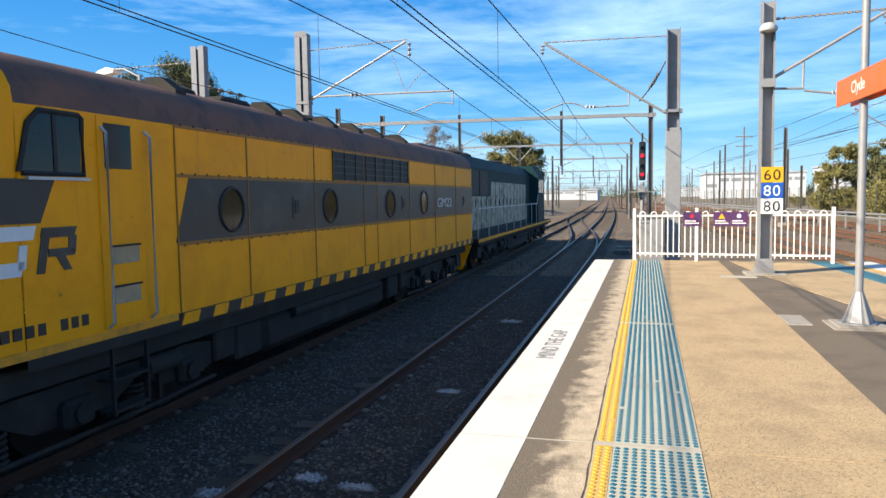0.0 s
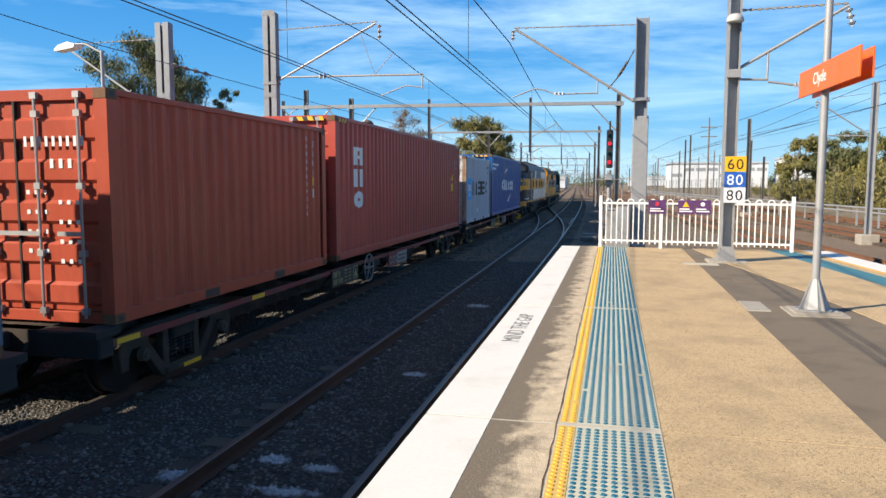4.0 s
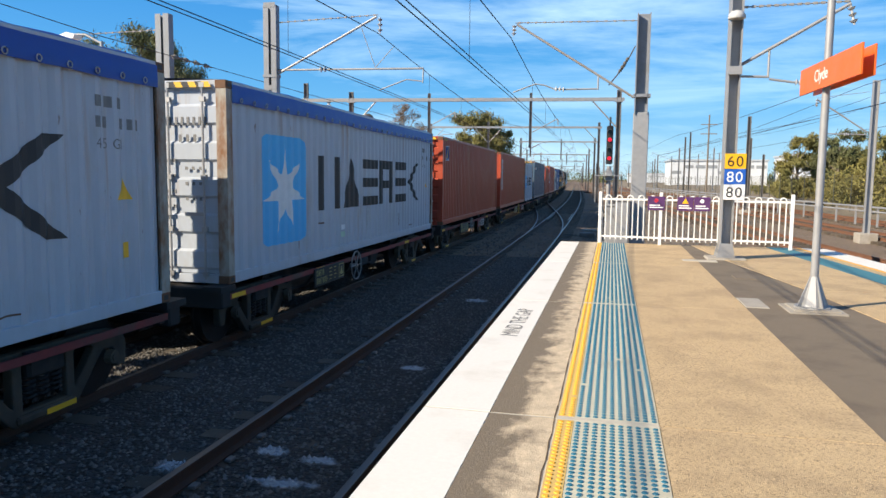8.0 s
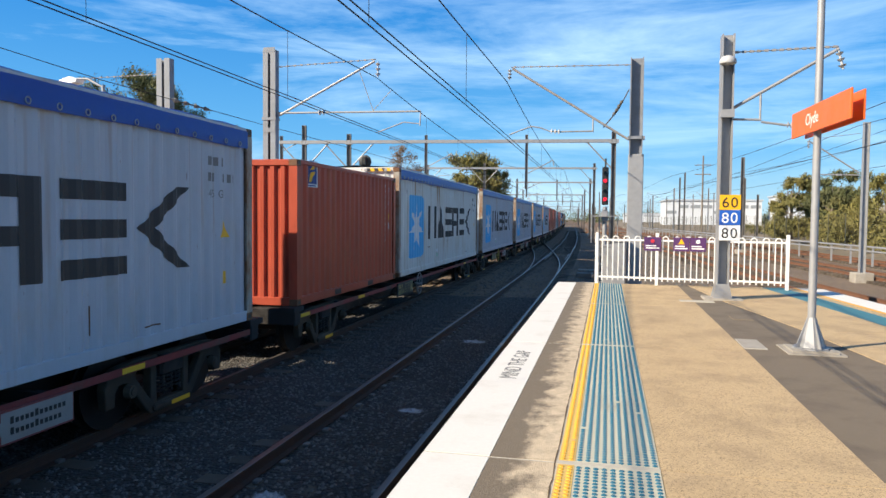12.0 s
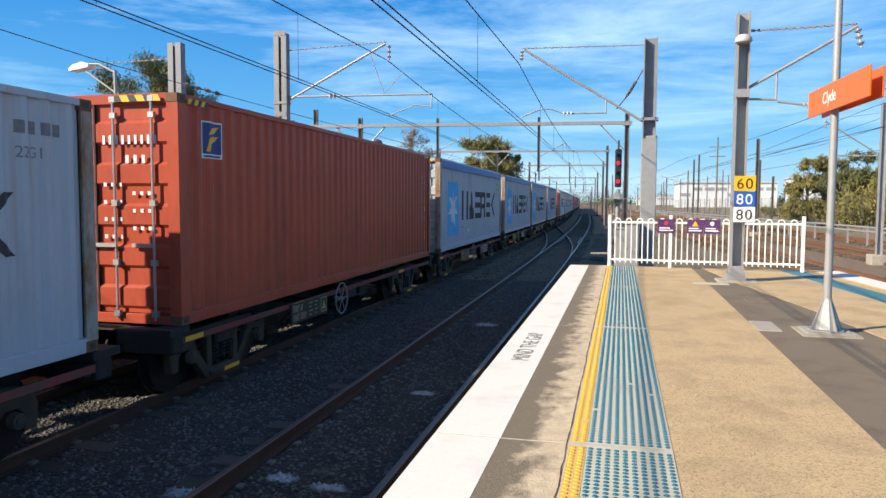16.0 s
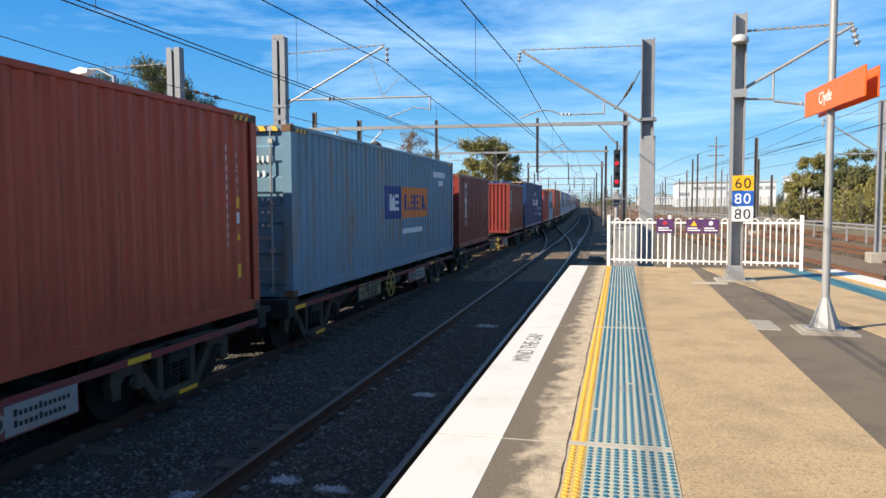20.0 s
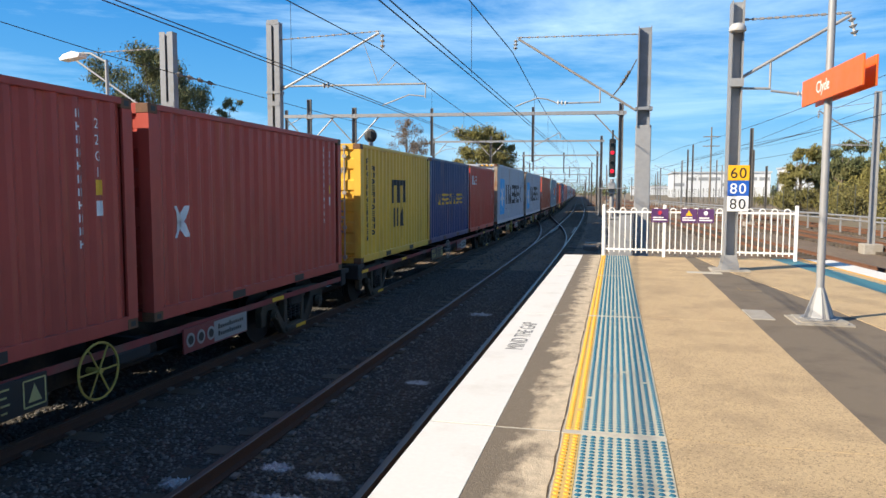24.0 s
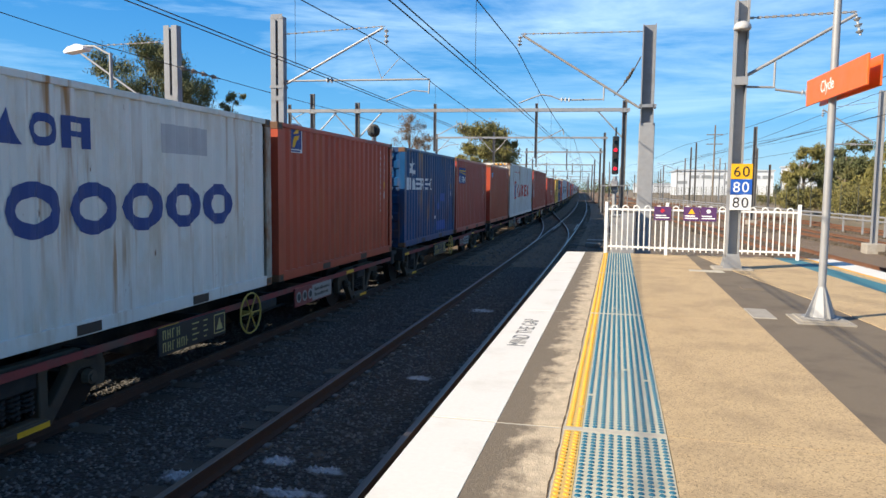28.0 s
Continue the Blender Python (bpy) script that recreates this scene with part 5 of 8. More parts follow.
for i, (x, y, h, w) in enumerate(((-48.5, 62, 8.6, 2.6), (-44.5, 60, 7.4, 2.4), (-41.0, 62, 8.2, 2.6), (-37.8, 60, 7.2, 2.2), (-52.5, 64, 8.0, 2.8))):
    tree((x, y, -0.4), h, w, "dense olive-green young gum behind the opposite platform", 40 + i, leaf=M_LEAF if i % 2 else M_LEAF2, n=8000, size=0.26, low=0.08, trunk=0.16)

# far woods behind the opposite platform and on the skyline
centres = [(rnd.uniform(-160, -30), rnd.uniform(110, 170), rnd.uniform(0, 5), rnd.uniform(2.5, 5)) for i in range(60)]
centres += [(rnd.uniform(30, 260), rnd.uniform(260, 330), rnd.uniform(0, 4), rnd.uniform(3, 6)) for i in range(60)]
centres += [(rnd.uniform(-190, 60), rnd.uniform(560, 640), rnd.uniform(0, 5), rnd.uniform(4, 8)) for i in range(90)]
v, f = leaf_cloud(centres, 45000, 0.95, 78)
me = bpy.data.meshes.new("far_woods")
me.from_pydata(v, [], f)
me.materials.append(M_LEAF)
tagged(new("far_woods", me), "dark belt of far trees", "trees", kind="stuff")

# ---- guard rail, mesh fence and warehouses on the far bank ----
guard = thing("guard_rail", "pale galvanised pipe guard rail beside the far tracks", "guard rail", loc=(0, 0, 0))


def guard_x(y):
    return 17.2 - 0.095 * (y - 40)


for z in (-0.05, -0.32):
    Geo().line([(guard_x(y), y, z) for y in range(20, 150, 5)], 0.06, 8).ob("pipe_rail", M_GALV, guard, True)
gp = Geo().box((-0.05, -0.05, -1.2), (0.05, 0.05, 0.0)).mesh("guard_post", M_GALV)
for i in range(44):
    share("guard_post", gp, guard, pose(guard_x(20 + 3 * i), 20 + 3 * i, 0))
bank_fence = thing("mesh_fence", "dark chain-mesh fence along the bank", "fence")
fp = Geo().tube((0, 0, -0.6), (0, 0, 2.0), 0.03, seg=6).mesh("fence_post", M_GREENFENCE)
for i in range(40):
    y = 46 + 3.0 * i
    share("fence_post", fp, bank_fence, pose(guard_x(y) + 1.6, y, 0))
g = Geo()
for z in [0.1 * k for k in range(-5, 20)]:
    g.line([(guard_x(y) + 1.6, y, z) for y in (46, 80, 120, 163)], 0.006, 3)
tagged(g.ob("wire_mesh", M_GREENFENCE, bank_fence), kind="stuff")


def warehouse(x, y, w, d, h, label, bays, seed):
    t = thing("warehouse", label, "building", "distant buildings", (x, y, -0.8))
    Geo().box((0, 0, 0), (w, d, h)).ob("wall", M_BUILDING, t)
    Geo().box((-0.4, -0.4, h), (w + 0.4, d + 0.4, h + 0.5)).ob("roof", mat("pale_metal_roof", (0.5, 0.52, 0.54), 0.4, 0.2, vary=0.08), t)
    wm = Geo().box((0, -0.12, 0), (w / bays * 0.8, 0.05, h * 0.12)).mesh("window", mat("hazy_window", (0.26, 0.28, 0.30), 0.3, vary=0.1))
    for i in range(bays):
        share("window", wm, t, pose(w / bays * (i + 0.1), 0, h * (0.72 if (i + seed) % 4 else 0.5)))
    return t


warehouse(20, 250, 30, 25, 8.6, "long white warehouse beyond the tracks", 8, 0)
warehouse(53, 235, 16, 20, 9.8, "white warehouse with a high parapet", 5, 1)
warehouse(10, 430, 22, 14, 5.5, "low pale building far along the tracks", 6, 2)
warehouse(74, 240, 40, 20, 7.0, "low white warehouse among trees", 9, 1)
warehouse(-60, 330, 40, 20, 4.6, "pale building behind the trees", 8, 2)

# ---- the freight train ----
SPEED = 15.794          # metres a second, away from the camera
MOVERS = []             # (thing, y of its middle at the start, height of its base)
DECK = 0.93             # container base above the rail

M_FRAME_RED = mat("dusty_red_wagon_frame", (0.23, 0.038, 0.034), 0.75, vary=0.3, scale=5, stain=(0.10, 0.07, 0.05), stain_amt=0.5, rand=0.15)
M_FRAME_DARK = mat("grimy_black_underframe", (0.022, 0.020, 0.019), 0.85, vary=0.35, scale=5, stain=(0.06, 0.046, 0.034), stain_amt=0.25)
M_BOGIE = mat("dusty_brown_cast_bogie", (0.075, 0.058, 0.038), 0.85, vary=0.45, scale=6, stain=(0.03, 0.025, 0.02), stain_amt=0.4, rand=0.2)
M_SILL = mat("grimy_centre_sill", (0.03, 0.023, 0.019), 0.85, vary=0.3, scale=4, stain=(0.09, 0.06, 0.04), stain_amt=0.4)
M_WHEEL = mat("worn_steel_wheel", (0.022, 0.019, 0.018), 0.6, 0.5, vary=0.3, scale=6)
M_CASTING = mat("worn_corner_casting", (0.17, 0.085, 0.045), 0.75, 0.2, vary=0.4, scale=12)
M_ROD = mat("zinc_lock_rod", (0.40, 0.40, 0.40), 0.45, 0.5, vary=0.15)
M_TARP = mat("blue_tarpaulin", (0.012, 0.055, 0.30), 0.45, vary=0.15, scale=4, bump=0.25, bump_scale=4)
M_MARK_W = mat("white_container_marking", (0.72, 0.73, 0.74), 0.6, vary=0.12, scale=9)
M_MARK_K = mat("black_container_marking", (0.02, 0.021, 0.024), 0.55, vary=0.2, scale=9)
M_MARK_Y = mat("yellow_container_label", (0.80, 0.45, 0.02), 0.55, vary=0.1)
M_MARK_R = mat("red_container_marking", (0.55, 0.05, 0.035), 0.6, vary=0.1)
M_MARK_B = mat("dark_blue_container_marking", (0.02, 0.055, 0.22), 0.6, vary=0.2)
M_MARK_L = mat("light_blue_container_marking", (0.07, 0.43, 0.78), 0.55, vary=0.08)
M_MARK_O = mat("orange_container_marking", (0.75, 0.22, 0.05), 0.6, vary=0.1)

PAINT = {}


def paint(key, color, stain, amt, vary=0.16, runs=0.25):
    PAINT[key] = mat("container_paint_" + key, color, 0.38, vary=vary, scale=3.0, stain=stain, stain_amt=amt, bump=0.05, bump_scale=30, stretch=(1, 1, 0.35), stain_scale=1.6, runs=runs, spec=0.2)


paint("grey", (0.43, 0.47, 0.53), (0.37, 0.35, 0.31), 0.16, 0.09, 0.5)
paint("white", (0.66, 0.66, 0.63), (0.54, 0.47, 0.37), 0.4, 0.08, 1.0)
paint("brown", (0.41, 0.079, 0.044), (0.27, 0.055, 0.033), 0.35)
paint("maroon", (0.42, 0.078, 0.060), (0.29, 0.057, 0.045), 0.35)
paint("rust", (0.235, 0.043, 0.035), (0.17, 0.036, 0.029), 0.4)
paint("red", (0.52, 0.055, 0.038), (0.28, 0.038, 0.025), 0.25)
paint("blue", (0.007, 0.095, 0.31), (0.014, 0.06, 0.16), 0.25)
paint("navy", (0.010, 0.048, 0.165), (0.014, 0.028, 0.075), 0.3)
paint("slate", (0.095, 0.145, 0.20), (0.13, 0.115, 0.095), 0.3)
paint("steelblue", (0.14, 0.25, 0.34), (0.18, 0.15, 0.10), 0.35, 0.16, 0.6)
paint("oldblue", (0.008, 0.066, 0.19), (0.075, 0.05, 0.04), 0.35, 0.25, 1.0)
paint("yellow", (0.72, 0.44, 0.065), (0.48, 0.28, 0.06), 0.3)

PITCH, DEEP = 0.278, 0.036
PROFILE = ((0.0, 0.0), (0.072, 0.0), (0.139, -1.0), (0.211, -1.0), (0.278, 0.0))


def corr(s, start):
    """The wall's depth at s metres along it."""
    u = (s - start) % PITCH
    for (a, da), (b, db) in zip(PROFILE, PROFILE[1:]):
        if u <= b:
            return DEEP * (da + (db - da) * (u - a) / (b - a))
    return 0.0


def breaks(s0, s1, start):
    out, k = [s0], math.floor((s0 - start) / PITCH)
    while start + k * PITCH < s1:
        out += [start + k * PITCH + a for a, _ in PROFILE[:-1] if s0 < start + k * PITCH + a < s1]
        k += 1
    return out + [s1]


def cut(poly, a, keep_above):
    out = []
    for (p, q) in zip(poly, poly[1:] + poly[:1]):
        ip, iq = (p[0] >= a) == keep_above, (q[0] >= a) == keep_above
        if ip:
            out.append(p)
        if ip != iq:
            k = (a - p[0]) / (q[0] - p[0])
            out.append((a, p[1] + (q[1] - p[1]) * k))
    return out


def drape(g, polys, L, off=0.004):
    """Lays flat shapes of (metres from the rear, height) over the corrugated near wall."""
    start = -L / 2 + 0.16
    for poly in polys:
        poly = [(s - L / 2, z) for s, z in poly]
        bs = breaks(min(p[0] for p in poly), max(p[0] for p in poly), start)
        for a, b in zip(bs, bs[1:]):
            piece = cut(cut(poly, a, True), b, False)
            if len(piece) > 2:
                v = [(1.205 + off + corr(min(max(s, a + 1e-5), b - 1e-5), start), s, z) for s, z in piece]
                g.add(v, [tuple(range(len(v)))])
    return g


def rect(s0, s1, z0, z1):
    return [(s0, z0), (s1, z0), (s1, z1), (s0, z1)]


def loop_shape(cs, cz, rw, rh, band, n=14, gap=()):
    """A plain ring in straight pieces; gap leaves some out."""
    out = []
    for i in range(n):
        if i in gap:
            continue
        a, b = 2 * math.pi * i / n, 2 * math.pi * (i + 1) / n
        out.append([(cs + rw * math.cos(a), cz + rh * math.sin(a)), (cs + rw * math.cos(b), cz + rh * math.sin(b)),
                    (cs + (rw - band) * math.cos(b), cz + (rh - band) * math.sin(b)), (cs + (rw - band) * math.cos(a), cz + (rh - band) * math.sin(a))])
    return out


def plain_shape(kind, a, b, z0, z1, k):
    """One letter's room filled with a plain shape: bars, wedge, stack, frame, ring or chevron."""
    h, m = z1 - z0, (z0 + z1) / 2
    if kind == 0:
        return [rect(a, a + k, z0, z1), rect(b - k, b, z0, z1)]
    if kind == 1:
        return [[(a, z0), (b, z0), ((a + b) / 2, z1)]]
    if kind == 2:
        return [rect(a, b, z0 + h * q, z0 + h * (q + 0.2)) for q in (0.0, 0.4, 0.8)]
    if kind == 3:
        return [rect(a, a + k, z0, z1), rect(b - k, b, z0, z1), rect(a + k, b - k, z1 - 0.2 * h, z1), rect(a + k, b - k, z0 + 0.36 * h, z0 + 0.54 * h)]
    if kind == 6:
        return loop_shape((a + b) / 2, m, (b - a) / 2, h / 2, k * 0.95, 16, (15, 0))
    if kind == 4:
        return loop_shape((a + b) / 2, m, (b - a) / 2, h / 2, k * 0.95)
    return [[(b - k, z1), (b, z1), (a + k * 1.2, m), (a, m)], [(b - k, z0), (b, z0), (a + k * 1.2, m), (a, m)]]


def word_bars(s0, s1, z0, z1, n, stroke=0.27, first=0, kinds=None):
    """A brand name as a row of plain shapes, one to a letter."""
    w = (s1 - s0) / n
    out = []
    for i in range(n):
        kind = kinds[i] if kinds else (0, 1, 2, 3, 2, 5)[(i + first) % 6] if n != 4 else (2, 1, 4, 3)[i]
        out += plain_shape(kind, s0 + w * (i + 0.06), s0 + w * (i + 0.90), z0, z1, stroke * w * 0.95)
    return out


def stack_bars(s0, s1, z0, z1, n):
    """A brand name written downwards, as plain shapes."""
    h = (z1 - z0) / n
    out = []
    for i in range(n):
        out += plain_shape((3, 0, 4, 2)[i % 4], s0, s1, z1 - h * (i + 0.86), z1 - h * (i + 0.04), (s1 - s0) * 0.3)
    return out


def code_column(s, z0, z1, n, w=0.10):
    h = (z1 - z0) / n
    out = []
    for i in range(n):          # each figure as two thin strokes or a stroke and a dash
        a, b = z0 + h * (i + 0.18), z0 + h * (i + 0.80)
        out += [rect(s, s + w * 0.28, a, b), rect(s + w * 0.72, s + w, a, b) if i % 3 else rect(s + w * 0.28, s + w, (a + b) / 2 - h * 0.07, (a + b) / 2 + h * 0.07)]
    return out


def star(cs, cz, r, n=7):
    out = []
    for i in range(n):
        a = math.pi / 2 + 2 * math.pi * i / n
        b = math.pi / n
        out.append([(cs, cz), (cs + 0.36 * r * math.cos(a - b), cz + 0.36 * r * math.sin(a - b)), (cs + r * math.cos(a), cz + r * math.sin(a)), (cs + 0.36 * r * math.cos(a + b), cz + 0.36 * r * math.sin(a + b))])
    return out


def swoosh(s0, s1, z0, z1, up, n=8, thick=0.10):
    out = []
    pts = []
    for i in range(n + 1):
        k = i / n
        s = s0 + (s1 - s0) * k
        z = z0 + (z1 - z0) * (k ** 0.55 if up else k ** 1.8)
        pts.append((s, z, thick * (0.25 + 0.95 * math.sin(math.pi * min(1, 0.12 + (k if up else k) * 0.85)))))
    for (a, za, ta), (b, zb, tb) in zip(pts, pts[1:]):
        out.append([(a, za - ta / 2), (b, zb - tb / 2), (b, zb + tb / 2), (a, za + ta / 2)])
    return out


CACHE = {}


def cached(key, make):
    if key not in CACHE:
        CACHE[key] = make()
    return CACHE[key]


def side_wall(L, H, key):
    def make():
        start = -L / 2 + 0.16
        ss = breaks(-L / 2 + 0.16, L / 2 - 0.16, start)
        v, f = [], []
        for s in ss:
            x = 1.205 + corr(s, start)
            v += [(x, s, 0.15), (x, s, H - 0.07)]
        f = [(2 * i, 2 * i + 2, 2 * i + 3, 2 * i + 1) for i in range(len(ss) - 1)]
        me = bpy.data.meshes.new("side_wall")
        me.from_pydata(v, [], f)
        me.materials.append(PAINT[key])
        me.update()
        return me
    return cached(("side", L, H, key), make)


RUSTY = {}


def post_paint(key):
    """Corner posts of the pale boxes have rusted through their paint."""
    if key not in ("grey", "white"):
        return PAINT[key]
    if key not in RUSTY:
        RUSTY[key] = mat("rusty_post_" + key, (0.36, 0.33, 0.28), 0.6, vary=0.25, scale=9, stain=(0.20, 0.085, 0.032), stain_amt=0.75, stain_scale=3.2, stretch=(1, 1, 0.45), bump=0.15)
    return RUSTY[key]


def frame_parts(L, H, key):
    def rails():
        g = Geo()
        g.box((1.16, -L / 2 + 0.15, 0.0), (1.215, L / 2 - 0.15, 0.155), 0.008)
        return g.mesh("bottom_rail", PAINT[key])

    def top():
        g = Geo()
        g.box((1.155, -L / 2 + 0.15, H - 0.075), (1.219, L / 2 - 0.15, H), 0.008)
        return g.mesh("top_rail", PAINT[key])

    def post():
        g = Geo()
        g.prism([(1.219, 0.0), (1.219, 0.16), (1.19, 0.16), (1.19, 0.05), (1.06, 0.05), (1.06, 0.0)], 'z', 0.118, H - 0.118)
        return g.mesh("corner_post", post_paint(key))

    def casting():
        g = Geo()
        g.box((1.045, 0, 0), (1.22, 0.178, 0.118), 0.008)
        g.cur = 1
        g.box((1.2205, 0.05, 0.03), (1.2215, 0.13, 0.09))
        return g.mesh("corner_casting", [M_CASTING, M_BLACK])

    def roof():
        g = Geo()
        g.box((-1.16, -L / 2 + 0.1, H - 0.05), (1.16, L / 2 - 0.1, H - 0.012))
        return g.mesh("roof", PAINT[key])

    def floor():
        g = Geo()
        g.box((-1.16, -L / 2 + 0.1, 0.06), (1.16, L / 2 - 0.1, 0.14))
        n = int(L / 1.0)
        for i in range(n):
            y = -L / 2 + L * (i + 0.5) / n
            g.box((-1.15, y - 0.04, 0.0), (1.15, y + 0.04, 0.06))
        return g.mesh("floor", M_FRAME_DARK)
    return [cached((k, L, H, key), fn) for k, fn in (("bot", rails), ("top", top), ("post", post), ("cast", casting), ("roof", roof), ("floor", floor))]


def end_wall(H, key):
    def make():
        g = Geo()
        v, n = [], 11
        xs = []
        for i in range(n):
            x = -1.1 + 2.2 * i / n
            xs += [(x, 0.0), (x + 0.07, 0.0), (x + 0.10, 0.045), (x + 0.17, 0.045)]
        xs = [(min(x, 1.1), d) for x, d in xs] + [(1.1, 0.0)]
        for x, d in xs:
            v += [(x, d, 0.14), (x, d, H - 0.1)]
        g.add(v, [(2 * i, 2 * i + 2, 2 * i + 3, 2 * i + 1) for i in range(len(xs) - 1)])
        g.box((-1.08, -0.02, 0.0), (1.08, 0.10, 0.15), 0.01)
        g.box((-1.08, -0.02, H - 0.11), (1.08, 0.10, H), 0.01)
        return g.mesh("end_wall", PAINT[key])
    return cached(("end", H, key), make)


def door_mesh(H, key):
    def make():
        g = Geo()
        front = [(0.03, 0.14)]
        n = 5
        h = (H - 0.3) / n
        for i in range(n):
            z = 0.17 + h * i
            front += [(0.03, z + 0.02), (-0.005, z + 0.06), (-0.005, z + h * 0.55), (0.03, z + h * 0.55 + 0.04)]
        g.prism(front + [(0.03, H - 0.115), (0.06, H - 0.115), (0.06, 0.14)], 'x', 0.014, 1.09)
        return g.mesh("door", PAINT[key])

    def bar():
        return Geo().box((-1.10, -0.01, 0.0), (1.10, 0.10, 0.13), 0.008).mesh("end_rail", PAINT[key])

    def seal():
        return Geo().box((-0.012, -0.012, 0.14), (0.012, 0.03, H - 0.12)).mesh("door_seal", M_RUBBER)
    return cached(("door", H, key), make), cached(("rail", key), bar), cached(("seal", H), seal)


def rod_mesh(H):
    def make():
        g = Geo()
        g.tube((0, -0.035, 0.06), (0, -0.035, H - 0.05), 0.017, seg=7)
        for z in (0.1, 0.75, 1.5, H - 0.3, H - 0.1):
            g.box((-0.04, -0.055, z), (0.04, 0.0, z + 0.07))
        g.box((-0.02, -0.065, 0.98), (0.30, -0.045, 1.03))
        return g.mesh("lock_rod", M_ROD)
    return cached(("rod", H), make)


def hazard_mesh(H, end):
    """A black and yellow height stripe on the top corner, along the side or across the end."""
    def make():
        g = Geo()
        for k in range(6):
            g.cur = k % 2
            if end:
                g.add([(1.0 - 0.11 * k, -0.022, H - 0.10), (0.89 - 0.11 * k, -0.022, H - 0.10), (0.85 - 0.11 * k, -0.022, H - 0.02), (0.96 - 0.11 * k, -0.022, H - 0.02)], [(0, 1, 2, 3)])
            else:
                g.add([(1.2215, 0.2 + 0.075 * k, H - 0.115), (1.2215, 0.275 + 0.075 * k, H - 0.115), (1.2215, 0.315 + 0.075 * k, H - 0.045), (1.2215, 0.24 + 0.075 * k, H - 0.045)], [(0, 1, 2, 3)])
        return g.mesh("height_stripe", [M_MARK_Y, M_BLACK])
    return cached(("haz", H, end), make)


def text_polys(text, size, s0, z0, wide=1.0, down=False):
    """Lettering as flat triangles in (s, z)."""
    me = letters(text, size, 0.0)
    me.calc_loop_triangles()
    co = [(v.co.x, v.co.y) for v in me.vertices]
    out = []
    for t in me.loop_triangles:
        p = [co[i] for i in t.vertices]
        a = (p[1][0] - p[0][0]) * (p[2][1] - p[0][1]) - (p[2][0] - p[0][0]) * (p[1][1] - p[0][1])
        if abs(a) > 1e-7:
            out.append([(s0 + x * wide, z0 + y) for x, y in p])
    bpy.data.meshes.remove(me)
    return out


def fitted(text, size, s0, s1, z0):
    """Lettering stretched to run from s0 to s1."""
    polys = text_polys(text, size, 0.0, z0)
    w = max(q[0] for t in polys for q in t)
    return [[(s0 + x * (s1 - s0) / w, z) for x, z in t] for t in polys]


def column_text(text, size, s, ztop, step):
    out = []
    for i, ch in enumerate(text):
        out += text_polys(ch, size, s, ztop - step * i)
    return out


LOGOS = {}


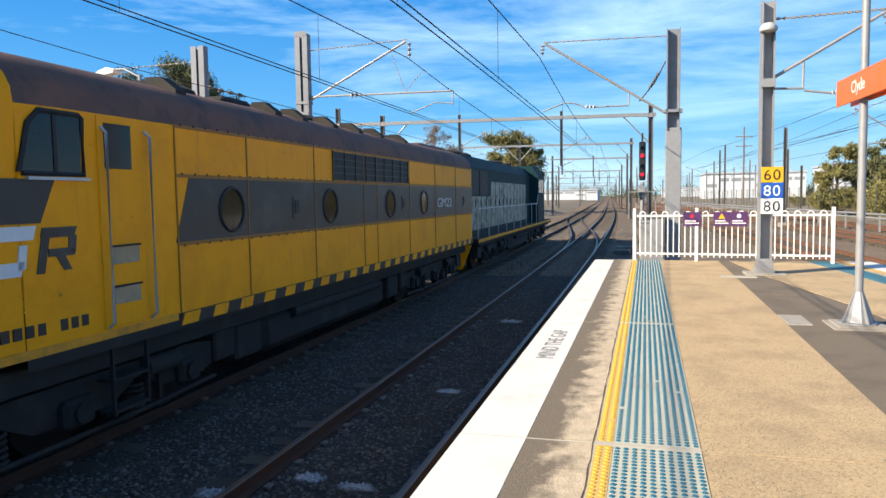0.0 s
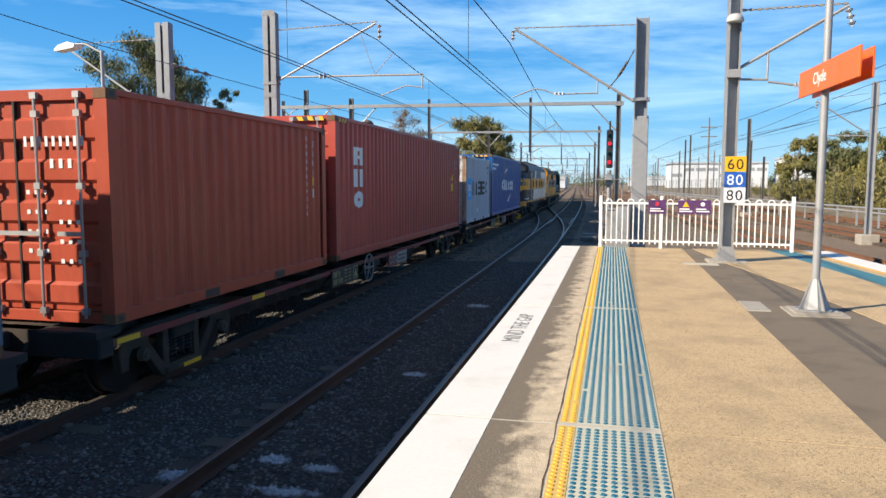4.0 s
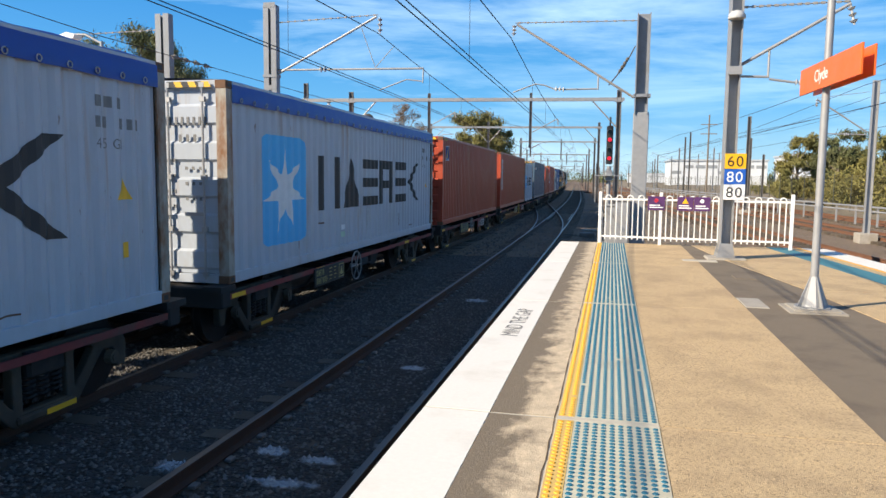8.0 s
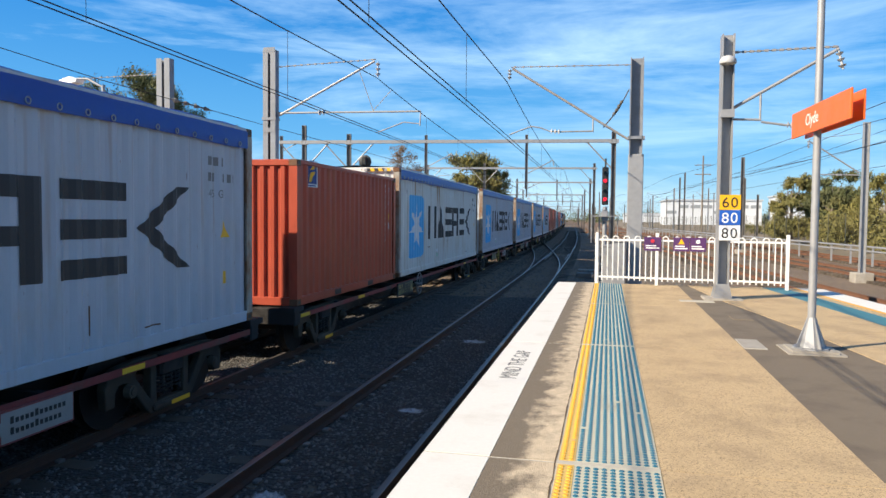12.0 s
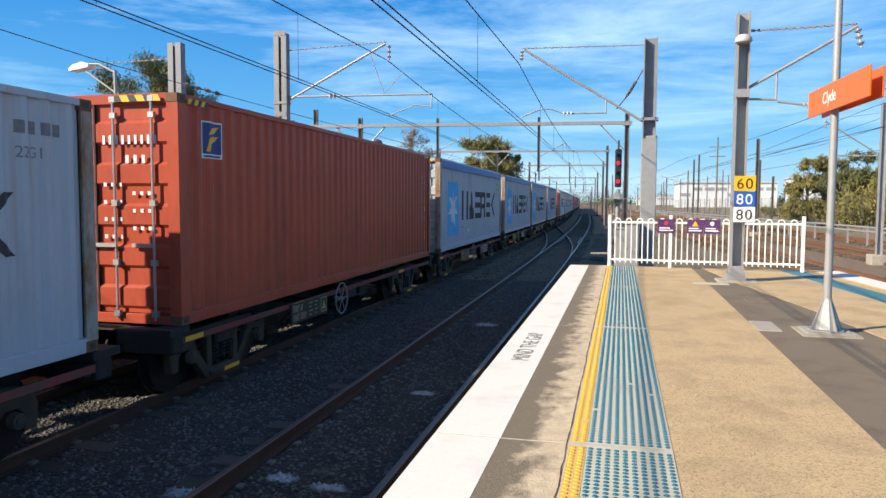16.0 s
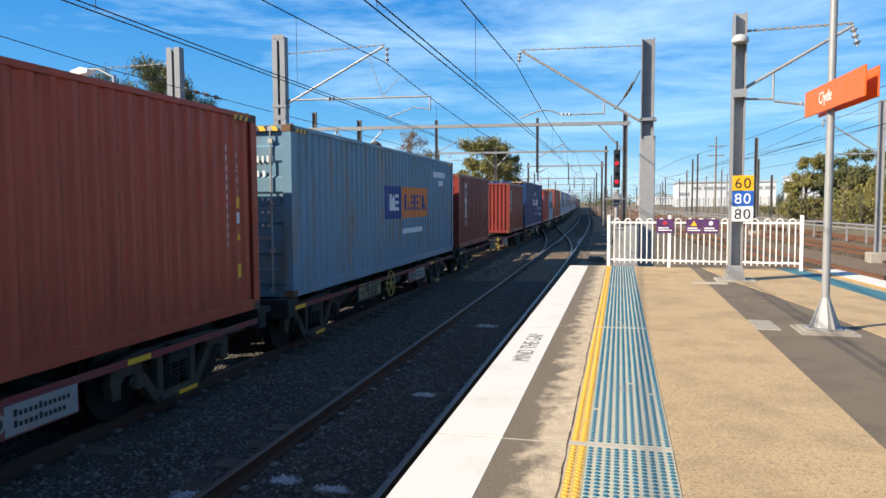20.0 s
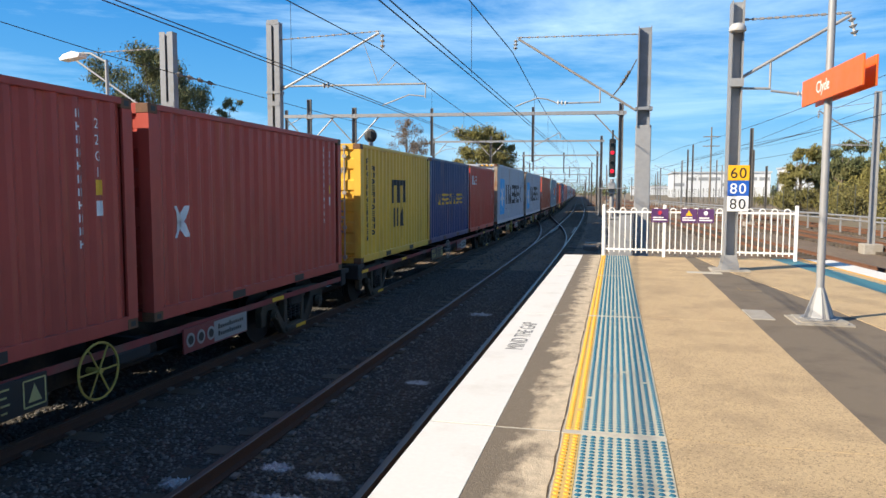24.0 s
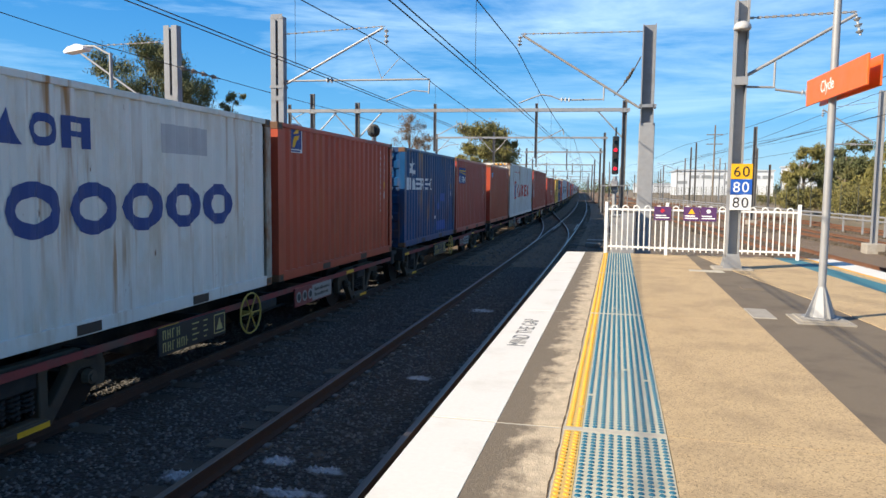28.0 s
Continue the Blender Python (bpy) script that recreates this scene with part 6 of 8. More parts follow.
def logo_set(kind, L):
    """The painted marks of a container: (part name, material, shapes)."""
    f = L
    small = [("code_mark", M_MARK_W, code_column(f - 0.86, 0.95, 2.42, 11, 0.075) + column_text("45G1" if L > 7 else "22G1", 0.15, f - 0.60, 2.22, 0.17)),
             ("label", M_MARK_Y, [rect(f - 0.60, f - 0.46, 1.52, 1.68)] + ([[(f - 0.61, 1.06), (f - 0.44, 1.06), (f - 0.525, 1.26)], rect(f - 0.60, f - 0.45, 0.52, 0.72)] if L > 7 else [])),
             ("sticker", M_MARK_W, [rect(f - 0.60, f - 0.46, 1.30, 1.46)])]
    if kind == "stack3":
        small.append(("label", M_MARK_Y, [[(f - 1.29, 1.64), (f - 1.02, 1.64), (f - 1.155, 1.90)], rect(f - 1.33, f - 0.96, 1.28, 1.54)]))
    if kind == "star40":
        scratch = mat("rusty_scratch", (0.16, 0.085, 0.05), 0.85, vary=0.3, scale=20)
        return [("sticker", M_MARK_W, [rect(4.55, 4.75, 0.48, 0.58)]), ("sticker", mat("pale_green_sticker", (0.45, 0.62, 0.48), 0.6), [rect(4.53, 4.75, 0.33, 0.44)]),
                ("scratch", scratch, [rect(6.06, 6.085, 0.45, 0.9)]), ("scratch", scratch, [rect(3.3, 3.62, 0.66, 0.69)]), ("scratch", scratch, [rect(2.4, 2.425, 0.3, 0.52)]), ("scratch", scratch, [rect(8.7, 8.72, 0.3, 0.62)]), ("scratch", scratch, [rect(9.6, 9.9, 0.25, 0.27)]),
                ("logo_square", M_MARK_L, [[(1.08, 0.62), (1.13, 0.50), (1.25, 0.43), (2.58, 0.43), (2.70, 0.50), (2.75, 0.62), (2.75, 2.03), (2.70, 2.15), (2.58, 2.22), (1.25, 2.22), (1.13, 2.15), (1.08, 2.03)]]),
                ("logo_star", M_MARK_W, star(1.915, 1.33, 0.78)),
                ("brand_mark", M_MARK_K, word_bars(3.3, 10.65, 0.92, 1.95, 6, 0.24)),
                ("code_mark", M_LETTERGREY, [rect(f - 1.20 + 0.17 * i, f - 1.10 + 0.17 * i, 2.28, 2.40) for i in range(3)] + [rect(f - 1.20 + 0.13 * i, f - 1.13 + 0.13 * i, 2.06, 2.18) for i in range(6) if i != 2] + [q for i, c in enumerate("45G1") for q in text_polys(c, 0.16, f - 1.20 + 0.13 * i, 1.84)]),
                ("label", M_MARK_Y, [[(f - 0.90, 1.28), (f - 0.64, 1.28), (f - 0.77, 1.52)], rect(f - 0.84, f - 0.70, 0.62, 0.80)])]
    if kind == "star20":
        return [("sticker", M_MARK_W, [rect(2.6, 2.75, 0.35, 0.5)]), ("logo_square", M_MARK_L, [rect(0.42, 1.26, 0.9, 1.75)]), ("logo_star", M_MARK_W, star(0.84, 1.33, 0.38)),
                ("brand_mark", M_MARK_K, word_bars(1.48, 5.15, 1.06, 1.64, 6, 0.25)),
                ("code_mark", M_LETTERGREY, [rect(f - 0.95 + 0.15 * i, f - 0.85 + 0.15 * i, 2.18, 2.3) for i in range(4)] + text_polys("22G1", 0.15, f - 0.95, 1.96))]
    if kind == "swoosh":
        return [("brand_mark", M_MARK_W, word_bars(3.62, 5.85, 1.18, 1.74, 3, 0.3, kinds=(6, 0, 1)) + word_bars(6.12, 8.3, 1.15, 1.68, 3, 0.3, kinds=(6, 6, 0))),
                ("logo_swoosh", M_MARK_W, swoosh(4.62, 5.95, 1.96, 2.36, True) + swoosh(5.9, 7.25, 0.58, 0.95, False, thick=0.12)),
                ("brand_line", M_MARK_W, [rect(0.2, 2.3, 2.40, 2.50), rect(0.2, 1.3, 2.2, 2.3)])] + small
    if kind == "eco":
        return [("brand_mark", M_MARK_W, word_bars(4.9, 6.7, 1.36, 1.80, 3, 0.3, kinds=(6, 0, 1)) + word_bars(6.9, 8.7, 1.36, 1.80, 3, 0.3, kinds=(6, 6, 0))),
                ("logo_swoosh", M_MARK_W, swoosh(5.9, 7.1, 2.0, 2.3, True, thick=0.09) + swoosh(6.7, 7.9, 0.75, 1.1, False, thick=0.1)),
                ("wording", M_MARK_W, fitted("eco container", 0.40, 8.30, 11.25, 1.06) + fitted("bamboo flooring", 0.36, 8.50, 11.12, 0.64))] + small
    if kind == "stackword":
        return [("brand_mark", M_MARK_W, stack_bars(0.56, 0.98, 0.92, 2.52, 6))] + small
    if kind == "stack3":
        return [("brand_mark", M_MARK_W, stack_bars(1.15, 1.65, 0.95, 2.35, 3))] + small
    if kind == "stack3s":
        return [("brand_mark", M_MARK_W, stack_bars(0.46, 0.76, 1.02, 2.25, 3))] + small
    if kind == "stack6s":
        return [("brand_mark", M_MARK_W, stack_bars(1.1, 1.5, 0.7, 2.3, 6))] + small
    if kind == "flag":
        s = 0.60 if L > 7 else 0.55
        return [("logo_border", M_MARK_W, [rect(s - 0.02, s + 0.42, 2.13, (2.60 + 0.02))]), ("logo_square", M_MARK_B, [rect(s, s + 0.40, 2.19, 2.60)]),
                ("logo_flag", M_MARK_Y, [[(s + 0.07, 2.22), (s + 0.13, 2.22), (s + 0.19, 2.42), (s + 0.12, 2.40)], [(s + 0.12, 2.33), (s + 0.29, 2.36), (s + 0.36, 2.43), (s + 0.17, 2.41)], [(s + 0.10, 2.44), (s + 0.29, 2.47), (s + 0.37, 2.56), (s + 0.17, 2.53)]]),
                ("brand_line", M_MARK_B, [rect(s + 0.02, s + 0.38, 2.145, 2.17)])] + small
    if kind == "three":
        return [("brand_mark", M_MARK_W, word_bars(0.6, 1.55, 1.85, 2.2, 3, 0.34))] + small
    if kind == "twopanel":
        return [("logo_panel", M_MARK_B, [rect(5.05, 6.3, 1.2, 2.0)]), ("logo_panel", M_MARK_O, [rect(6.35, 9.0, 1.2, 2.0)]),
                ("brand_mark", M_MARK_W, word_bars(5.2, 6.2, 1.4, 1.8, 3, 0.3)), ("brand_mark", M_MARK_B, word_bars(6.55, 8.8, 1.4, 1.8, 8, 0.3)),
                ("brand_line", M_MARK_W, [rect(6.5, 8.3, 0.8, 0.93)]), ("code_plate", M_MARK_W, [rect(9.6, 11.2, 2.35, 2.52), rect(10.3, 10.9, 2.1, 2.26)])] + small[1:]
    if kind == "columns":
        return [("brand_mark", M_MARK_K, stack_bars(0.42, 0.58, 0.45, 2.3, 13) + stack_bars(0.85, 0.99, 0.55, 2.15, 11)),
                ("logo_mark", M_MARK_K, [rect(2.35, 2.55, 1.28, 1.84), rect(2.82, 3.02, 1.28, 1.84), rect(3.3, 3.5, 1.28, 1.84), rect(2.35, 3.5, 1.72, 1.86)] + word_bars(2.42, 3.5, 0.68, 1.16, 2, 0.34))]
    if kind == "yellowrow":
        return [("brand_mark", M_MARK_Y, word_bars(0.8, 4.9, 1.15, 1.5, 11, 0.3))] + small[:1]
    if kind == "crossmark":
        return [("brand_mark", M_MARK_W, [[(0.46, 0.98), (0.57, 0.98), (0.81, 1.38), (0.70, 1.38)], [(0.46, 1.38), (0.57, 1.38), (0.81, 0.98), (0.70, 0.98)]])] + small
    if kind == "redrow":
        return [("logo_square", M_MARK_R, [rect(2.26, 2.37, 0.98, 1.95), rect(3.03, 3.14, 0.98, 1.95), rect(2.37, 3.03, 1.84, 1.95), rect(2.37, 3.03, 0.98, 1.06)]),
                ("logo_mark", M_MARK_B, [[(2.40, 1.82), (2.58, 1.82), (2.78, 1.45), (2.62, 1.40)], [(3.0, 1.82), (2.82, 1.82), (2.62, 1.45), (2.78, 1.40)], rect(2.61, 2.79, 1.08, 1.45)]),
                ("brand_mark", M_MARK_R, word_bars(3.5, 6.95, 1.06, 1.80, 4, 0.3, kinds=(5, 1, 0, 6)) + word_bars(7.2, 9.85, 1.06, 1.80, 4, 0.3, kinds=(0, 2, 0, 6))),
                ("brand_mark", M_MARK_R, word_bars(2.29, 4.67, 2.42, 2.52, 13, 0.3)), ("label", M_MARK_Y, [rect(f - 0.5, f - 0.3, 0.6, 0.9)])]
    if kind == "striped":
        return [("logo_panel", M_MARK_B, [rect(0.45, 1.70, 1.72, 2.28)]), ("logo_stripes", M_MARK_Y, [[(0.58, 2.12), (1.66, 2.03), (1.66, 2.07), (0.58, 2.14)], [(0.58, 2.16), (1.66, 2.14), (1.66, 2.19), (0.58, 2.19)]]),
                ("brand_mark", M_MARK_W, word_bars(0.62, 1.66, 1.76, 1.97, 6, 0.3))] + small
    if kind == "badge":
        return [("logo_panel", M_MARK_L, [rect(0.6, 0.85, 2.05, 2.25)])] + small
    if kind == "figurehead":
        return [("brand_mark", M_MARK_W, word_bars(0.28, 3.0, 1.50, 1.82, 6, 0.3) + star(0.78, 2.10, 0.26, 6) + [[(0.5, 1.95), (1.2, 1.92), (1.15, 2.02), (0.7, 2.04)]]), ("patch", mat("fresh_blue_touch_up", (0.012, 0.085, 0.36), 0.5, vary=0.1), [rect(3.61, 4.68, 0.25, 0.54), rect(3.73, 4.0, 0.89, 1.09), rect(4.04, 4.6, 1.14, 1.38), rect(3.29, 3.45, 1.12, 1.34)]), ("label", M_MARK_W, [rect(3.26, 3.47, 0.62, 0.70)])] + small
    if kind == "rings":
        return [("brand_mark", M_MARK_B, [q for i in range(5) for q in loop_shape(1.35 + 0.80 * i, 1.31, 0.35, 0.28, 0.15, 14)] + word_bars(0.42, 2.15, 1.92, 2.24, 4, 0.22, 2)),
                ("patch", mat("grey_repair_patch", (0.42, 0.43, 0.45), 0.6, vary=0.1), [rect(3.3, 4.3, 1.95, 2.3)])] + small[:1]
    if kind == "orange_tag":
        return [("logo_panel", M_MARK_O, [rect(0.6, 0.9, 2.25, 2.45)]), ("brand_mark", M_MARK_W, word_bars(1.0, 2.3, 2.25, 2.45, 5, 0.3))] + small
    return small


def container(y_front, kind, key, label, L=12.192, H=2.896, doors=True, tarp=False):
    """y_front: where its front end is at the start."""
    t = thing("shipping_container", label, "container", "containers on the train")
    bot, top, post, cast, roof, floor = frame_parts(L, H, key)
    flip = pose(0, 0, 0, 0, 0, 180)
    sw = side_wall(L, H, key)
    for m in (None, flip):
        share("side_wall", sw, t, m)
        share("bottom_rail", bot, t, m)
        share("top_rail", top, t, m)
    mx = Matrix.Diagonal((-1, 1, 1, 1))
    my = Matrix.Diagonal((1, -1, 1, 1))
    for a in (None, mx, my, mx @ my):
        b = Matrix.Identity(4) if a is None else a
        share("corner_post", post, t, b @ Matrix.Translation((0, -L / 2, 0)))
        for z in (0, H - 0.118):
            share("corner_casting", cast, t, b @ Matrix.Translation((0, -L / 2, z)))
    share("floor", floor, t)
    if L < 7:
        pocket = cached("pocket", lambda: Geo().box((1.2155, -0.18, 0.015), (1.2175, 0.18, 0.125)).mesh("fork_pocket", M_BLACK))
        for y in (-1.03, 1.03):
            share("fork_pocket", pocket, t, pose(0, y, 0))
    if tarp:
        g = Geo()

        def cover(L=L, H=H):
            n = 24
            v, f = [], []
            rn = random.Random(4)
            for i in range(n + 1):
                y = -L / 2 + 0.15 + (L - 0.3) * i / n
                ww = 1.228 + rn.uniform(0, 0.012)
                hh = H + 0.03 + rn.uniform(-0.01, 0.015)
                v += [(-ww, y, H - 0.30 + rn.uniform(-0.012, 0.012)), (-ww, y, H - 0.05), (-1.12, y, hh), (0, y, hh + 0.05), (1.12, y, hh), (ww, y, H - 0.05), (ww, y, H - 0.30 + rn.uniform(-0.012, 0.012))]
            for i in range(n):
                for k in range(6):
                    f.append((i * 7 + k, i * 7 + k + 1, (i + 1) * 7 + k + 1, (i + 1) * 7 + k))
            me = bpy.data.meshes.new("tarpaulin")
            me.from_pydata(v, [], f)
            me.materials.append(M_TARP)
            me.shade_smooth()
            me.update()
            return me

        def eyelet():
            return Geo().ring((1.243, 0, 0), (1, 0, 0), 0.032, 0.008, 10, 4).mesh("eyelet", M_ROD)
        share("tarpaulin", cached(("tarp", L, H), cover), t)
        for i in range(30):
            share("eyelet", cached("eye", eyelet), t, pose(0, -L / 2 + 0.4 + (L - 0.8) * i / 29, H - 0.25))
    else:
        share("roof", roof, t)
    share("end_wall", end_wall(H, key), t, Matrix.Translation((0, L / 2 - 0.02, 0)) @ flip)
    if doors:
        leaf, bar, seal = door_mesh(H, key)
        back = Matrix.Translation((0, -L / 2 + 0.03, 0))
        share("door", leaf, t, back)
        share("door", leaf, t, back @ Matrix.Diagonal((-1, 1, 1, 1)))
        share("door_seal", seal, t, back)
        share("end_rail", bar, t, back)
        share("end_rail", bar, t, back @ Matrix.Translation((0, 0, H - 0.125)))
        for x in (-0.85, -0.3, 0.3, 0.85):
            share("lock_rod", rod_mesh(H), t, Matrix.Translation((x, -L / 2 + 0.03, 0)) @ (Matrix.Identity(4) if x < 0 else Matrix.Diagonal((-1, 1, 1, 1))))

        def plates(H=H, dark=key in ("grey", "white", "yellow")):
            g = Geo()
            rows = [(0.12, 0.95, H - 0.62, H - 0.48), (0.45, 0.80, H - 0.86, H - 0.73)] + [(0.12 + 0.42 * (i % 2), 0.45 + 0.42 * (i % 2), H - 1.15 - 0.11 * i, H - 1.09 - 0.11 * i) for i in range(8)]
            for x0, x1, z0, z1 in rows:
                n = max(3, int((x1 - x0) / 0.09))
                for i in range(n):
                    a = x0 + (x1 - x0) * i / n
                    g.box((a, -0.012, z0), (a + (x1 - x0) / n * 0.40, -0.008, z0 + (z1 - z0) * 0.8))
            return g.mesh("door_lettering", M_LETTERGREY if dark else M_MARK_W)
        tagged(share("door_lettering", cached(("dm", H, key in ("grey", "white", "yellow")), plates), t, Matrix.Translation((0, -L / 2 + 0.03, 0))), kind="stuff")
    else:
        share("end_wall", end_wall(H, key), t, Matrix.Translation((0, -L / 2 + 0.02, 0)))
    if H > 2.7:
        for end in (False, True):
            share("height_stripe", hazard_mesh(H, end), t, Matrix.Translation((0, -L / 2, 0)))
        share("height_stripe", hazard_mesh(H, False), t, Matrix.Translation((0, L / 2 - 0.85, 0)))

    def marks():
        out = []
        sets = []
        for name, material, polys in logo_set(kind, L):
            if name in ("label", "patch", "logo_panel", "brand_line", "code_plate") and len(polys) < 7:
                sets += [(name, material, [q]) for q in polys]
            else:
                sets.append((name, material, polys))
        for name, material, polys in sets:
            g = drape(Geo(), polys, L, 0.0045 if name == "logo_square" else 0.006 if name in ("logo_star", "logo_flag", "brand_mark", "logo_stripes", "logo_mark", "brand_line") else 0.003)
            me = bpy.data.meshes.new(name)
            me.from_pydata(g.v, [], g.f)
            me.materials.append(material)
            me.update()
            out.append((name, me))
        return out
    for name, me in cached(("marks", kind, L), marks):
        o = share(name, me, t)
        if len(me.polygons) > 12:
            tagged(o, kind="stuff")
    MOVERS.append((t, y_front - L / 2, RAIL_Z + DECK))
    return t


# --- wagons ---
def bogie_parts():
    def side():
        """A cast side frame: rounded plate with three windows and open jaws over the axles."""
        half = [(1.19, 0.32), (1.215, 0.54), (1.16, 0.67), (1.02, 0.735), (0.72, 0.77)]
        under = [(1.08, 0.32), (1.07, 0.47), (1.00, 0.555), (0.84, 0.56), (0.77, 0.49), (0.44, 0.11), (0.38, 0.075)]
        outer = [(-p, q) for p, q in half] + [(p, q) for p, q in half[::-1]] + under + [(-p, q) for p, q in under[::-1]]
        hole = [(0.385, 0.26), (0.385, 0.63), (0.43, 0.675), (0.66, 0.665), (0.715, 0.61), (0.68, 0.54), (0.44, 0.26), (0.40, 0.235)]
        cu = bpy.data.curves.new("side_frame", 'CURVE')
        cu.dimensions, cu.fill_mode = '2D', 'BOTH'
        cu.extrude, cu.bevel_depth, cu.bevel_resolution = 0.04, 0.018, 1
        for loop in (outer, hole, [(-p, q) for p, q in hole], [(-0.30, 0.175), (0.30, 0.175), (0.30, 0.665), (-0.30, 0.665)]):
            sp = cu.splines.new('POLY')
            sp.points.add(len(loop) - 1)
            sp.use_cyclic_u = True
            for pt, (p, q) in zip(sp.points, loop):
                pt.co = (p, q, 0, 1)
        tmp = new("side_frame", cu)
        bpy.context.view_layer.update()
        me = bpy.data.meshes.new_from_object(tmp.evaluated_get(bpy.context.evaluated_depsgraph_get()))
        bpy.data.objects.remove(tmp)
        me.transform(Matrix(((0, 0, 1, 0), (1, 0, 0, 0), (0, 1, 0, 0), (0, 0, 0, 1))))
        g = Geo()
        g.box((-0.10, -0.38, 0.085), (0.10, 0.38, 0.165), 0.02)
        g.cur = 1
        g.box((0.1005, -0.04, 0.095), (0.103, 0.36, 0.15))
        o = len(me.vertices)
        v = [tuple(q.co) for q in me.vertices] + g.v
        f = [tuple(q.vertices) for q in me.polygons] + [tuple(o + i for i in q) for q in g.f]
        mi = [0] * len(me.polygons) + g.mi
        out = bpy.data.meshes.new("side_frame")
        out.from_pydata(v, [], f)
        out.materials.append(M_BOGIE)
        out.materials.append(M_MARK_Y)
        out.polygons.foreach_set("material_index", mi)
        out.update()
        return out

    def springs():
        g = Geo()
        g.line([(0.066 * math.cos(0.78 * k), 0.066 * math.sin(0.78 * k), 0.27 + 0.0062 * k) for k in range(46)], 0.017, 5)
        return g.mesh("spring", M_FRAME_DARK)

    def cap():
        g = Geo()
        g.tube((0.09, 0, 0.46), (0.17, 0, 0.46), 0.085, 0.075, 12)
        g.tube((0.17, 0, 0.46), (0.185, 0, 0.46), 0.045, seg=8)
        return g.mesh("axle_cap", M_BOGIE)

    def wheelset():
        g = Geo()
        for s in (-1, 1):
            g.lathe([(0.46, 0.0), (0.455, 0.10), (0.49, 0.105), (0.49, 0.135), (0.40, 0.135), (0.38, 0.09), (0.15, 0.07), (0.13, 0.14), (0.08, 0.14)] if s < 0 else
                    [(0.08, -0.14), (0.13, -0.14), (0.15, -0.07), (0.38, -0.09), (0.40, -0.135), (0.49, -0.135), (0.49, -0.105), (0.455, -0.10), (0.46, 0.0)], (s * 0.82, 0, 0.46), 'x', 22)
        g.tube((-0.95, 0, 0.46), (0.95, 0, 0.46), 0.08, seg=10)
        return g.mesh("wheelset", M_WHEEL, True)

    def bolster():
        g = Geo()
        g.box((-1.1, -0.24, 0.50), (1.1, 0.24, 0.72), 0.03)
        return g.mesh("bolster", M_FRAME_DARK)
    return [cached(("bog", k), fn) for k, fn in (("s", side), ("sp", springs), ("c", cap), ("w", wheelset), ("b", bolster))]


def add_bogie(t, y):
    side, spr, cap, wheel, bol = bogie_parts()
    b = new("bogie")
    b.parent = t
    b.matrix_basis = Matrix.Translation((0, y, 0))
    for s in (-1, 1):
        f = pose(1.0 * s, 0, 0, 0, 0, 0 if s > 0 else 180)
        share("side_frame", side, b, f)
        for d in (-0.17, 0.0, 0.17):
            share("spring", spr, b, f @ Matrix.Translation((0, d, 0)))
        for d in (-0.89, 0.89):
            share("axle_cap", cap, b, f @ Matrix.Translation((0, d, 0)))
    for d in (-0.89, 0.89):
        share("wheelset", wheel, b, pose(0, d, 0))
    share("bolster", bol, b)


def wagon_meshes(L):
    h = L / 2

    def sill():
        g = Geo()
        g.prism([(1.11, 0.70), (1.20, 0.70), (1.20, 0.785), (1.185, 0.785), (1.185, 0.715), (1.11, 0.715)], 'y', -h + 0.15, h - 0.15)
        return g.mesh("side_sill", M_FRAME_RED)

    def centre():
        g = Geo()
        g.prism([(-h, 0.62), (-h, 0.90), (h, 0.90), (h, 0.62), (h - 3.2, 0.50), (h - 4.0, 0.26), (-h + 4.0, 0.26), (-h + 3.2, 0.50)], 'x', -0.42, 0.42)
        return g.mesh("centre_sill", M_SILL)

    def cross():
        g = Geo()
        g.box((-1.16, -0.05, 0.66), (1.16, 0.05, 0.78))
        return g.mesh("cross_bearer", M_FRAME_DARK)

    def headstock():
        g = Geo()
        g.box((-1.22, -0.12, 0.60), (1.22, 0.12, 0.90), 0.02)
        g.box((-1.25, -0.2, 0.84), (-0.95, 0.2, 0.925))
        g.box((0.95, -0.2, 0.84), (1.25, 0.2, 0.925))
        return g.mesh("headstock", M_FRAME_DARK)

    def coupler():
        g = Geo()
        g.box((-0.10, -0.5, 0.70), (0.10, 0.0, 0.88), 0.02)
        g.box((-0.17, -0.62, 0.66), (0.17, -0.42, 0.92), 0.04)
        g.line([(0.3, 0, 0.75), (0.34, -0.18, 0.52), (0.30, -0.38, 0.42), (0.12, -0.58, 0.5)], 0.022, 6)
        return g.mesh("coupler", M_FRAME_DARK)

    def tank():
        g = Geo()
        g.tube((0.75, -1.2, 0.52), (0.75, -0.2, 0.52), 0.17, seg=12)
        g.box((0.62, 0.1, 0.38), (0.98, 0.55, 0.66), 0.03)
        return g.mesh("brake_gear", M_FRAME_DARK)
    return [cached(("wag", k, L), fn) for k, fn in (("s", sill), ("c", centre), ("x", cross), ("h", headstock), ("k", coupler), ("t", tank))]


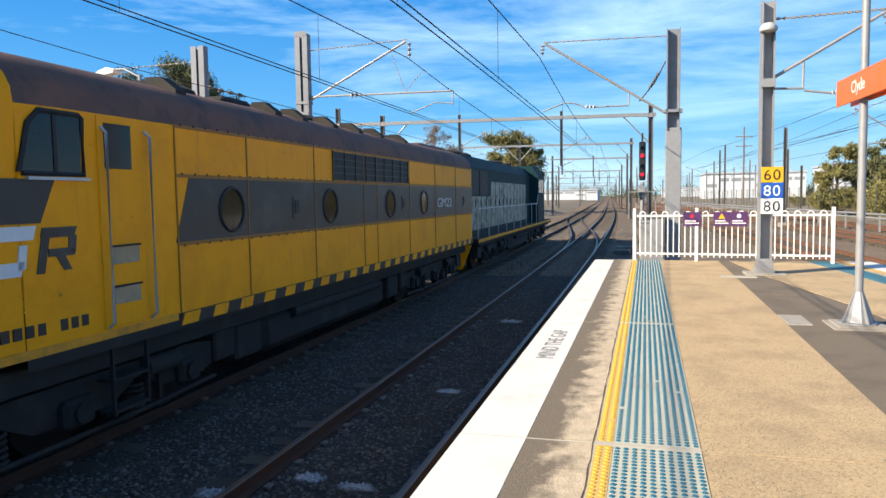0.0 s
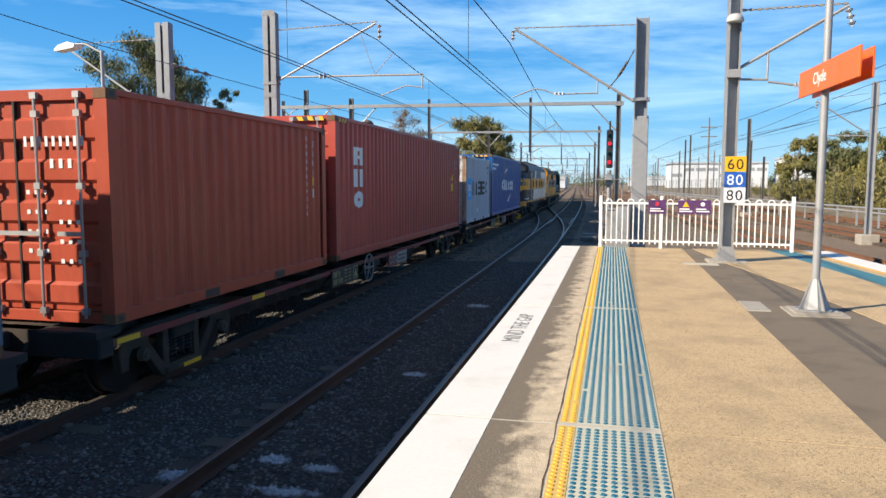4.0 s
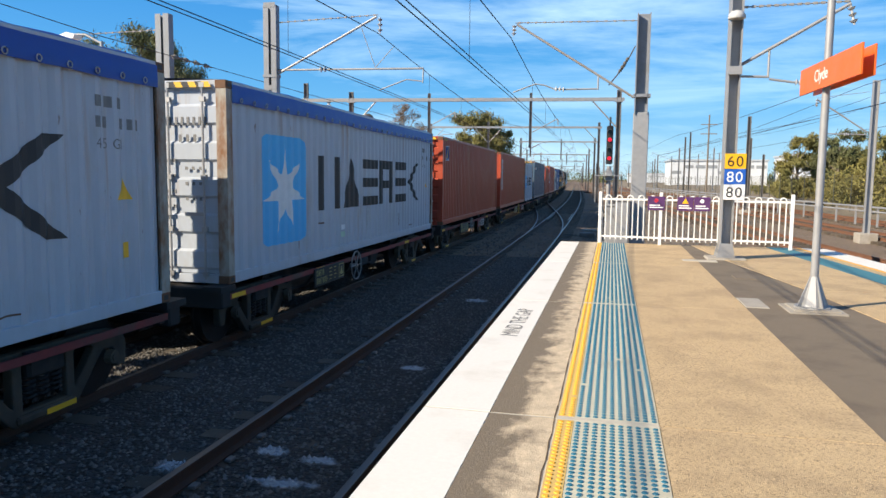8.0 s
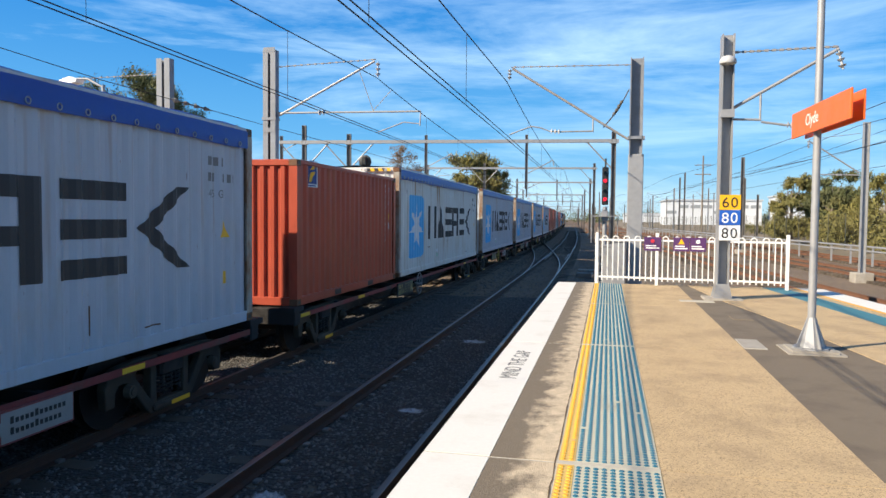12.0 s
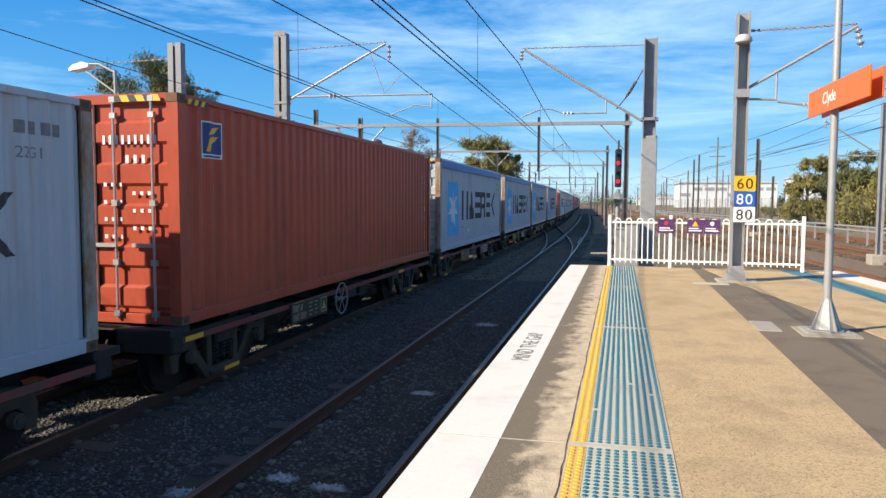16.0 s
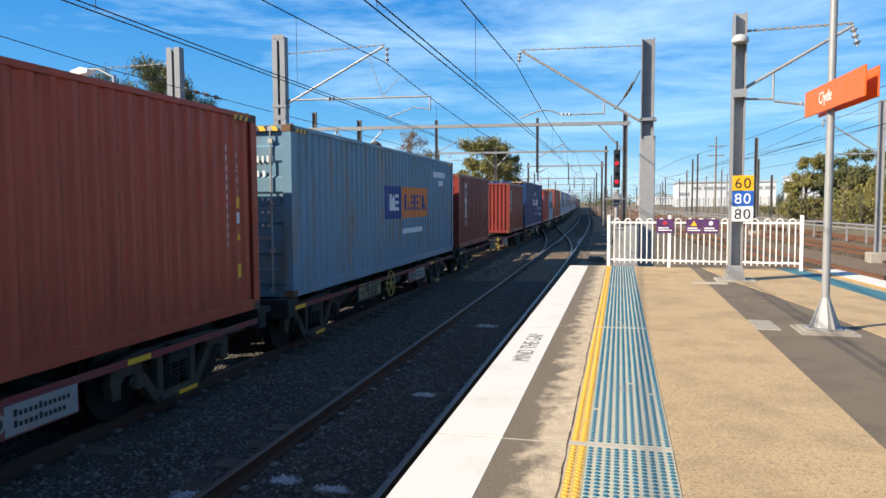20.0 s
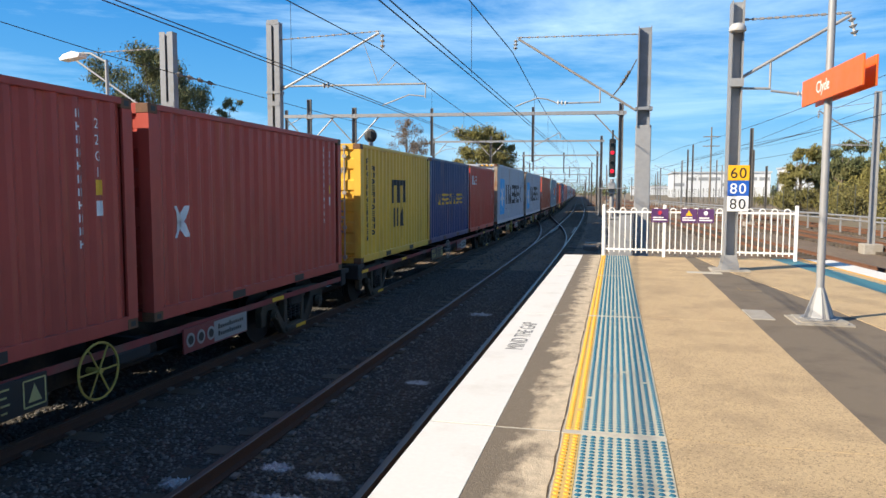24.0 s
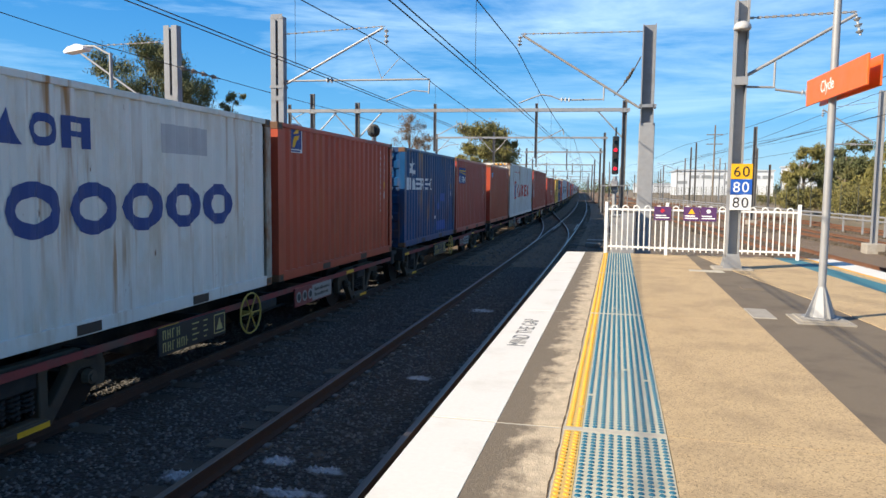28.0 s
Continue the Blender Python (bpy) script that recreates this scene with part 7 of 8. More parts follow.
def handwheel_mesh(yellow):
    def make():
        g = Geo()
        g.ring((0, 0, 0), (1, 0, 0), 0.30, 0.014, 24, 6)
        for i in range(6):
            a = math.pi * i / 3
            g.tube((0, 0, 0), (0, 0.3 * math.cos(a), 0.3 * math.sin(a)), 0.011, seg=5)
        g.tube((-0.14, 0, 0), (0.03, 0, 0), 0.035, seg=8)
        return g.mesh("handwheel", mat("yellow_hand_wheel", (0.42, 0.30, 0.06), 0.7, vary=0.3) if yellow else mat("pale_hand_wheel", (0.27, 0.26, 0.25), 0.7, 0.2, vary=0.2), True)
    return cached(("hw", yellow), make)


def board_meshes(kind):
    def make():
        g = Geo()
        if kind == "black":
            g.box((0, -0.75, -0.17), (0.03, 0.75, 0.17), 0.004)
            g.cur = 1
            for n, z in ((4, 0.02), (6, -0.13)):          # two lines of figures, each as thin strokes
                for i in range(n):
                    y = -0.68 + 0.095 * i
                    g.box((0.031, y, z), (0.034, y + 0.016, z + 0.115))
                    if i % 3 != 2:
                        g.box((0.031, y + 0.046, z), (0.034, y + 0.062, z + 0.115))
                    q = z + (0.05 if i % 2 else 0.10)
                    g.box((0.0311, y + 0.016, q), (0.0341, y + 0.046, q + 0.015))
            for r in range(4):
                for y, w in ((-0.06, 0.15), (0.20, 0.10)):
                    g.box((0.031, y, 0.10 - 0.07 * r), (0.034, y + w * (0.7 if r % 2 else 1.0), 0.118 - 0.07 * r))
            for a, b in (((0.46, -0.12), (0.72, -0.12)), ((0.46, 0.13), (0.72, 0.13))):
                g.box((0.031, a[0], a[1] - 0.008), (0.034, b[0], b[1] + 0.008))
            for y in (0.46, 0.72):
                g.box((0.031, y - 0.008, -0.12), (0.034, y + 0.008, 0.13))
            g.prism([(0.51, -0.08), (0.67, -0.08), (0.59, 0.09)], 'x', 0.031, 0.034)
            return g.mesh("data_board", [M_BLACK, mat("pale_yellow_stencil", (0.42, 0.38, 0.16), 0.7)])
        g.box((0, -0.8, -0.16), (0.03, 0.8, 0.16), 0.004)
        g.cur = 1
        g.box((0.031, -0.10, -0.14), (0.034, 0.78, 0.14))
        for i in range(3):
            g.tube((0.031, -0.66 + 0.24 * i, 0), (0.035, -0.66 + 0.24 * i, 0), 0.095, seg=14)
        g.cur = 0
        for i in (1, 2):
            g.box((0.0305, -0.785 + 0.24 * i, -0.15), (0.0325, -0.775 + 0.24 * i, 0.15))
        g.cur = 2
        for i in range(3):
            g.tube((0.035, -0.66 + 0.24 * i, 0), (0.037, -0.66 + 0.24 * i, 0), 0.06, seg=12)
        for k in (0, 1):
            for i in range(12 - k):
                g.box((0.035, 0.0 + 0.058 * i, 0.025 - 0.10 * k), (0.037, 0.038 + 0.058 * i, (0.09 if i in (0, 5) else 0.07) - 0.10 * k))
        return g.mesh("owner_board", [mat("dull_red_board", (0.22, 0.045, 0.04), 0.6, vary=0.15), mat("pale_board_panel", (0.30, 0.29, 0.27), 0.6, vary=0.15), M_BLACK])
    return cached(("board", kind), make)


def wagon(y_front, L, style=0):
    """A skeletal container wagon; y_front: its front end at the start."""
    t = thing("container_wagon", ("skeletal container wagon with a dusty red side sill", "skeletal container wagon with a grimy black frame")[style % 2], "wagon", "container wagons")
    sill, centre, cross, head, coup, tank = wagon_meshes(L)
    h = L / 2
    for m in (None, pose(0, 0, 0, 0, 0, 180)):
        share("side_sill", sill, t, m)
    share("centre_sill", centre, t)
    n = max(4, int(L / 1.9))
    for i in range(n + 1):
        share("cross_bearer", cross, t, pose(0, -h + 0.3 + (L - 0.6) * i / n, 0))
    for s in (-1, 1):
        share("headstock", head, t, pose(0, s * (h - 0.12), 0))
        share("coupler", coup, t, pose(0, s * h, 0, 0, 0, 0 if s < 0 else 180))
    share("brake_gear", tank, t, pose(0, 0.8, 0))
    # boxes added on the far side to break up the sunlit strip below
    beam = cached("beam", lambda: Geo().box((-1.02, -0.75, 0.20), (-0.72, 0.75, 0.62), 0.04).mesh("brake_beam", M_FRAME_DARK))
    for y in (-2.0, 0.4, 2.1) if L < 14 else (-4.6, -2.4, 0.2, 2.6, 4.4):
        share("brake_beam", beam, t, pose(0, y, 0))
    share("brake_gear", tank, t, pose(0, -1.9, 0, 0, 0, 180))
    back = 0.33 if L < 14 else 0.0
    add_bogie(t, h - 1.75 - back)
    add_bogie(t, -h + 1.75 - back)
    share("handwheel", handwheel_mesh(style % 4 == 0), t, pose(1.26, -0.87, 0.60))
    share("data_board", board_meshes("black"), t, pose(1.21, -2.3, 0.60))
    if style % 2 == 0:
        share("owner_board", board_meshes("red"), t, pose(1.21, 1.5, 0.58))
    share("relay_box", cached("relay", lambda: Geo().box((0.98, -0.32, 0.56), (1.215, 0.32, 0.70), 0.02).mesh("relay_box", M_FRAME_DARK)), t, pose(0, -0.25, 0))
    for y in (-3.4, 0.5):
        share("brake_pipe", cached("pipe", lambda: Geo().line([(0.9, -1.2, 0.66), (0.98, -0.6, 0.48), (0.98, 0.5, 0.46), (0.9, 1.2, 0.62)], 0.022, 6).mesh("brake_pipe", M_FRAME_DARK, True)), t, pose(0, y, 0))
    g = cached("reflector", lambda: Geo().box((1.201, -0.2, 0.712), (1.206, 0.2, 0.775)).mesh("reflector", M_MARK_Y))
    for y in (-h + 3.6, h - 3.0, -h + 0.5):
        share("reflector", g, t, pose(0, y, 0))
    MOVERS.append((t, y_front - h, RAIL_Z))
    return t


S20 = dict(L=6.058, H=2.591)
FREIGHT = [
    # front end at the start, marks, paint, label, extra
    (-17.7, "swoosh", "blue", "blue corrugated container with white lettering", {}),
    (-30.35, "star20", "grey", "short pale grey container with a light blue square", S20),
    (-37.7, "stack3", "maroon", "dark red corrugated container with faded white lettering", {}),
    (-50.4, "plain", "brown", "short red-brown corrugated container", S20),
    (-57.95, "orange_tag", "slate", "slate blue corrugated container with a small orange tag", {}),
    (-71.40, "star20", "grey", "short pale grey container with a light blue square", S20),
    (-77.85, "stackword", "brown", "red-brown corrugated container with white downward lettering", {}),
    (-91.4, "flag", "brown", "red-brown container with a small dark blue panel", {}),
    (-105.0, "star40", "grey", "long pale grey open-top container under a blue tarpaulin", dict(tarp=True)),
    (-118.6, "star40", "grey", "long pale grey open-top container under a blue tarpaulin", dict(tarp=True)),
    (-132.2, "star40", "grey", "long pale grey open-top container under a blue tarpaulin", dict(tarp=True)),
    (-145.85, "star40", "grey", "long pale grey open-top container under a blue tarpaulin", dict(tarp=True)),
    (-159.4, "star40", "white", "long rust-streaked white open-top container under a blue tarpaulin", dict(tarp=True)),
    (-171.9, "flag", "brown", "short rust-red container with a small dark blue panel", dict(doors=False, **S20)),
    (-179.6, "star40", "grey", "long pale grey open-top container under a blue tarpaulin", dict(tarp=True)),
    (-193.1, "star40", "grey", "long pale grey open-top container under a blue tarpaulin", dict(tarp=True)),
    (-205.9, "star40", "grey", "long pale grey open-top container under a blue tarpaulin", dict(tarp=True)),
    (-219.35, "star40", "grey", "long pale grey open-top container under a blue tarpaulin", dict(tarp=True)),
    (-232.75, "flag", "brown", "red-brown container with a small dark blue panel", {}),
    (-246.4, "star20", "grey", "short pale grey container with a light blue square", S20),
    (-252.7, "three", "red", "short bright red container with three white marks", dict(doors=False, **S20)),
    (-259.8, "eco", "navy", "navy blue container with white words about its bamboo floor", {}),
    (-273.1, "stack3s", "rust", "short rust-red container with faded white lettering", dict(doors=False, **S20)),
    (-285.75, "stack6s", "rust", "short rust-red container with white downward lettering", S20),
    (-292.8, "twopanel", "steelblue", "weathered steel-blue container with a blue and orange panel", {}),
    (-306.15, "stackword", "brown", "red-brown corrugated container with white downward lettering", {}),
    (-319.65, "star40", "grey", "long pale grey container with a light blue square", {}),
    (-332.8, "star40", "grey", "long pale grey container with a light blue square", {}),
    (-345.95, "three", "red", "short bright red container with three white marks", S20),
    (-352.3, "yellowrow", "navy", "short navy container with yellow lettering", dict(doors=False, **S20)),
    (-358.45, "columns", "yellow", "short mustard yellow container with black lettering", S20),
    (-365.65, "crossmark", "maroon", "short dark red container with a white cross mark", S20),
    (-372.0, "plain", "maroon", "short dark red corrugated container", S20),
    (-379.5, "stackword", "maroon", "dark red corrugated container with white downward lettering", {}),
    (-392.4, "redrow", "white", "long white container with red lettering and rust stains", {}),
    (-404.95, "badge", "brown", "short red-brown container with a small light blue badge", S20),
    (-412.15, "striped", "maroon", "short dark red container with a blue striped panel", S20),
    (-418.5, "figurehead", "oldblue", "short blue container with rust streaks and fresh paint patches", S20),
    (-425.65, "flag", "brown", "short red-brown container with a small dark blue panel", S20),
    (-431.95, "rings", "white", "short white container with dark blue lettering and rust marks", S20),
    (-439.5, "plain", "brown", "red-brown corrugated container at the tail", {}),
]
for yf, kind, key, label, extra in FREIGHT:
    container(yf, kind, key, label, **extra)
WAGONS = [(-17.75, 18.9), (-37.55, 19.2), (-57.8, 12.6), (-71.25, 19.0), (-91.2, 12.6), (-104.8, 12.6), (-118.4, 12.6), (-132.0, 12.6), (-145.65, 12.6), (-159.2, 18.9),
          (-179.4, 12.6), (-192.9, 12.6), (-205.7, 12.6), (-219.15, 12.6), (-232.55, 12.6), (-246.2, 12.7), (-259.6, 12.6), (-272.9, 19.1), (-292.6, 12.6),
          (-305.95, 12.6), (-319.45, 12.6), (-332.6, 12.6), (-345.75, 19.0), (-365.45, 12.8), (-379.3, 12.6), (-392.2, 19.0), (-411.95, 12.8), (-425.45, 12.8), (-439.3, 12.6)]
for i, (yf, L) in enumerate(WAGONS):
    wagon(yf, L, 1 if i in (2, 5, 9, 14) else (0, 2, 4)[i % 3])


# --- locomotives ---
M_LY = mat("loco_yellow_paint", (1.0, 0.395, 0.003), 0.5, vary=0.10, scale=3, stain=(0.78, 0.30, 0.008), stain_amt=0.3, stain_scale=1.2, runs=0.45, spec=0.2)
M_LYD = mat("grimy_gold_paint", (0.80, 0.33, 0.008), 0.55, vary=0.25, scale=4, stain=(0.20, 0.12, 0.03), stain_amt=0.4)
M_LG = mat("loco_charcoal_paint", (0.045, 0.043, 0.042), 0.4, vary=0.25, scale=3, stain=(0.10, 0.095, 0.09), stain_amt=0.2, spec=0.35)
M_LS = mat("loco_silver_grey_paint", (0.66, 0.64, 0.61), 0.3, vary=0.08, scale=3, stain=(0.33, 0.33, 0.33), stain_amt=0.2)
M_LB = mat("loco_dark_blue_paint", (0.012, 0.014, 0.022), 0.5, vary=0.25, scale=3, stain=(0.03, 0.028, 0.03), stain_amt=0.2, spec=0.2)
M_LROOF = mat("loco_sooty_brown_roof", (0.17, 0.085, 0.062), 0.75, vary=0.35, scale=2.5, stain=(0.04, 0.04, 0.04), stain_amt=0.4)
M_LROOFG = mat("loco_grey_blue_roof", (0.13, 0.13, 0.15), 0.6, vary=0.25, scale=2.5, stain=(0.05, 0.05, 0.055), stain_amt=0.4)
M_LGREEN = mat("loco_dark_teal_paint", (0.012, 0.045, 0.052), 0.65, vary=0.25, scale=3, stain=(0.03, 0.04, 0.04), stain_amt=0.25, spec=0.15)
M_LSAND = mat("faded_pale_hood_doors", (0.44, 0.45, 0.36), 0.5, vary=0.5, scale=4, stain=(0.02, 0.05, 0.055), stain_amt=0.55, stain_scale=3.5, spec=0.2)
M_BATTEN_G = mat("grey_batten_paint", (0.46, 0.42, 0.38), 0.5, vary=0.2, scale=8)
M_BATTEN_Y = mat("grimy_yellow_batten", (0.34, 0.15, 0.015), 0.55, vary=0.3, scale=8)
M_GRILLE = mat("black_radiator_grille", (0.012, 0.012, 0.014), 0.6, vary=0.2)
M_HANDRAIL = mat("pale_handrail", (0.50, 0.52, 0.54), 0.4, 0.3, vary=0.1)
M_LAMPGLASS = mat("lamp_glass", (0.30, 0.22, 0.13), 0.12, vary=0.05)

WID = 1.46


def body_ring(y, w, sh, top, bot, flat=0.0):
    """Half outline points from the sill up and over the roof: (x, z), symmetric, at y."""
    pts = [(w, bot), (w, bot + 0.18), (w, 2.05), (w, 2.82), (w, sh - 0.08), (w, sh)]
    for k in range(1, 7):
        a = math.pi / 2 * k / 6
        pts.append((w * (math.cos(a) ** 0.72 if k < 6 else 0), sh + (top - sh) * math.sin(a) ** 0.9))
    left = [(-x, z) for x, z in pts[-2::-1]]
    return [(x, y, z) for x, z in pts + left]


def streamliner(name, label, y_front, scheme):
    """A round-nosed cab unit whose cab trails; its flat end leads."""
    t = thing(name, label, "locomotive", "locomotives")
    h, tail = 9.48, 10.15
    main, band, roof, noseband = scheme
    rings = [body_ring(h, WID, 3.36, 3.94, 1.09), body_ring(h - 0.1, WID + 0.01, 3.38, 3.97, 1.09)]
    rings += [body_ring(y, WID + 0.01, 3.38, 3.98, 1.09) for y in (6.6, 3.3, 0.0, -3.2, -5.6, -6.6)]
    rings.append(body_ring(-7.0, WID + 0.01, 3.37, 3.97, 1.09))
    nr = len(rings)
    n = len(rings[0])
    v = [p for r in rings for p in r]
    cols = {}
    for j in range(nr - 1):
        for i in range(n):
            if i == n - 1:
                continue
            k = i if i < n // 2 else n - 2 - i
            zone = "sill" if k == 0 else "low" if k == 1 else "band" if k == 2 else "high" if k in (3, 4) else "roof"
            cols.setdefault(zone, []).append((j * n + i, j * n + i + 1, (j + 1) * n + i + 1, (j + 1) * n + i))
    cols["low"].append(tuple(range(n)))
    M = {"sill": M_FRAME_DARK, "low": main, "band": band, "high": main, "roof": roof}
    for zone, faces in cols.items():
        used = sorted({i for f in faces for i in f})
        idx = {u: k for k, u in enumerate(used)}
        g = Geo()
        g.add([v[u] for u in used], [tuple(idx[i] for i in f) for f in faces])
        g.ob({"sill": "sill_panel", "low": "lower_panel", "band": "painted_band", "high": "upper_panel", "roof": "roof"}[zone], M[zone], t, zone == "roof")
    # bulldog nose: level slices, rounded in plan and towards the top
    def plan(w, tip, z, n=24):
        pts = [(w, -7.0, z), (w, -7.5, z), (w, min(-7.9, -8.0), z)]
        back = min(7.9, -tip - 0.05)
        for k in range(1, n + 1):
            a = math.pi / 2 * k / n
            pts.append((w * math.cos(a) ** 0.84 if k < n else 0.0, -back - (-tip - back) * math.sin(a) ** 0.84, z))
        pts[2] = (w, -back, z)
        return pts + [(-px, py, pz) for px, py, pz in pts[-2::-1]]
    slices = [plan(w, tip, z) for z, tip, w in ((1.28, -10.10, 1.46), (1.40, -10.12, 1.46), (1.50, -10.14, 1.46), (1.60, -10.14, 1.46), (1.70, -10.15, 1.46), (1.80, -10.15, 1.46), (1.88, -10.15, 1.46), (1.96, -10.14, 1.46), (2.05, -10.13, 1.46), (2.45, -10.04, 1.46), (2.77, -9.86, 1.455), (2.92, -9.66, 1.44), (3.05, -9.38, 1.39), (3.16, -8.98, 1.25), (3.25, -8.55, 1.0), (3.31, -8.2, 0.7), (3.345, -7.95, 0.35))]
    n = len(slices[0])
    v = [p for r in slices for p in r]
    zones = {}
    for j in range(len(slices) - 1):
        for i in range(n - 1):
            front = abs(i + 0.5 - (n - 1) / 2) < (7.0, 7.0, 7.2, 7.6, 8.2, 9.2, 11.0, 14.5)[min(j, 7)]
            zone = ("band" if front else "low") if j < 8 else "band" if j < 10 else "high"
            zones.setdefault(zone, []).append((j * n + i, j * n + i + 1, (j + 1) * n + i + 1, (j + 1) * n + i))
    zones["high"].append(tuple((len(slices) - 1) * n + i for i in range(n)))
    for zone, faces in zones.items():
        used = sorted({i for f in faces for i in f})
        idx = {u: k for k, u in enumerate(used)}
        g = Geo()
        g.add([v[u] for u in used], [tuple(idx[i] for i in f) for f in faces])
        g.ob({"low": "nose_skirt", "band": "nose_band", "high": "nose_top"}[zone], noseband[zone], t, True)
    # ribbed bumper band and the pilot under the nose
    for k in range(4):
        g = Geo()
        w, tip = 1.47 - 0.02 * k, -10.16 + 0.03 * k
        lo = [q[:2] for q in plan(w, tip, 0.0)[4:-4]]
        g.prism(lo, 'z', 1.205 - 0.08 * k, 1.275 - 0.08 * k)
        g.ob("bumper_rib", M_LYD, t, label="ribbed gold bumper band" if k == 0 else "")
    rows = [[(px * q, py * m, z) for px, py, _ in plan(1.24, -9.95, 0.0)] for z, q, m in ((0.95, 0.97, 1.0), (0.50, 0.92, 0.985), (0.12, 0.84, 0.965))]
    k = len(rows[0])
    # yellow at both sides; the black middle stands in for shadow under the nose
    for i0, i1, m in ((5, 15, M_LYD), (14, k - 15, M_FRAME_DARK), (k - 16, k - 6, M_LYD)):
        g = Geo()
        w = i1 - i0 + 1
        g.add([q for r in rows for q in r[i0:i1 + 1]], [(a * w + b, a * w + b + 1, (a + 1) * w + b + 1, (a + 1) * w + b) for a in range(2) for b in range(w - 1)])
        g.ob("pilot", m, t, True, label="grimy yellow pilot plate" if m is M_LYD else "pilot centre blackened as shadow")

    # cab roof, brow and windscreens
    def roof_at(px):
        c = min(1.0, abs(px) / 1.47) ** (1 / 0.72)
        return 3.37 + 0.60 * max(0.0, 1 - c * c) ** 0.45

    def brow(px):
        q = (px / 1.4) ** 2
        return Vector((px, -7.36 + 0.16 * q, min(roof_at(px) - 0.02, 3.80 - 0.30 * q)))

    def base(px):
        q = (px / 1.4) ** 2
        return Vector((px, -7.68 + 0.22 * q, 3.36 - 0.26 * q))
    xs = [1.47 * math.cos(math.pi * k / 16) ** 0.72 if k < 8 else 0.0 for k in range(9)]
    xs = xs + [-q for q in xs[-2::-1]]
    arcs = [[Vector((q, -7.0, roof_at(q))) for q in xs], [Vector((q * 0.99, -7.22 + 0.10 * (q / 1.4) ** 2, roof_at(q) - 0.05)) for q in xs], [brow(q * 0.985) for q in xs], [base(q * 0.98) for q in xs]]
    for r, (y, z) in zip(arcs, ((-7.0, 2.76), (-7.14, 2.76), (-7.24, 2.76), (-7.50, 2.76))):
        r.insert(0, Vector((1.462, y, z)))
        r.append(Vector((-1.462, y, z)))
    k = len(arcs[0])
    g = Geo()
    g.add([q for r in arcs for q in r], [(a * k + b, a * k + b + 1, (a + 1) * k + b + 1, (a + 1) * k + b) for a in range(3) for b in range(k - 1)])
    g.ob("cab_shell", noseband["high"], t, True)
    for s in (-1, 1):
        shape = [(0.10, 0.10), (0.10, 0.92), (0.62, 0.97), (1.08, 0.93), (1.27, 0.72), (1.25, 0.36), (1.05, 0.10), (0.55, 0.05)]
        for _ in range(2):          # round the corners
            shape = [q for a, b in zip(shape, shape[1:] + shape[:1]) for q in ((a[0] * 0.75 + b[0] * 0.25, a[1] * 0.75 + b[1] * 0.25), (a[0] * 0.25 + b[0] * 0.75, a[1] * 0.25 + b[1] * 0.75))]
        out = Vector((0.10 * s, -0.024, 0.016)) * Vector((0.1, 1, 1)).length / 1.42
        out = Vector((0.004 * s, -0.026, 0.018))
        pts = [base(q * s).lerp(brow(q * s), w) + out for q, w in shape]
        g = Geo()
        mid = sum(pts, Vector()) / len(pts)
        g.add(pts + [mid], [(a, (a + 1) % len(pts), len(pts)) for a in range(len(pts))])
        g.ob("windscreen", mat("windscreen_glass", (0.03, 0.035, 0.036), 0.06, vary=0.1, spec=1.0), t, True)
        Geo().line(pts + pts[:2], 0.028, 6).ob("windscreen_rim", M_RUBBER, t, True)
        Geo().line([base(0.75 * s).lerp(brow(0.75 * s), q) + out * 1.8 for q in (1.02, 0.25)], 0.010, 5).ob("wiper", M_FRAME_DARK, t)
    x = WID + 0.012
    for s in (-1, 1):
        f = pose(0, 0, 0) if s > 0 else Matrix.Diagonal((-1, 1, 1, 1))
        g = Geo()
        g.m = f
        g.prism([(-6.96, 2.80), (-6.30, 2.80), (-6.30, 3.31), (-6.76, 3.31), (-6.86, 3.2)], 'x', x - 0.004, x + 0.012)
        g.ob("cab_window", M_GLASS, t)
        g = Geo()
        g.m = f
        g.line([(x + 0.008, p, q) for p, q in ((-6.96, 2.79), (-6.27, 2.79), (-6.27, 3.31), (-6.31, 3.335), (-6.76, 3.335), (-6.88, 3.22), (-6.99, 2.80), (-6.9, 2.79))], 0.026, 6)
        g.box((x, -6.62, 2.80), (x + 0.02, -6.58, 3.32))
        g.ob("window_frame", M_GRILLE, t)
        Geo().box((s * x, -6.92, 2.735), (s * (x + 0.04), -6.22, 2.762)).ob("window_sill", M_HANDRAIL, t)
        # cab door, recessed, with handrails and steps
        g = Geo()
        g.m = f
        g.box((x - 0.005, -6.08, 1.30), (x + 0.010, -5.46, 3.36), 0.004)
        g.ob("cab_door", M_LB if main is M_LS else main, t)
        g = Geo()
        g.m = f
        g.box((x + 0.010, -6.0, 2.86), (x + 0.016, -5.62, 3.30), 0.003)
        g.ob("door_window", M_GLASS, t)
        for y in (-6.03, -5.40):
            g = Geo()
            g.m = f
            g.line([(x, y, 1.3), (x + 0.07, y, 1.36), (x + 0.07, y, 3.2), (x, y, 3.26)], 0.017, 6)
            g.ob("handrail", M_HANDRAIL, t, True)
        g = Geo()
        g.m = f
        for z in (0.42, 0.74):
            g.box((x - 0.22, -5.98, z), (x - 0.02, -5.44, z + 0.03))
        for y in (-5.98, -5.47):
            g.box((x - 0.06, y, 0.4), (x - 0.02, y + 0.03, 1.1))
        g.ob("step", M_FRAME_DARK, t)
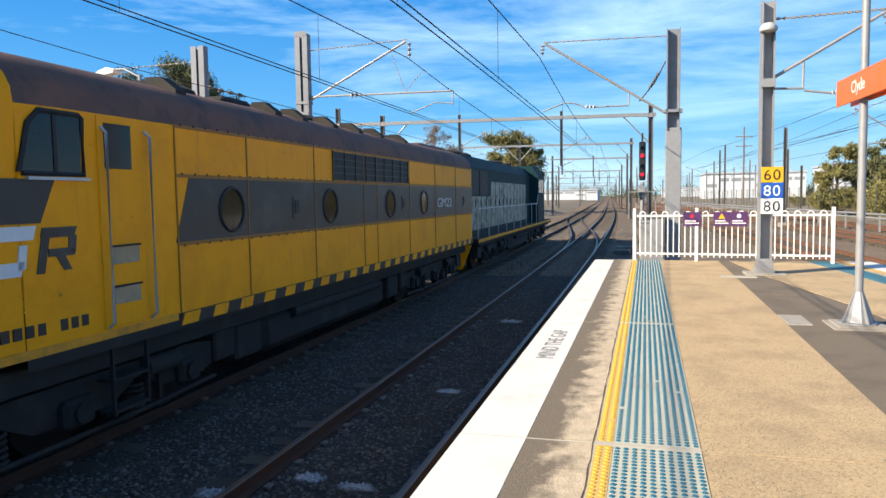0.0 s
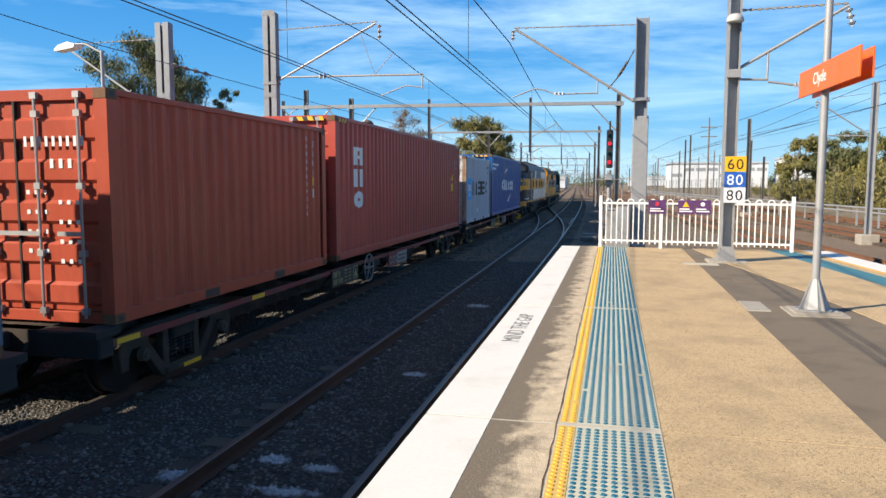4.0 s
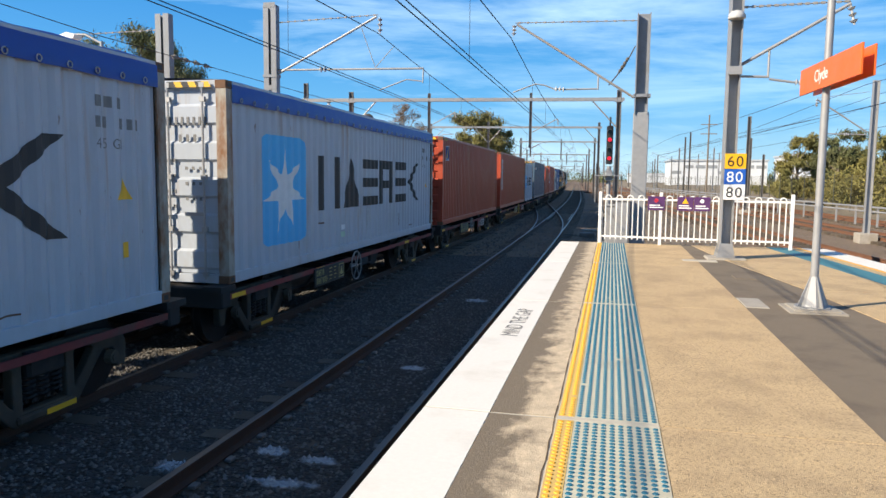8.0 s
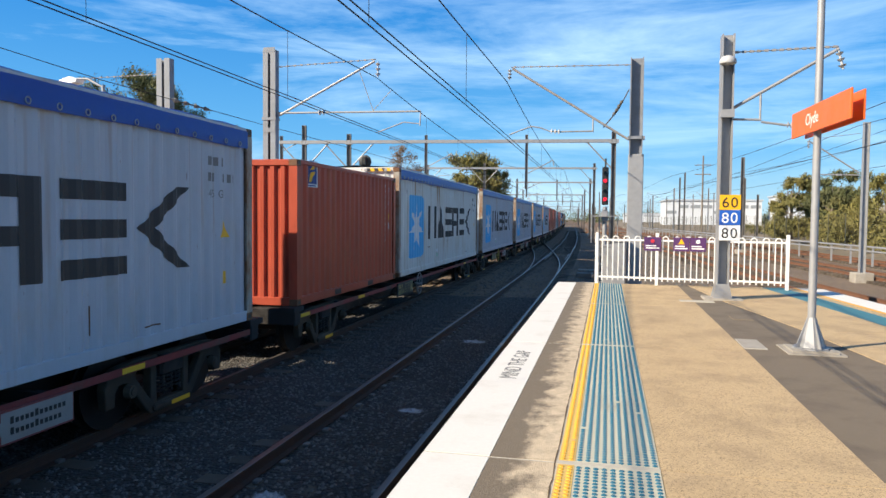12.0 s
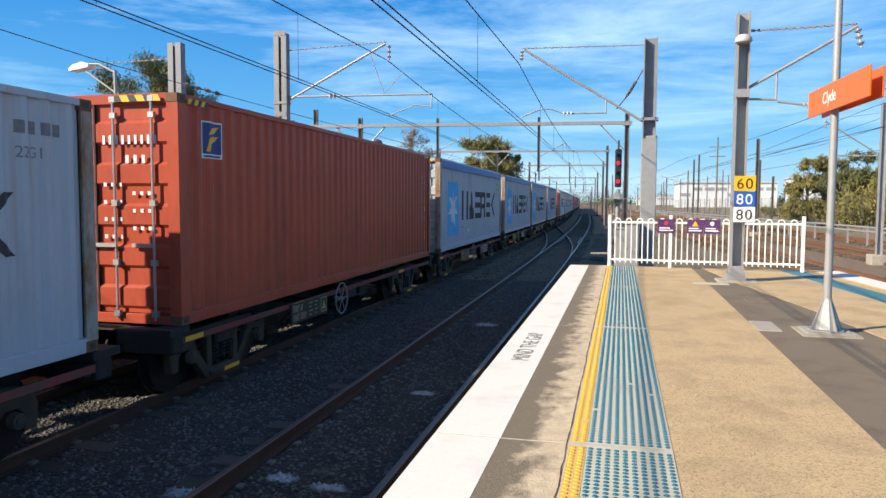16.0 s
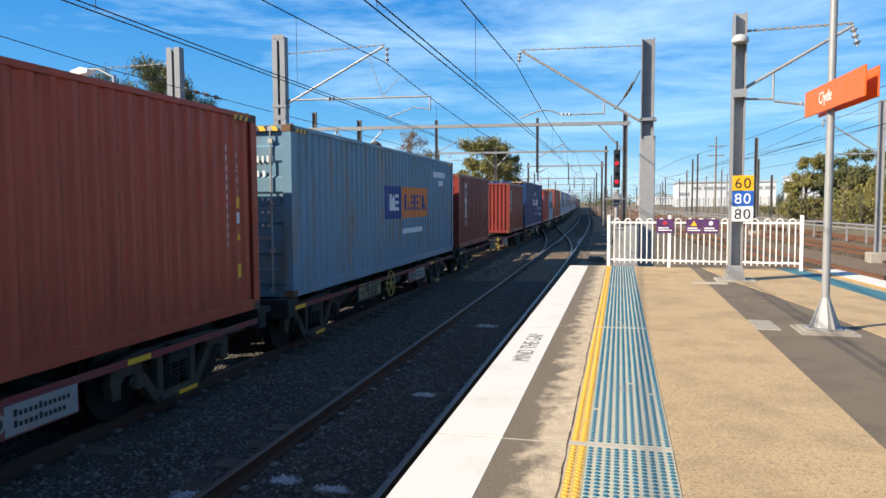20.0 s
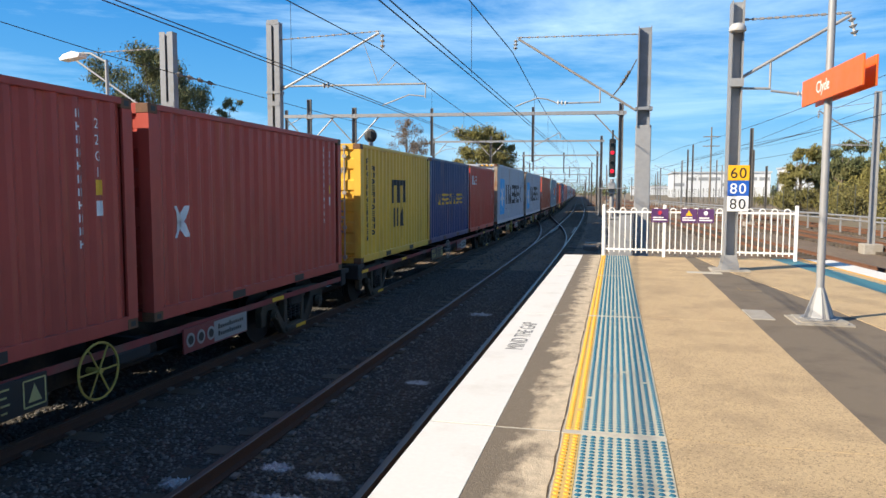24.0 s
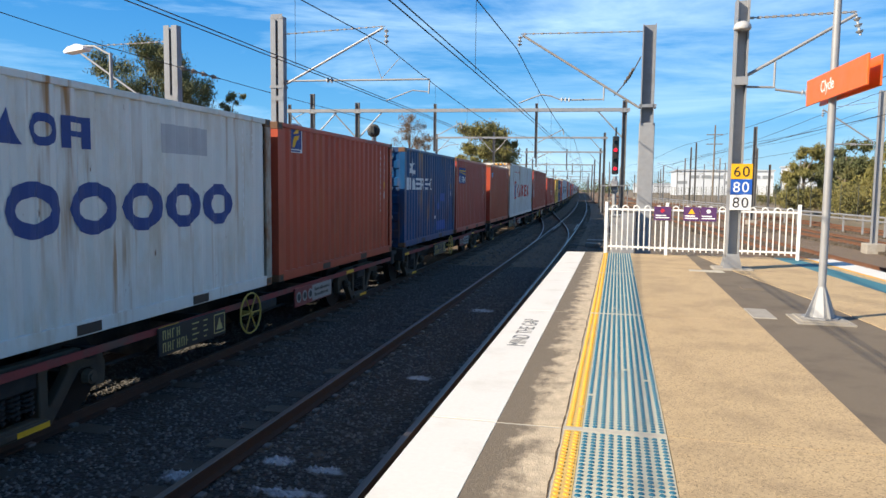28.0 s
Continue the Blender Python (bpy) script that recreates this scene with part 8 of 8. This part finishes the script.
        for z in (1.52, 1.92):          # worn toe holes in the door
            g = Geo()
            g.m = f
            g.box((x + 0.0105, -5.96, z), (x + 0.014, -5.56, z + 0.17), 0.002)
            g.cur = 1
            g.box((x + 0.0105, -5.97, z + 0.17), (x + 0.03, -5.55, z + 0.19))
            g.ob("toe_hole", [mat("scuffed_cream_step", (0.42, 0.33, 0.20), 0.7, vary=0.3, scale=8), M_FRAME_DARK], t)
        # hazard sill
        g = Geo()
        g.m = f
        k, y = 0, -4.9
        while y < h - 0.15:
            g.cur = k % 2
            g.prism([(y, 1.13), (y + 0.3, 1.13), (y + 0.36, 1.26), (y + 0.06, 1.26)], 'x', x - 0.01, x + 0.012)
            y += 0.3
            k += 1
        g.ob("hazard_stripe", [M_LY, M_BLACK], t)
        # portholes
        for y in (-3.79, -0.82, 2.13, 4.49):
            g = Geo()
            g.m = f
            g.tube((x, y, 2.42), (x + 0.008, y, 2.42), 0.255, seg=22)
            g.ob("porthole", M_GLASS, t)
            g = Geo()
            g.m = f
            g.ring((x + 0.006, y, 2.42), (1, 0, 0), 0.27, 0.024, 24, 6)
            g.ob("porthole_rim", M_GRILLE, t, True)
        # radiator grille
        g = Geo()
        g.m = f
        g.box((x, -0.7, 2.85), (x + 0.006, 3.28, 3.34))
        g.ob("grille", M_GRILLE, t)
        g = Geo()
        g.m = f
        for i in range(5):
            z = 2.85 + 0.118 * i
            g.box((x + 0.006, -0.7, z), (x + 0.02, 3.28, z + 0.014))
        for i in range(9):
            y = -0.7 + 3.98 * i / 8
            g.box((x + 0.006, y - 0.01, 2.85), (x + 0.024, y + 0.01, 3.34))
        g.ob("grille_lattice", M_LG if main is M_LY else M_HANDRAIL, t)
        # panel joints and battens
        g = Geo()
        g.m = f
        for y in (-4.9, -3.4, -1.40, 0.68, 1.37, 3.39, 5.45, 7.49):
            g.box((x - 0.004, y - 0.009, 1.27), (x + 0.010, y + 0.009, 3.36))
        for z in (2.05, 2.82, 3.37):
            g.box((x - 0.004, -4.9, z - 0.018), (x + 0.012, h - 0.02, z + 0.018))
        g.ob("panel_batten", M_BATTEN_G if main is M_LS else M_BATTEN_Y, t)
        for y in (-2.05, 2.95, 8.4):
            g = Geo()
            g.m = f
            g.box((x + 0.001, y - 0.11, 2.26), (x + 0.014, y + 0.11, 2.58), 0.006)
            g.cur = 1
            g.box((x + 0.014, y - 0.06, 2.33), (x + 0.022, y + 0.06, 2.52))
            g.ob("filler_hatch", [M_LG if main is M_LY else M_LYD, M_GRILLE], t)
    # rivets along the battens
    g = Geo()
    for z in (2.03, 2.84, 3.39):
        for i in range(60):
            y = -4.8 + 14.2 * i / 59
            g.box((x + 0.012, y - 0.012, z - 0.012), (x + 0.018, y + 0.012, z + 0.012))
    tagged(g.ob("rivets", M_FRAME_DARK, t), kind="stuff")
    # roof gear
    for y in (-3.4, 0.6, 5.4):
        g = Geo()
        g.lathe([(0.62, 0.0), (0.62, 0.10), (0.50, 0.17), (0.2, 0.2)], (0, y, 3.93), seg=18)
        g.ob("roof_fan", M_FRAME_DARK, t, True)
    for y in (-1.8, -0.8, 3.0):
        Geo().box((-0.4, y - 0.4, 3.9), (0.4, y + 0.4, 4.12), 0.05).ob("exhaust_box", M_FRAME_DARK, t)
    Geo().box((-0.8, 6.4, 3.8), (0.8, 8.9, 4.0), 0.06).ob("dynamic_brake_hatch", roof, t)
    for y in (-4.3, -1.9, -1.0, 0.2, 1.4, 2.6, 4.2):
        g = Geo()
        g.prism([(0.75, 3.72), (1.14, 3.60), (1.16, 3.86), (0.95, 4.02), (0.75, 4.02)], 'y', y - 0.10, y + 0.10)
        g.prism([(0.75, 3.78), (1.08, 3.68), (1.08, 3.82), (0.75, 3.92)], 'y', y + 0.10, y + 0.55)
        g.ob("roof_vent", M_FRAME_DARK, t)
    # headlight, marker lamps and number boxes, set round the nose
    g = Geo()
    g.tube((0, -9.70, 2.80), (0, -9.95, 2.76), 0.20, seg=20)
    g.ob("headlight", M_LAMPGLASS, t, True)
    def skin(py, tip, off):
        sa = min(1.0, ((-7.9 - py) / (-tip - 7.9))) ** (1 / 0.84)
        ca = math.sqrt(1 - sa * sa)
        px = 1.46 * ca ** 0.84
        nrm = Vector((ca * (-tip - 7.9), -sa * 1.46)).normalized()
        return px + nrm.x * off, py + nrm.y * off
    for s in (-1, 1):
        for py in (-9.34, -9.06):
            g = Geo()
            a, b = skin(py, -9.93, -0.02)
            c, d = skin(py, -9.93, 0.09)
            g.tube((s * a, b, 2.70), (s * c, d, 2.71), 0.082, 0.075, 16)
            g.cur = 1
            c2, d2 = skin(py, -9.93, 0.10)
            g.tube((s * c, d, 2.71), (s * c2, d2, 2.71), 0.062, seg=14)
            g.ob("marker_lamp", [M_HANDRAIL, M_LAMPGLASS], t, True)
        g = Geo()
        outer = [skin(py, -10.05, 0.035) for py in (-9.52, -9.36, -9.2, -9.0, -8.78)]
        inner = [skin(py, -10.05, -0.05) for py in (-9.52, -9.36, -9.2, -9.0, -8.78)]
        for (a, b), (c, d), (e, h2), (k, m) in zip(outer, outer[1:], inner, inner[1:]):
            g.add([(s * a, b, 2.33), (s * c, d, 2.33), (s * c, d, 2.55), (s * a, b, 2.55), (s * e, h2, 2.33), (s * k, m, 2.33), (s * k, m, 2.55), (s * e, h2, 2.55)], [(0, 1, 2, 3), (3, 2, 6, 7), (0, 1, 5, 4), (1, 2, 6, 5), (0, 3, 7, 4)])
        box = g.ob("number_box", M_BLACK, t, True)
        tx = letters("GM27" if main is M_LS else "GM22", 0.17, 0.002)
        tx.materials.clear()
        tx.materials.append(M_MARK_W)
        (a, b), (c, d) = skin(-9.40, -10.05, 0.075), skin(-8.90, -10.05, 0.075)
        ang = math.degrees(math.atan2(d - b, c - a))
        share("number", tx, box, pose(a, b, 2.375, 90, 0, ang) if s > 0 else pose(-c, d, 2.375, 90, 0, -ang))
        g = Geo()
        g.line([(s * 0.92, -9.74, 2.2), (s * 0.99, -9.80, 2.15), (s * 0.99, -9.80, 1.55), (s * 0.92, -9.74, 1.5)], 0.016, 6)
        g.ob("grab_rail", M_HANDRAIL, t, True)
        if main is M_LS:
            Geo().box((s * 1.46, -8.26, 2.28), (s * 1.475, -8.08, 2.56), 0.005).ob("filler_hatch", M_BLACK, t)
            Geo().box((s * 1.475, -8.24, 2.30), (s * 1.478, -8.10, 2.54)).ob("hatch_face", M_LY, t)
    if main is M_LS:
        for dx, dz in ((-0.10, 0.0), (0.16, -0.02), (-0.02, 0.20), (0.24, 0.18)):
            g = Geo()
            g.tube((dx, -7.55, 3.56 + dz), (dx, -8.0, 3.52 + dz), 0.03, 0.05, 12)
            g.tube((dx, -8.0, 3.52 + dz), (dx, -8.14, 3.51 + dz), 0.05, 0.095, 14)
            g.cur = 1
            g.tube((dx, -8.141, 3.51 + dz), (dx, -8.144, 3.51 + dz), 0.082, seg=14)
            g.ob("horn", [M_FRAME_DARK, mat("faded_red_horn", (0.16, 0.04, 0.03), 0.5)], t, True)
    # coupler and hoses
    Geo().box((-0.18, -10.55, 0.72), (0.18, -9.8, 0.98), 0.04).ob("coupler", M_FRAME_DARK, t)
    Geo().line([(0.4, -9.9, 0.85), (0.45, -10.15, 0.5), (0.3, -10.2, 0.35), (0.15, -10.0, 0.5)], 0.025, 6).ob("air_hose", M_RUBBER, t, True)
    loco_running_gear(t, h, 6.2)
    # number
    me = letters("GM27" if main is M_LS else "GM22", 0.33, 0.002)
    me.materials.clear()
    me.materials.append(M_BLACK if main is M_LS else M_MARK_W)
    share("number", me, t, Matrix.Translation((x + 0.014, 5.75 if main is M_LS else 5.6, 2.29)) @ Matrix.Diagonal((1, 1.72, 1, 1)) @ Matrix(((0, 0, 1, 0), (1, 0, 0, 0), (0, 1, 0, 0), (0, 0, 0, 1))))
    g = Geo()
    n = 22
    for i in range(n):
        if i in (8, 18):
            continue
        y = -9.0 + 2.75 * i / n
        xx = WID + 0.008 - (0.10 * ((-7.9 - y) / 1.0) ** 2.4 if y < -7.9 else 0)
        g.box((xx - 0.05, y, 1.385), (xx + 0.006, y + 0.085, 1.49))
    tagged(g.ob("company_bars", M_BLACK if main is M_LY else M_MARK_W, t), kind="stuff")
    # painted fields over the side panels
    if main is M_LS:
        fields = (("dark_field", M_LB, [(-7.0, 2.84), (-2.62, 2.84), (-2.12, 3.36), (-7.0, 3.36)]), ("dark_field", M_LB, [(-7.0, 1.28), (-4.05, 1.28), (-3.36, 2.03), (-7.0, 2.03)]),
                  ("grey_field", M_LS, [(7.9, 2.06), (9.46, 2.06), (9.46, 2.81), (8.45, 2.81)]), ("sill_line", M_LY, [(-8.05, 1.20), (-4.95, 1.20), (-4.95, 1.28), (-8.05, 1.28)]))
    else:
        fields = (("charcoal_field", M_LG, [(-4.94, 2.07), (9.46, 2.07), (9.46, 2.80), (-4.66, 2.80)]), ("charcoal_field", M_LG, [(-7.4, 2.36), (-6.79, 2.36), (-6.61, 2.74), (-7.4, 2.74)]),
                  ("brand_block", M_MARK_W, [(-7.42, 2.22), (-6.88, 2.22), (-6.84, 2.34), (-7.42, 2.34)]), ("brand_block", M_MARK_W, [(-7.42, 1.92), (-7.02, 1.92), (-6.98, 2.04), (-7.42, 2.04)]), ("brand_block", M_MARK_W, [(-7.05, 1.96), (-6.97, 1.98), (-6.94, 2.18), (-7.02, 2.18)]),
                  ("brand_block", M_LG, [(-6.80, 2.23), (-6.42, 2.23), (-6.38, 2.32), (-6.78, 2.32)]), ("brand_block", M_LG, [(-6.50, 2.08), (-6.41, 2.08), (-6.39, 2.24), (-6.48, 2.24)]), ("brand_block", M_LG, [(-6.72, 2.06), (-6.42, 2.06), (-6.42, 2.13), (-6.72, 2.13)]),
                  ("brand_block", M_LG, [(-6.86, 1.92), (-6.77, 1.92), (-6.70, 2.24), (-6.79, 2.24)]), ("brand_block", M_LG, [(-6.55, 1.93), (-6.46, 1.93), (-6.54, 2.07), (-6.64, 2.07)]), ("sill_line", M_LYD, [(-8.05, 1.20), (-4.95, 1.20), (-4.95, 1.28), (-8.05, 1.28)]))
    for name, m, poly in fields:
        Geo().prism(poly, 'x', x - 0.01, x + (0.006 if name == "brand_block" else 0.003)).ob(name, m, t)
        Geo().prism([(a, b) for a, b in poly], 'x', -x + 0.01, -x - (0.006 if name == "brand_block" else 0.003)).ob(name, m, t)
    if main is M_LS:
        Geo().tube((x + 0.012, -7.9 + 0.9, 2.42), (x + 0.02, -7.0, 2.42), 0.10, seg=14).ob("filler_cap", M_LY, t)
    MOVERS.append((t, y_front - h, RAIL_Z))
    return t


def loco_running_gear(t, h, centre):
    """Two three-axle bogies, tank and underframe."""
    Geo().box((-1.3, -h + 0.9, 0.86), (1.3, h - 0.2, 1.10), 0.02).ob("underframe", M_FRAME_DARK, t)
    g = Geo()
    g.box((-1.2, -2.6, 0.28), (1.2, 2.4, 0.88), 0.12)
    g.ob("fuel_tank", M_FRAME_DARK, t)
    Geo().tube((1.2, -1.8, 0.78), (1.2, 1.9, 0.78), 0.10, seg=10).ob("air_reservoir", M_FRAME_DARK, t, True)
    # boxes added beside the tank to keep sun out of the gaps
    for y in (-3.05, 2.9):
        Geo().box((-1.15, y - 0.34, 0.36), (1.22, y + 0.34, 0.86), 0.04).ob("equipment_box", M_FRAME_DARK, t)
    wheel = bogie_parts()[3]
    for c in (-centre, centre):
        b = new("bogie")
        b.parent = t
        b.matrix_basis = Matrix.Translation((0, c, 0))
        for s in (-1, 1):
            g = Geo()
            g.prism([(-2.5, 0.72), (-2.5, 0.52), (-2.1, 0.40), (-1.4, 0.42), (-0.9, 0.62), (-0.5, 0.42), (0.5, 0.42), (0.9, 0.62), (1.4, 0.42), (2.1, 0.40), (2.5, 0.52), (2.5, 0.72), (1.8, 0.80), (-1.8, 0.80)], 'x', s * 1.02, s * 1.16)
            g.ob("side_frame", M_FRAME_DARK, b)
            for y in (-1.75, 0.0, 1.75):
                g = Geo()
                g.box((s * 1.12, y - 0.2, 0.36), (s * 1.26, y + 0.2, 0.64), 0.04)
                g.tube((s * 1.26, y, 0.5), (s * 1.30, y, 0.5), 0.11, seg=12)
                g.ob("axle_box", M_FRAME_DARK, b)
            for y in (-0.88, 0.88):
                g = Geo()
                for k in range(5):
                    g.ring((s * 1.12, y, 0.30 + 0.06 * k), (0, 0, 1), 0.10, 0.024, 10, 4)
                g.ob("spring", M_FRAME_DARK, b)
            for y in (-1.25, 1.25):
                Geo().tube((s * 1.2, y - 0.28, 0.70), (s * 1.2, y + 0.28, 0.70), 0.115, seg=12).ob("brake_cylinder", M_FRAME_DARK, b, True)
                Geo().box((s * 1.14, y - 0.03, 0.28), (s * 1.20, y + 0.03, 0.66)).ob("brake_hanger", M_FRAME_DARK, b)
            for y in (-2.55, 2.55):
                Geo().box((s * 0.95, y - 0.24, 0.46), (s * 1.22, y + 0.24, 0.92), 0.03).ob("sand_box", M_FRAME_DARK, b)
            g = Geo()
            g.line([(s * 1.2, -2.3, 0.3), (s * 1.22, -1.0, 0.26), (s * 1.22, 1.0, 0.26), (s * 1.2, 2.3, 0.3)], 0.03, 6)
            g.ob("brake_rod", M_FRAME_DARK, b)
        for y in (-1.75, 0.0, 1.75):
            share("wheelset", wheel, b, pose(0, y, 0.03))


def hood_unit(y_front):
    """A road switcher that leads: cab at the far end, long hood towards the train."""
    t = thing("hood_locomotive", "dark teal hood-type diesel locomotive with pale faded hood doors", "locomotive", "locomotives")
    h = 10.1
    Geo().box((-1.45, -h, 0.98), (1.45, h, 1.18), 0.02).ob("walkway", M_FRAME_DARK, t)
    Geo().box((1.45, -h, 1.06), (1.462, h, 1.16)).ob("sill_stripe", M_LY, t)
    g = Geo()
    g.prism([(-1.0, 1.18), (1.0, 1.18), (1.0, 3.55), (0.7, 3.95), (-0.7, 3.95), (-1.0, 3.55)], 'y', -h + 0.6, 4.6)
    g.ob("hood", M_LGREEN, t)
    for i in range(14):
        y = -9.3 + 0.88 * i
        Geo().box((1.0, y, 1.4), (1.02, y + 0.80, 3.1 if y > -6.5 else 2.55), 0.006).ob("hood_door", M_LSAND, t)
        Geo().box((1.02, y + 0.7, 2.2), (1.04, y + 0.76, 2.45)).ob("door_latch", M_FRAME_DARK, t)
    for y0, y1 in ((-9.2, -8.0), (-7.8, -6.5)):
        g = Geo()
        g.box((1.0, y0, 2.6), (1.02, y1, 3.45))
        g.cur = 1
        for i in range(8):
            g.box((1.02, y0, 2.64 + 0.1 * i), (1.035, y1, 2.66 + 0.1 * i))
        g.ob("radiator", [M_GRILLE, M_GRILLE], t)
    Geo().box((-0.9, -h + 0.58, 3.2), (0.9, -h + 0.62, 3.75), 0.01).ob("end_panel", M_LY, t)
    for y in (-8.6, -7.1, -1.0, 1.5):
        g = Geo()
        g.lathe([(0.55, 0), (0.55, 0.12), (0.4, 0.2)], (0, y, 3.93), seg=18)
        g.ob("roof_fan", M_FRAME_DARK, t, True)
    g = Geo()
    g.prism([(-1.42, 1.18), (1.42, 1.18), (1.42, 3.55), (1.1, 4.1), (-1.1, 4.1), (-1.42, 3.55)], 'y', 4.6, 7.2)
    g.ob("cab", M_LGREEN, t)
    for y in (4.9, 5.9):
        Geo().box((1.42, y, 2.7), (1.432, y + 0.8, 3.4)).ob("cab_window", M_GLASS, t)
    g = Geo()
    g.prism([(-0.85, 1.18), (0.85, 1.18), (0.85, 3.0), (0.6, 3.25), (-0.6, 3.25), (-0.85, 3.0)], 'y', 7.2, 9.4)
    g.ob("short_hood", M_LGREEN, t)
    for s in (-1, 1):
        g = Geo()
        g.line([(s * 1.4, -h + 0.1, 2.15), (s * 1.4, 4.4, 2.15), (s * 1.42, 4.6, 2.6)], 0.02, 6)
        g.ob("handrail", M_HANDRAIL, t, True)
        for i in range(9):
            y = -h + 0.2 + 1.75 * i
            Geo().tube((s * 1.4, y, 1.18), (s * 1.4, y, 2.15), 0.015, seg=6).ob("stanchion", M_HANDRAIL, t)
    Geo().prism([(-1.2, 0.98), (1.2, 0.98), (0.9, 0.2), (-0.9, 0.2)], 'y', -h - 0.02, -h + 0.08).ob("pilot", M_LY, t)
    Geo().box((-0.18, -h - 0.45, 0.72), (0.18, -h, 0.98), 0.04).ob("coupler", M_FRAME_DARK, t)
    loco_running_gear(t, h, 6.4)
    MOVERS.append((t, y_front - h, RAIL_Z))
    return t


streamliner("cab_unit_locomotive", "yellow bulldog-nosed diesel locomotive with a charcoal band", 21.25, (M_LY, M_LY, M_LROOF, {"low": M_LY, "band": M_LY, "high": M_LY}))
streamliner("cab_unit_locomotive", "silver-grey bulldog-nosed diesel locomotive with a yellow band and dark nose", 1.95, (M_LS, M_LY, M_LROOFG, {"low": M_LB, "band": M_LY, "high": M_LB}))
hood_unit(42.4)


def motions():
    """Drives every vehicle and its load along the freight track."""
    for ob, y0, z in MOVERS:
        rows = []
        for k in range(29):
            y = y0 + SPEED * k
            rows.append((float(k), on_track(TRAIN_X, y, z)))
        walk(ob, rows)


motions()
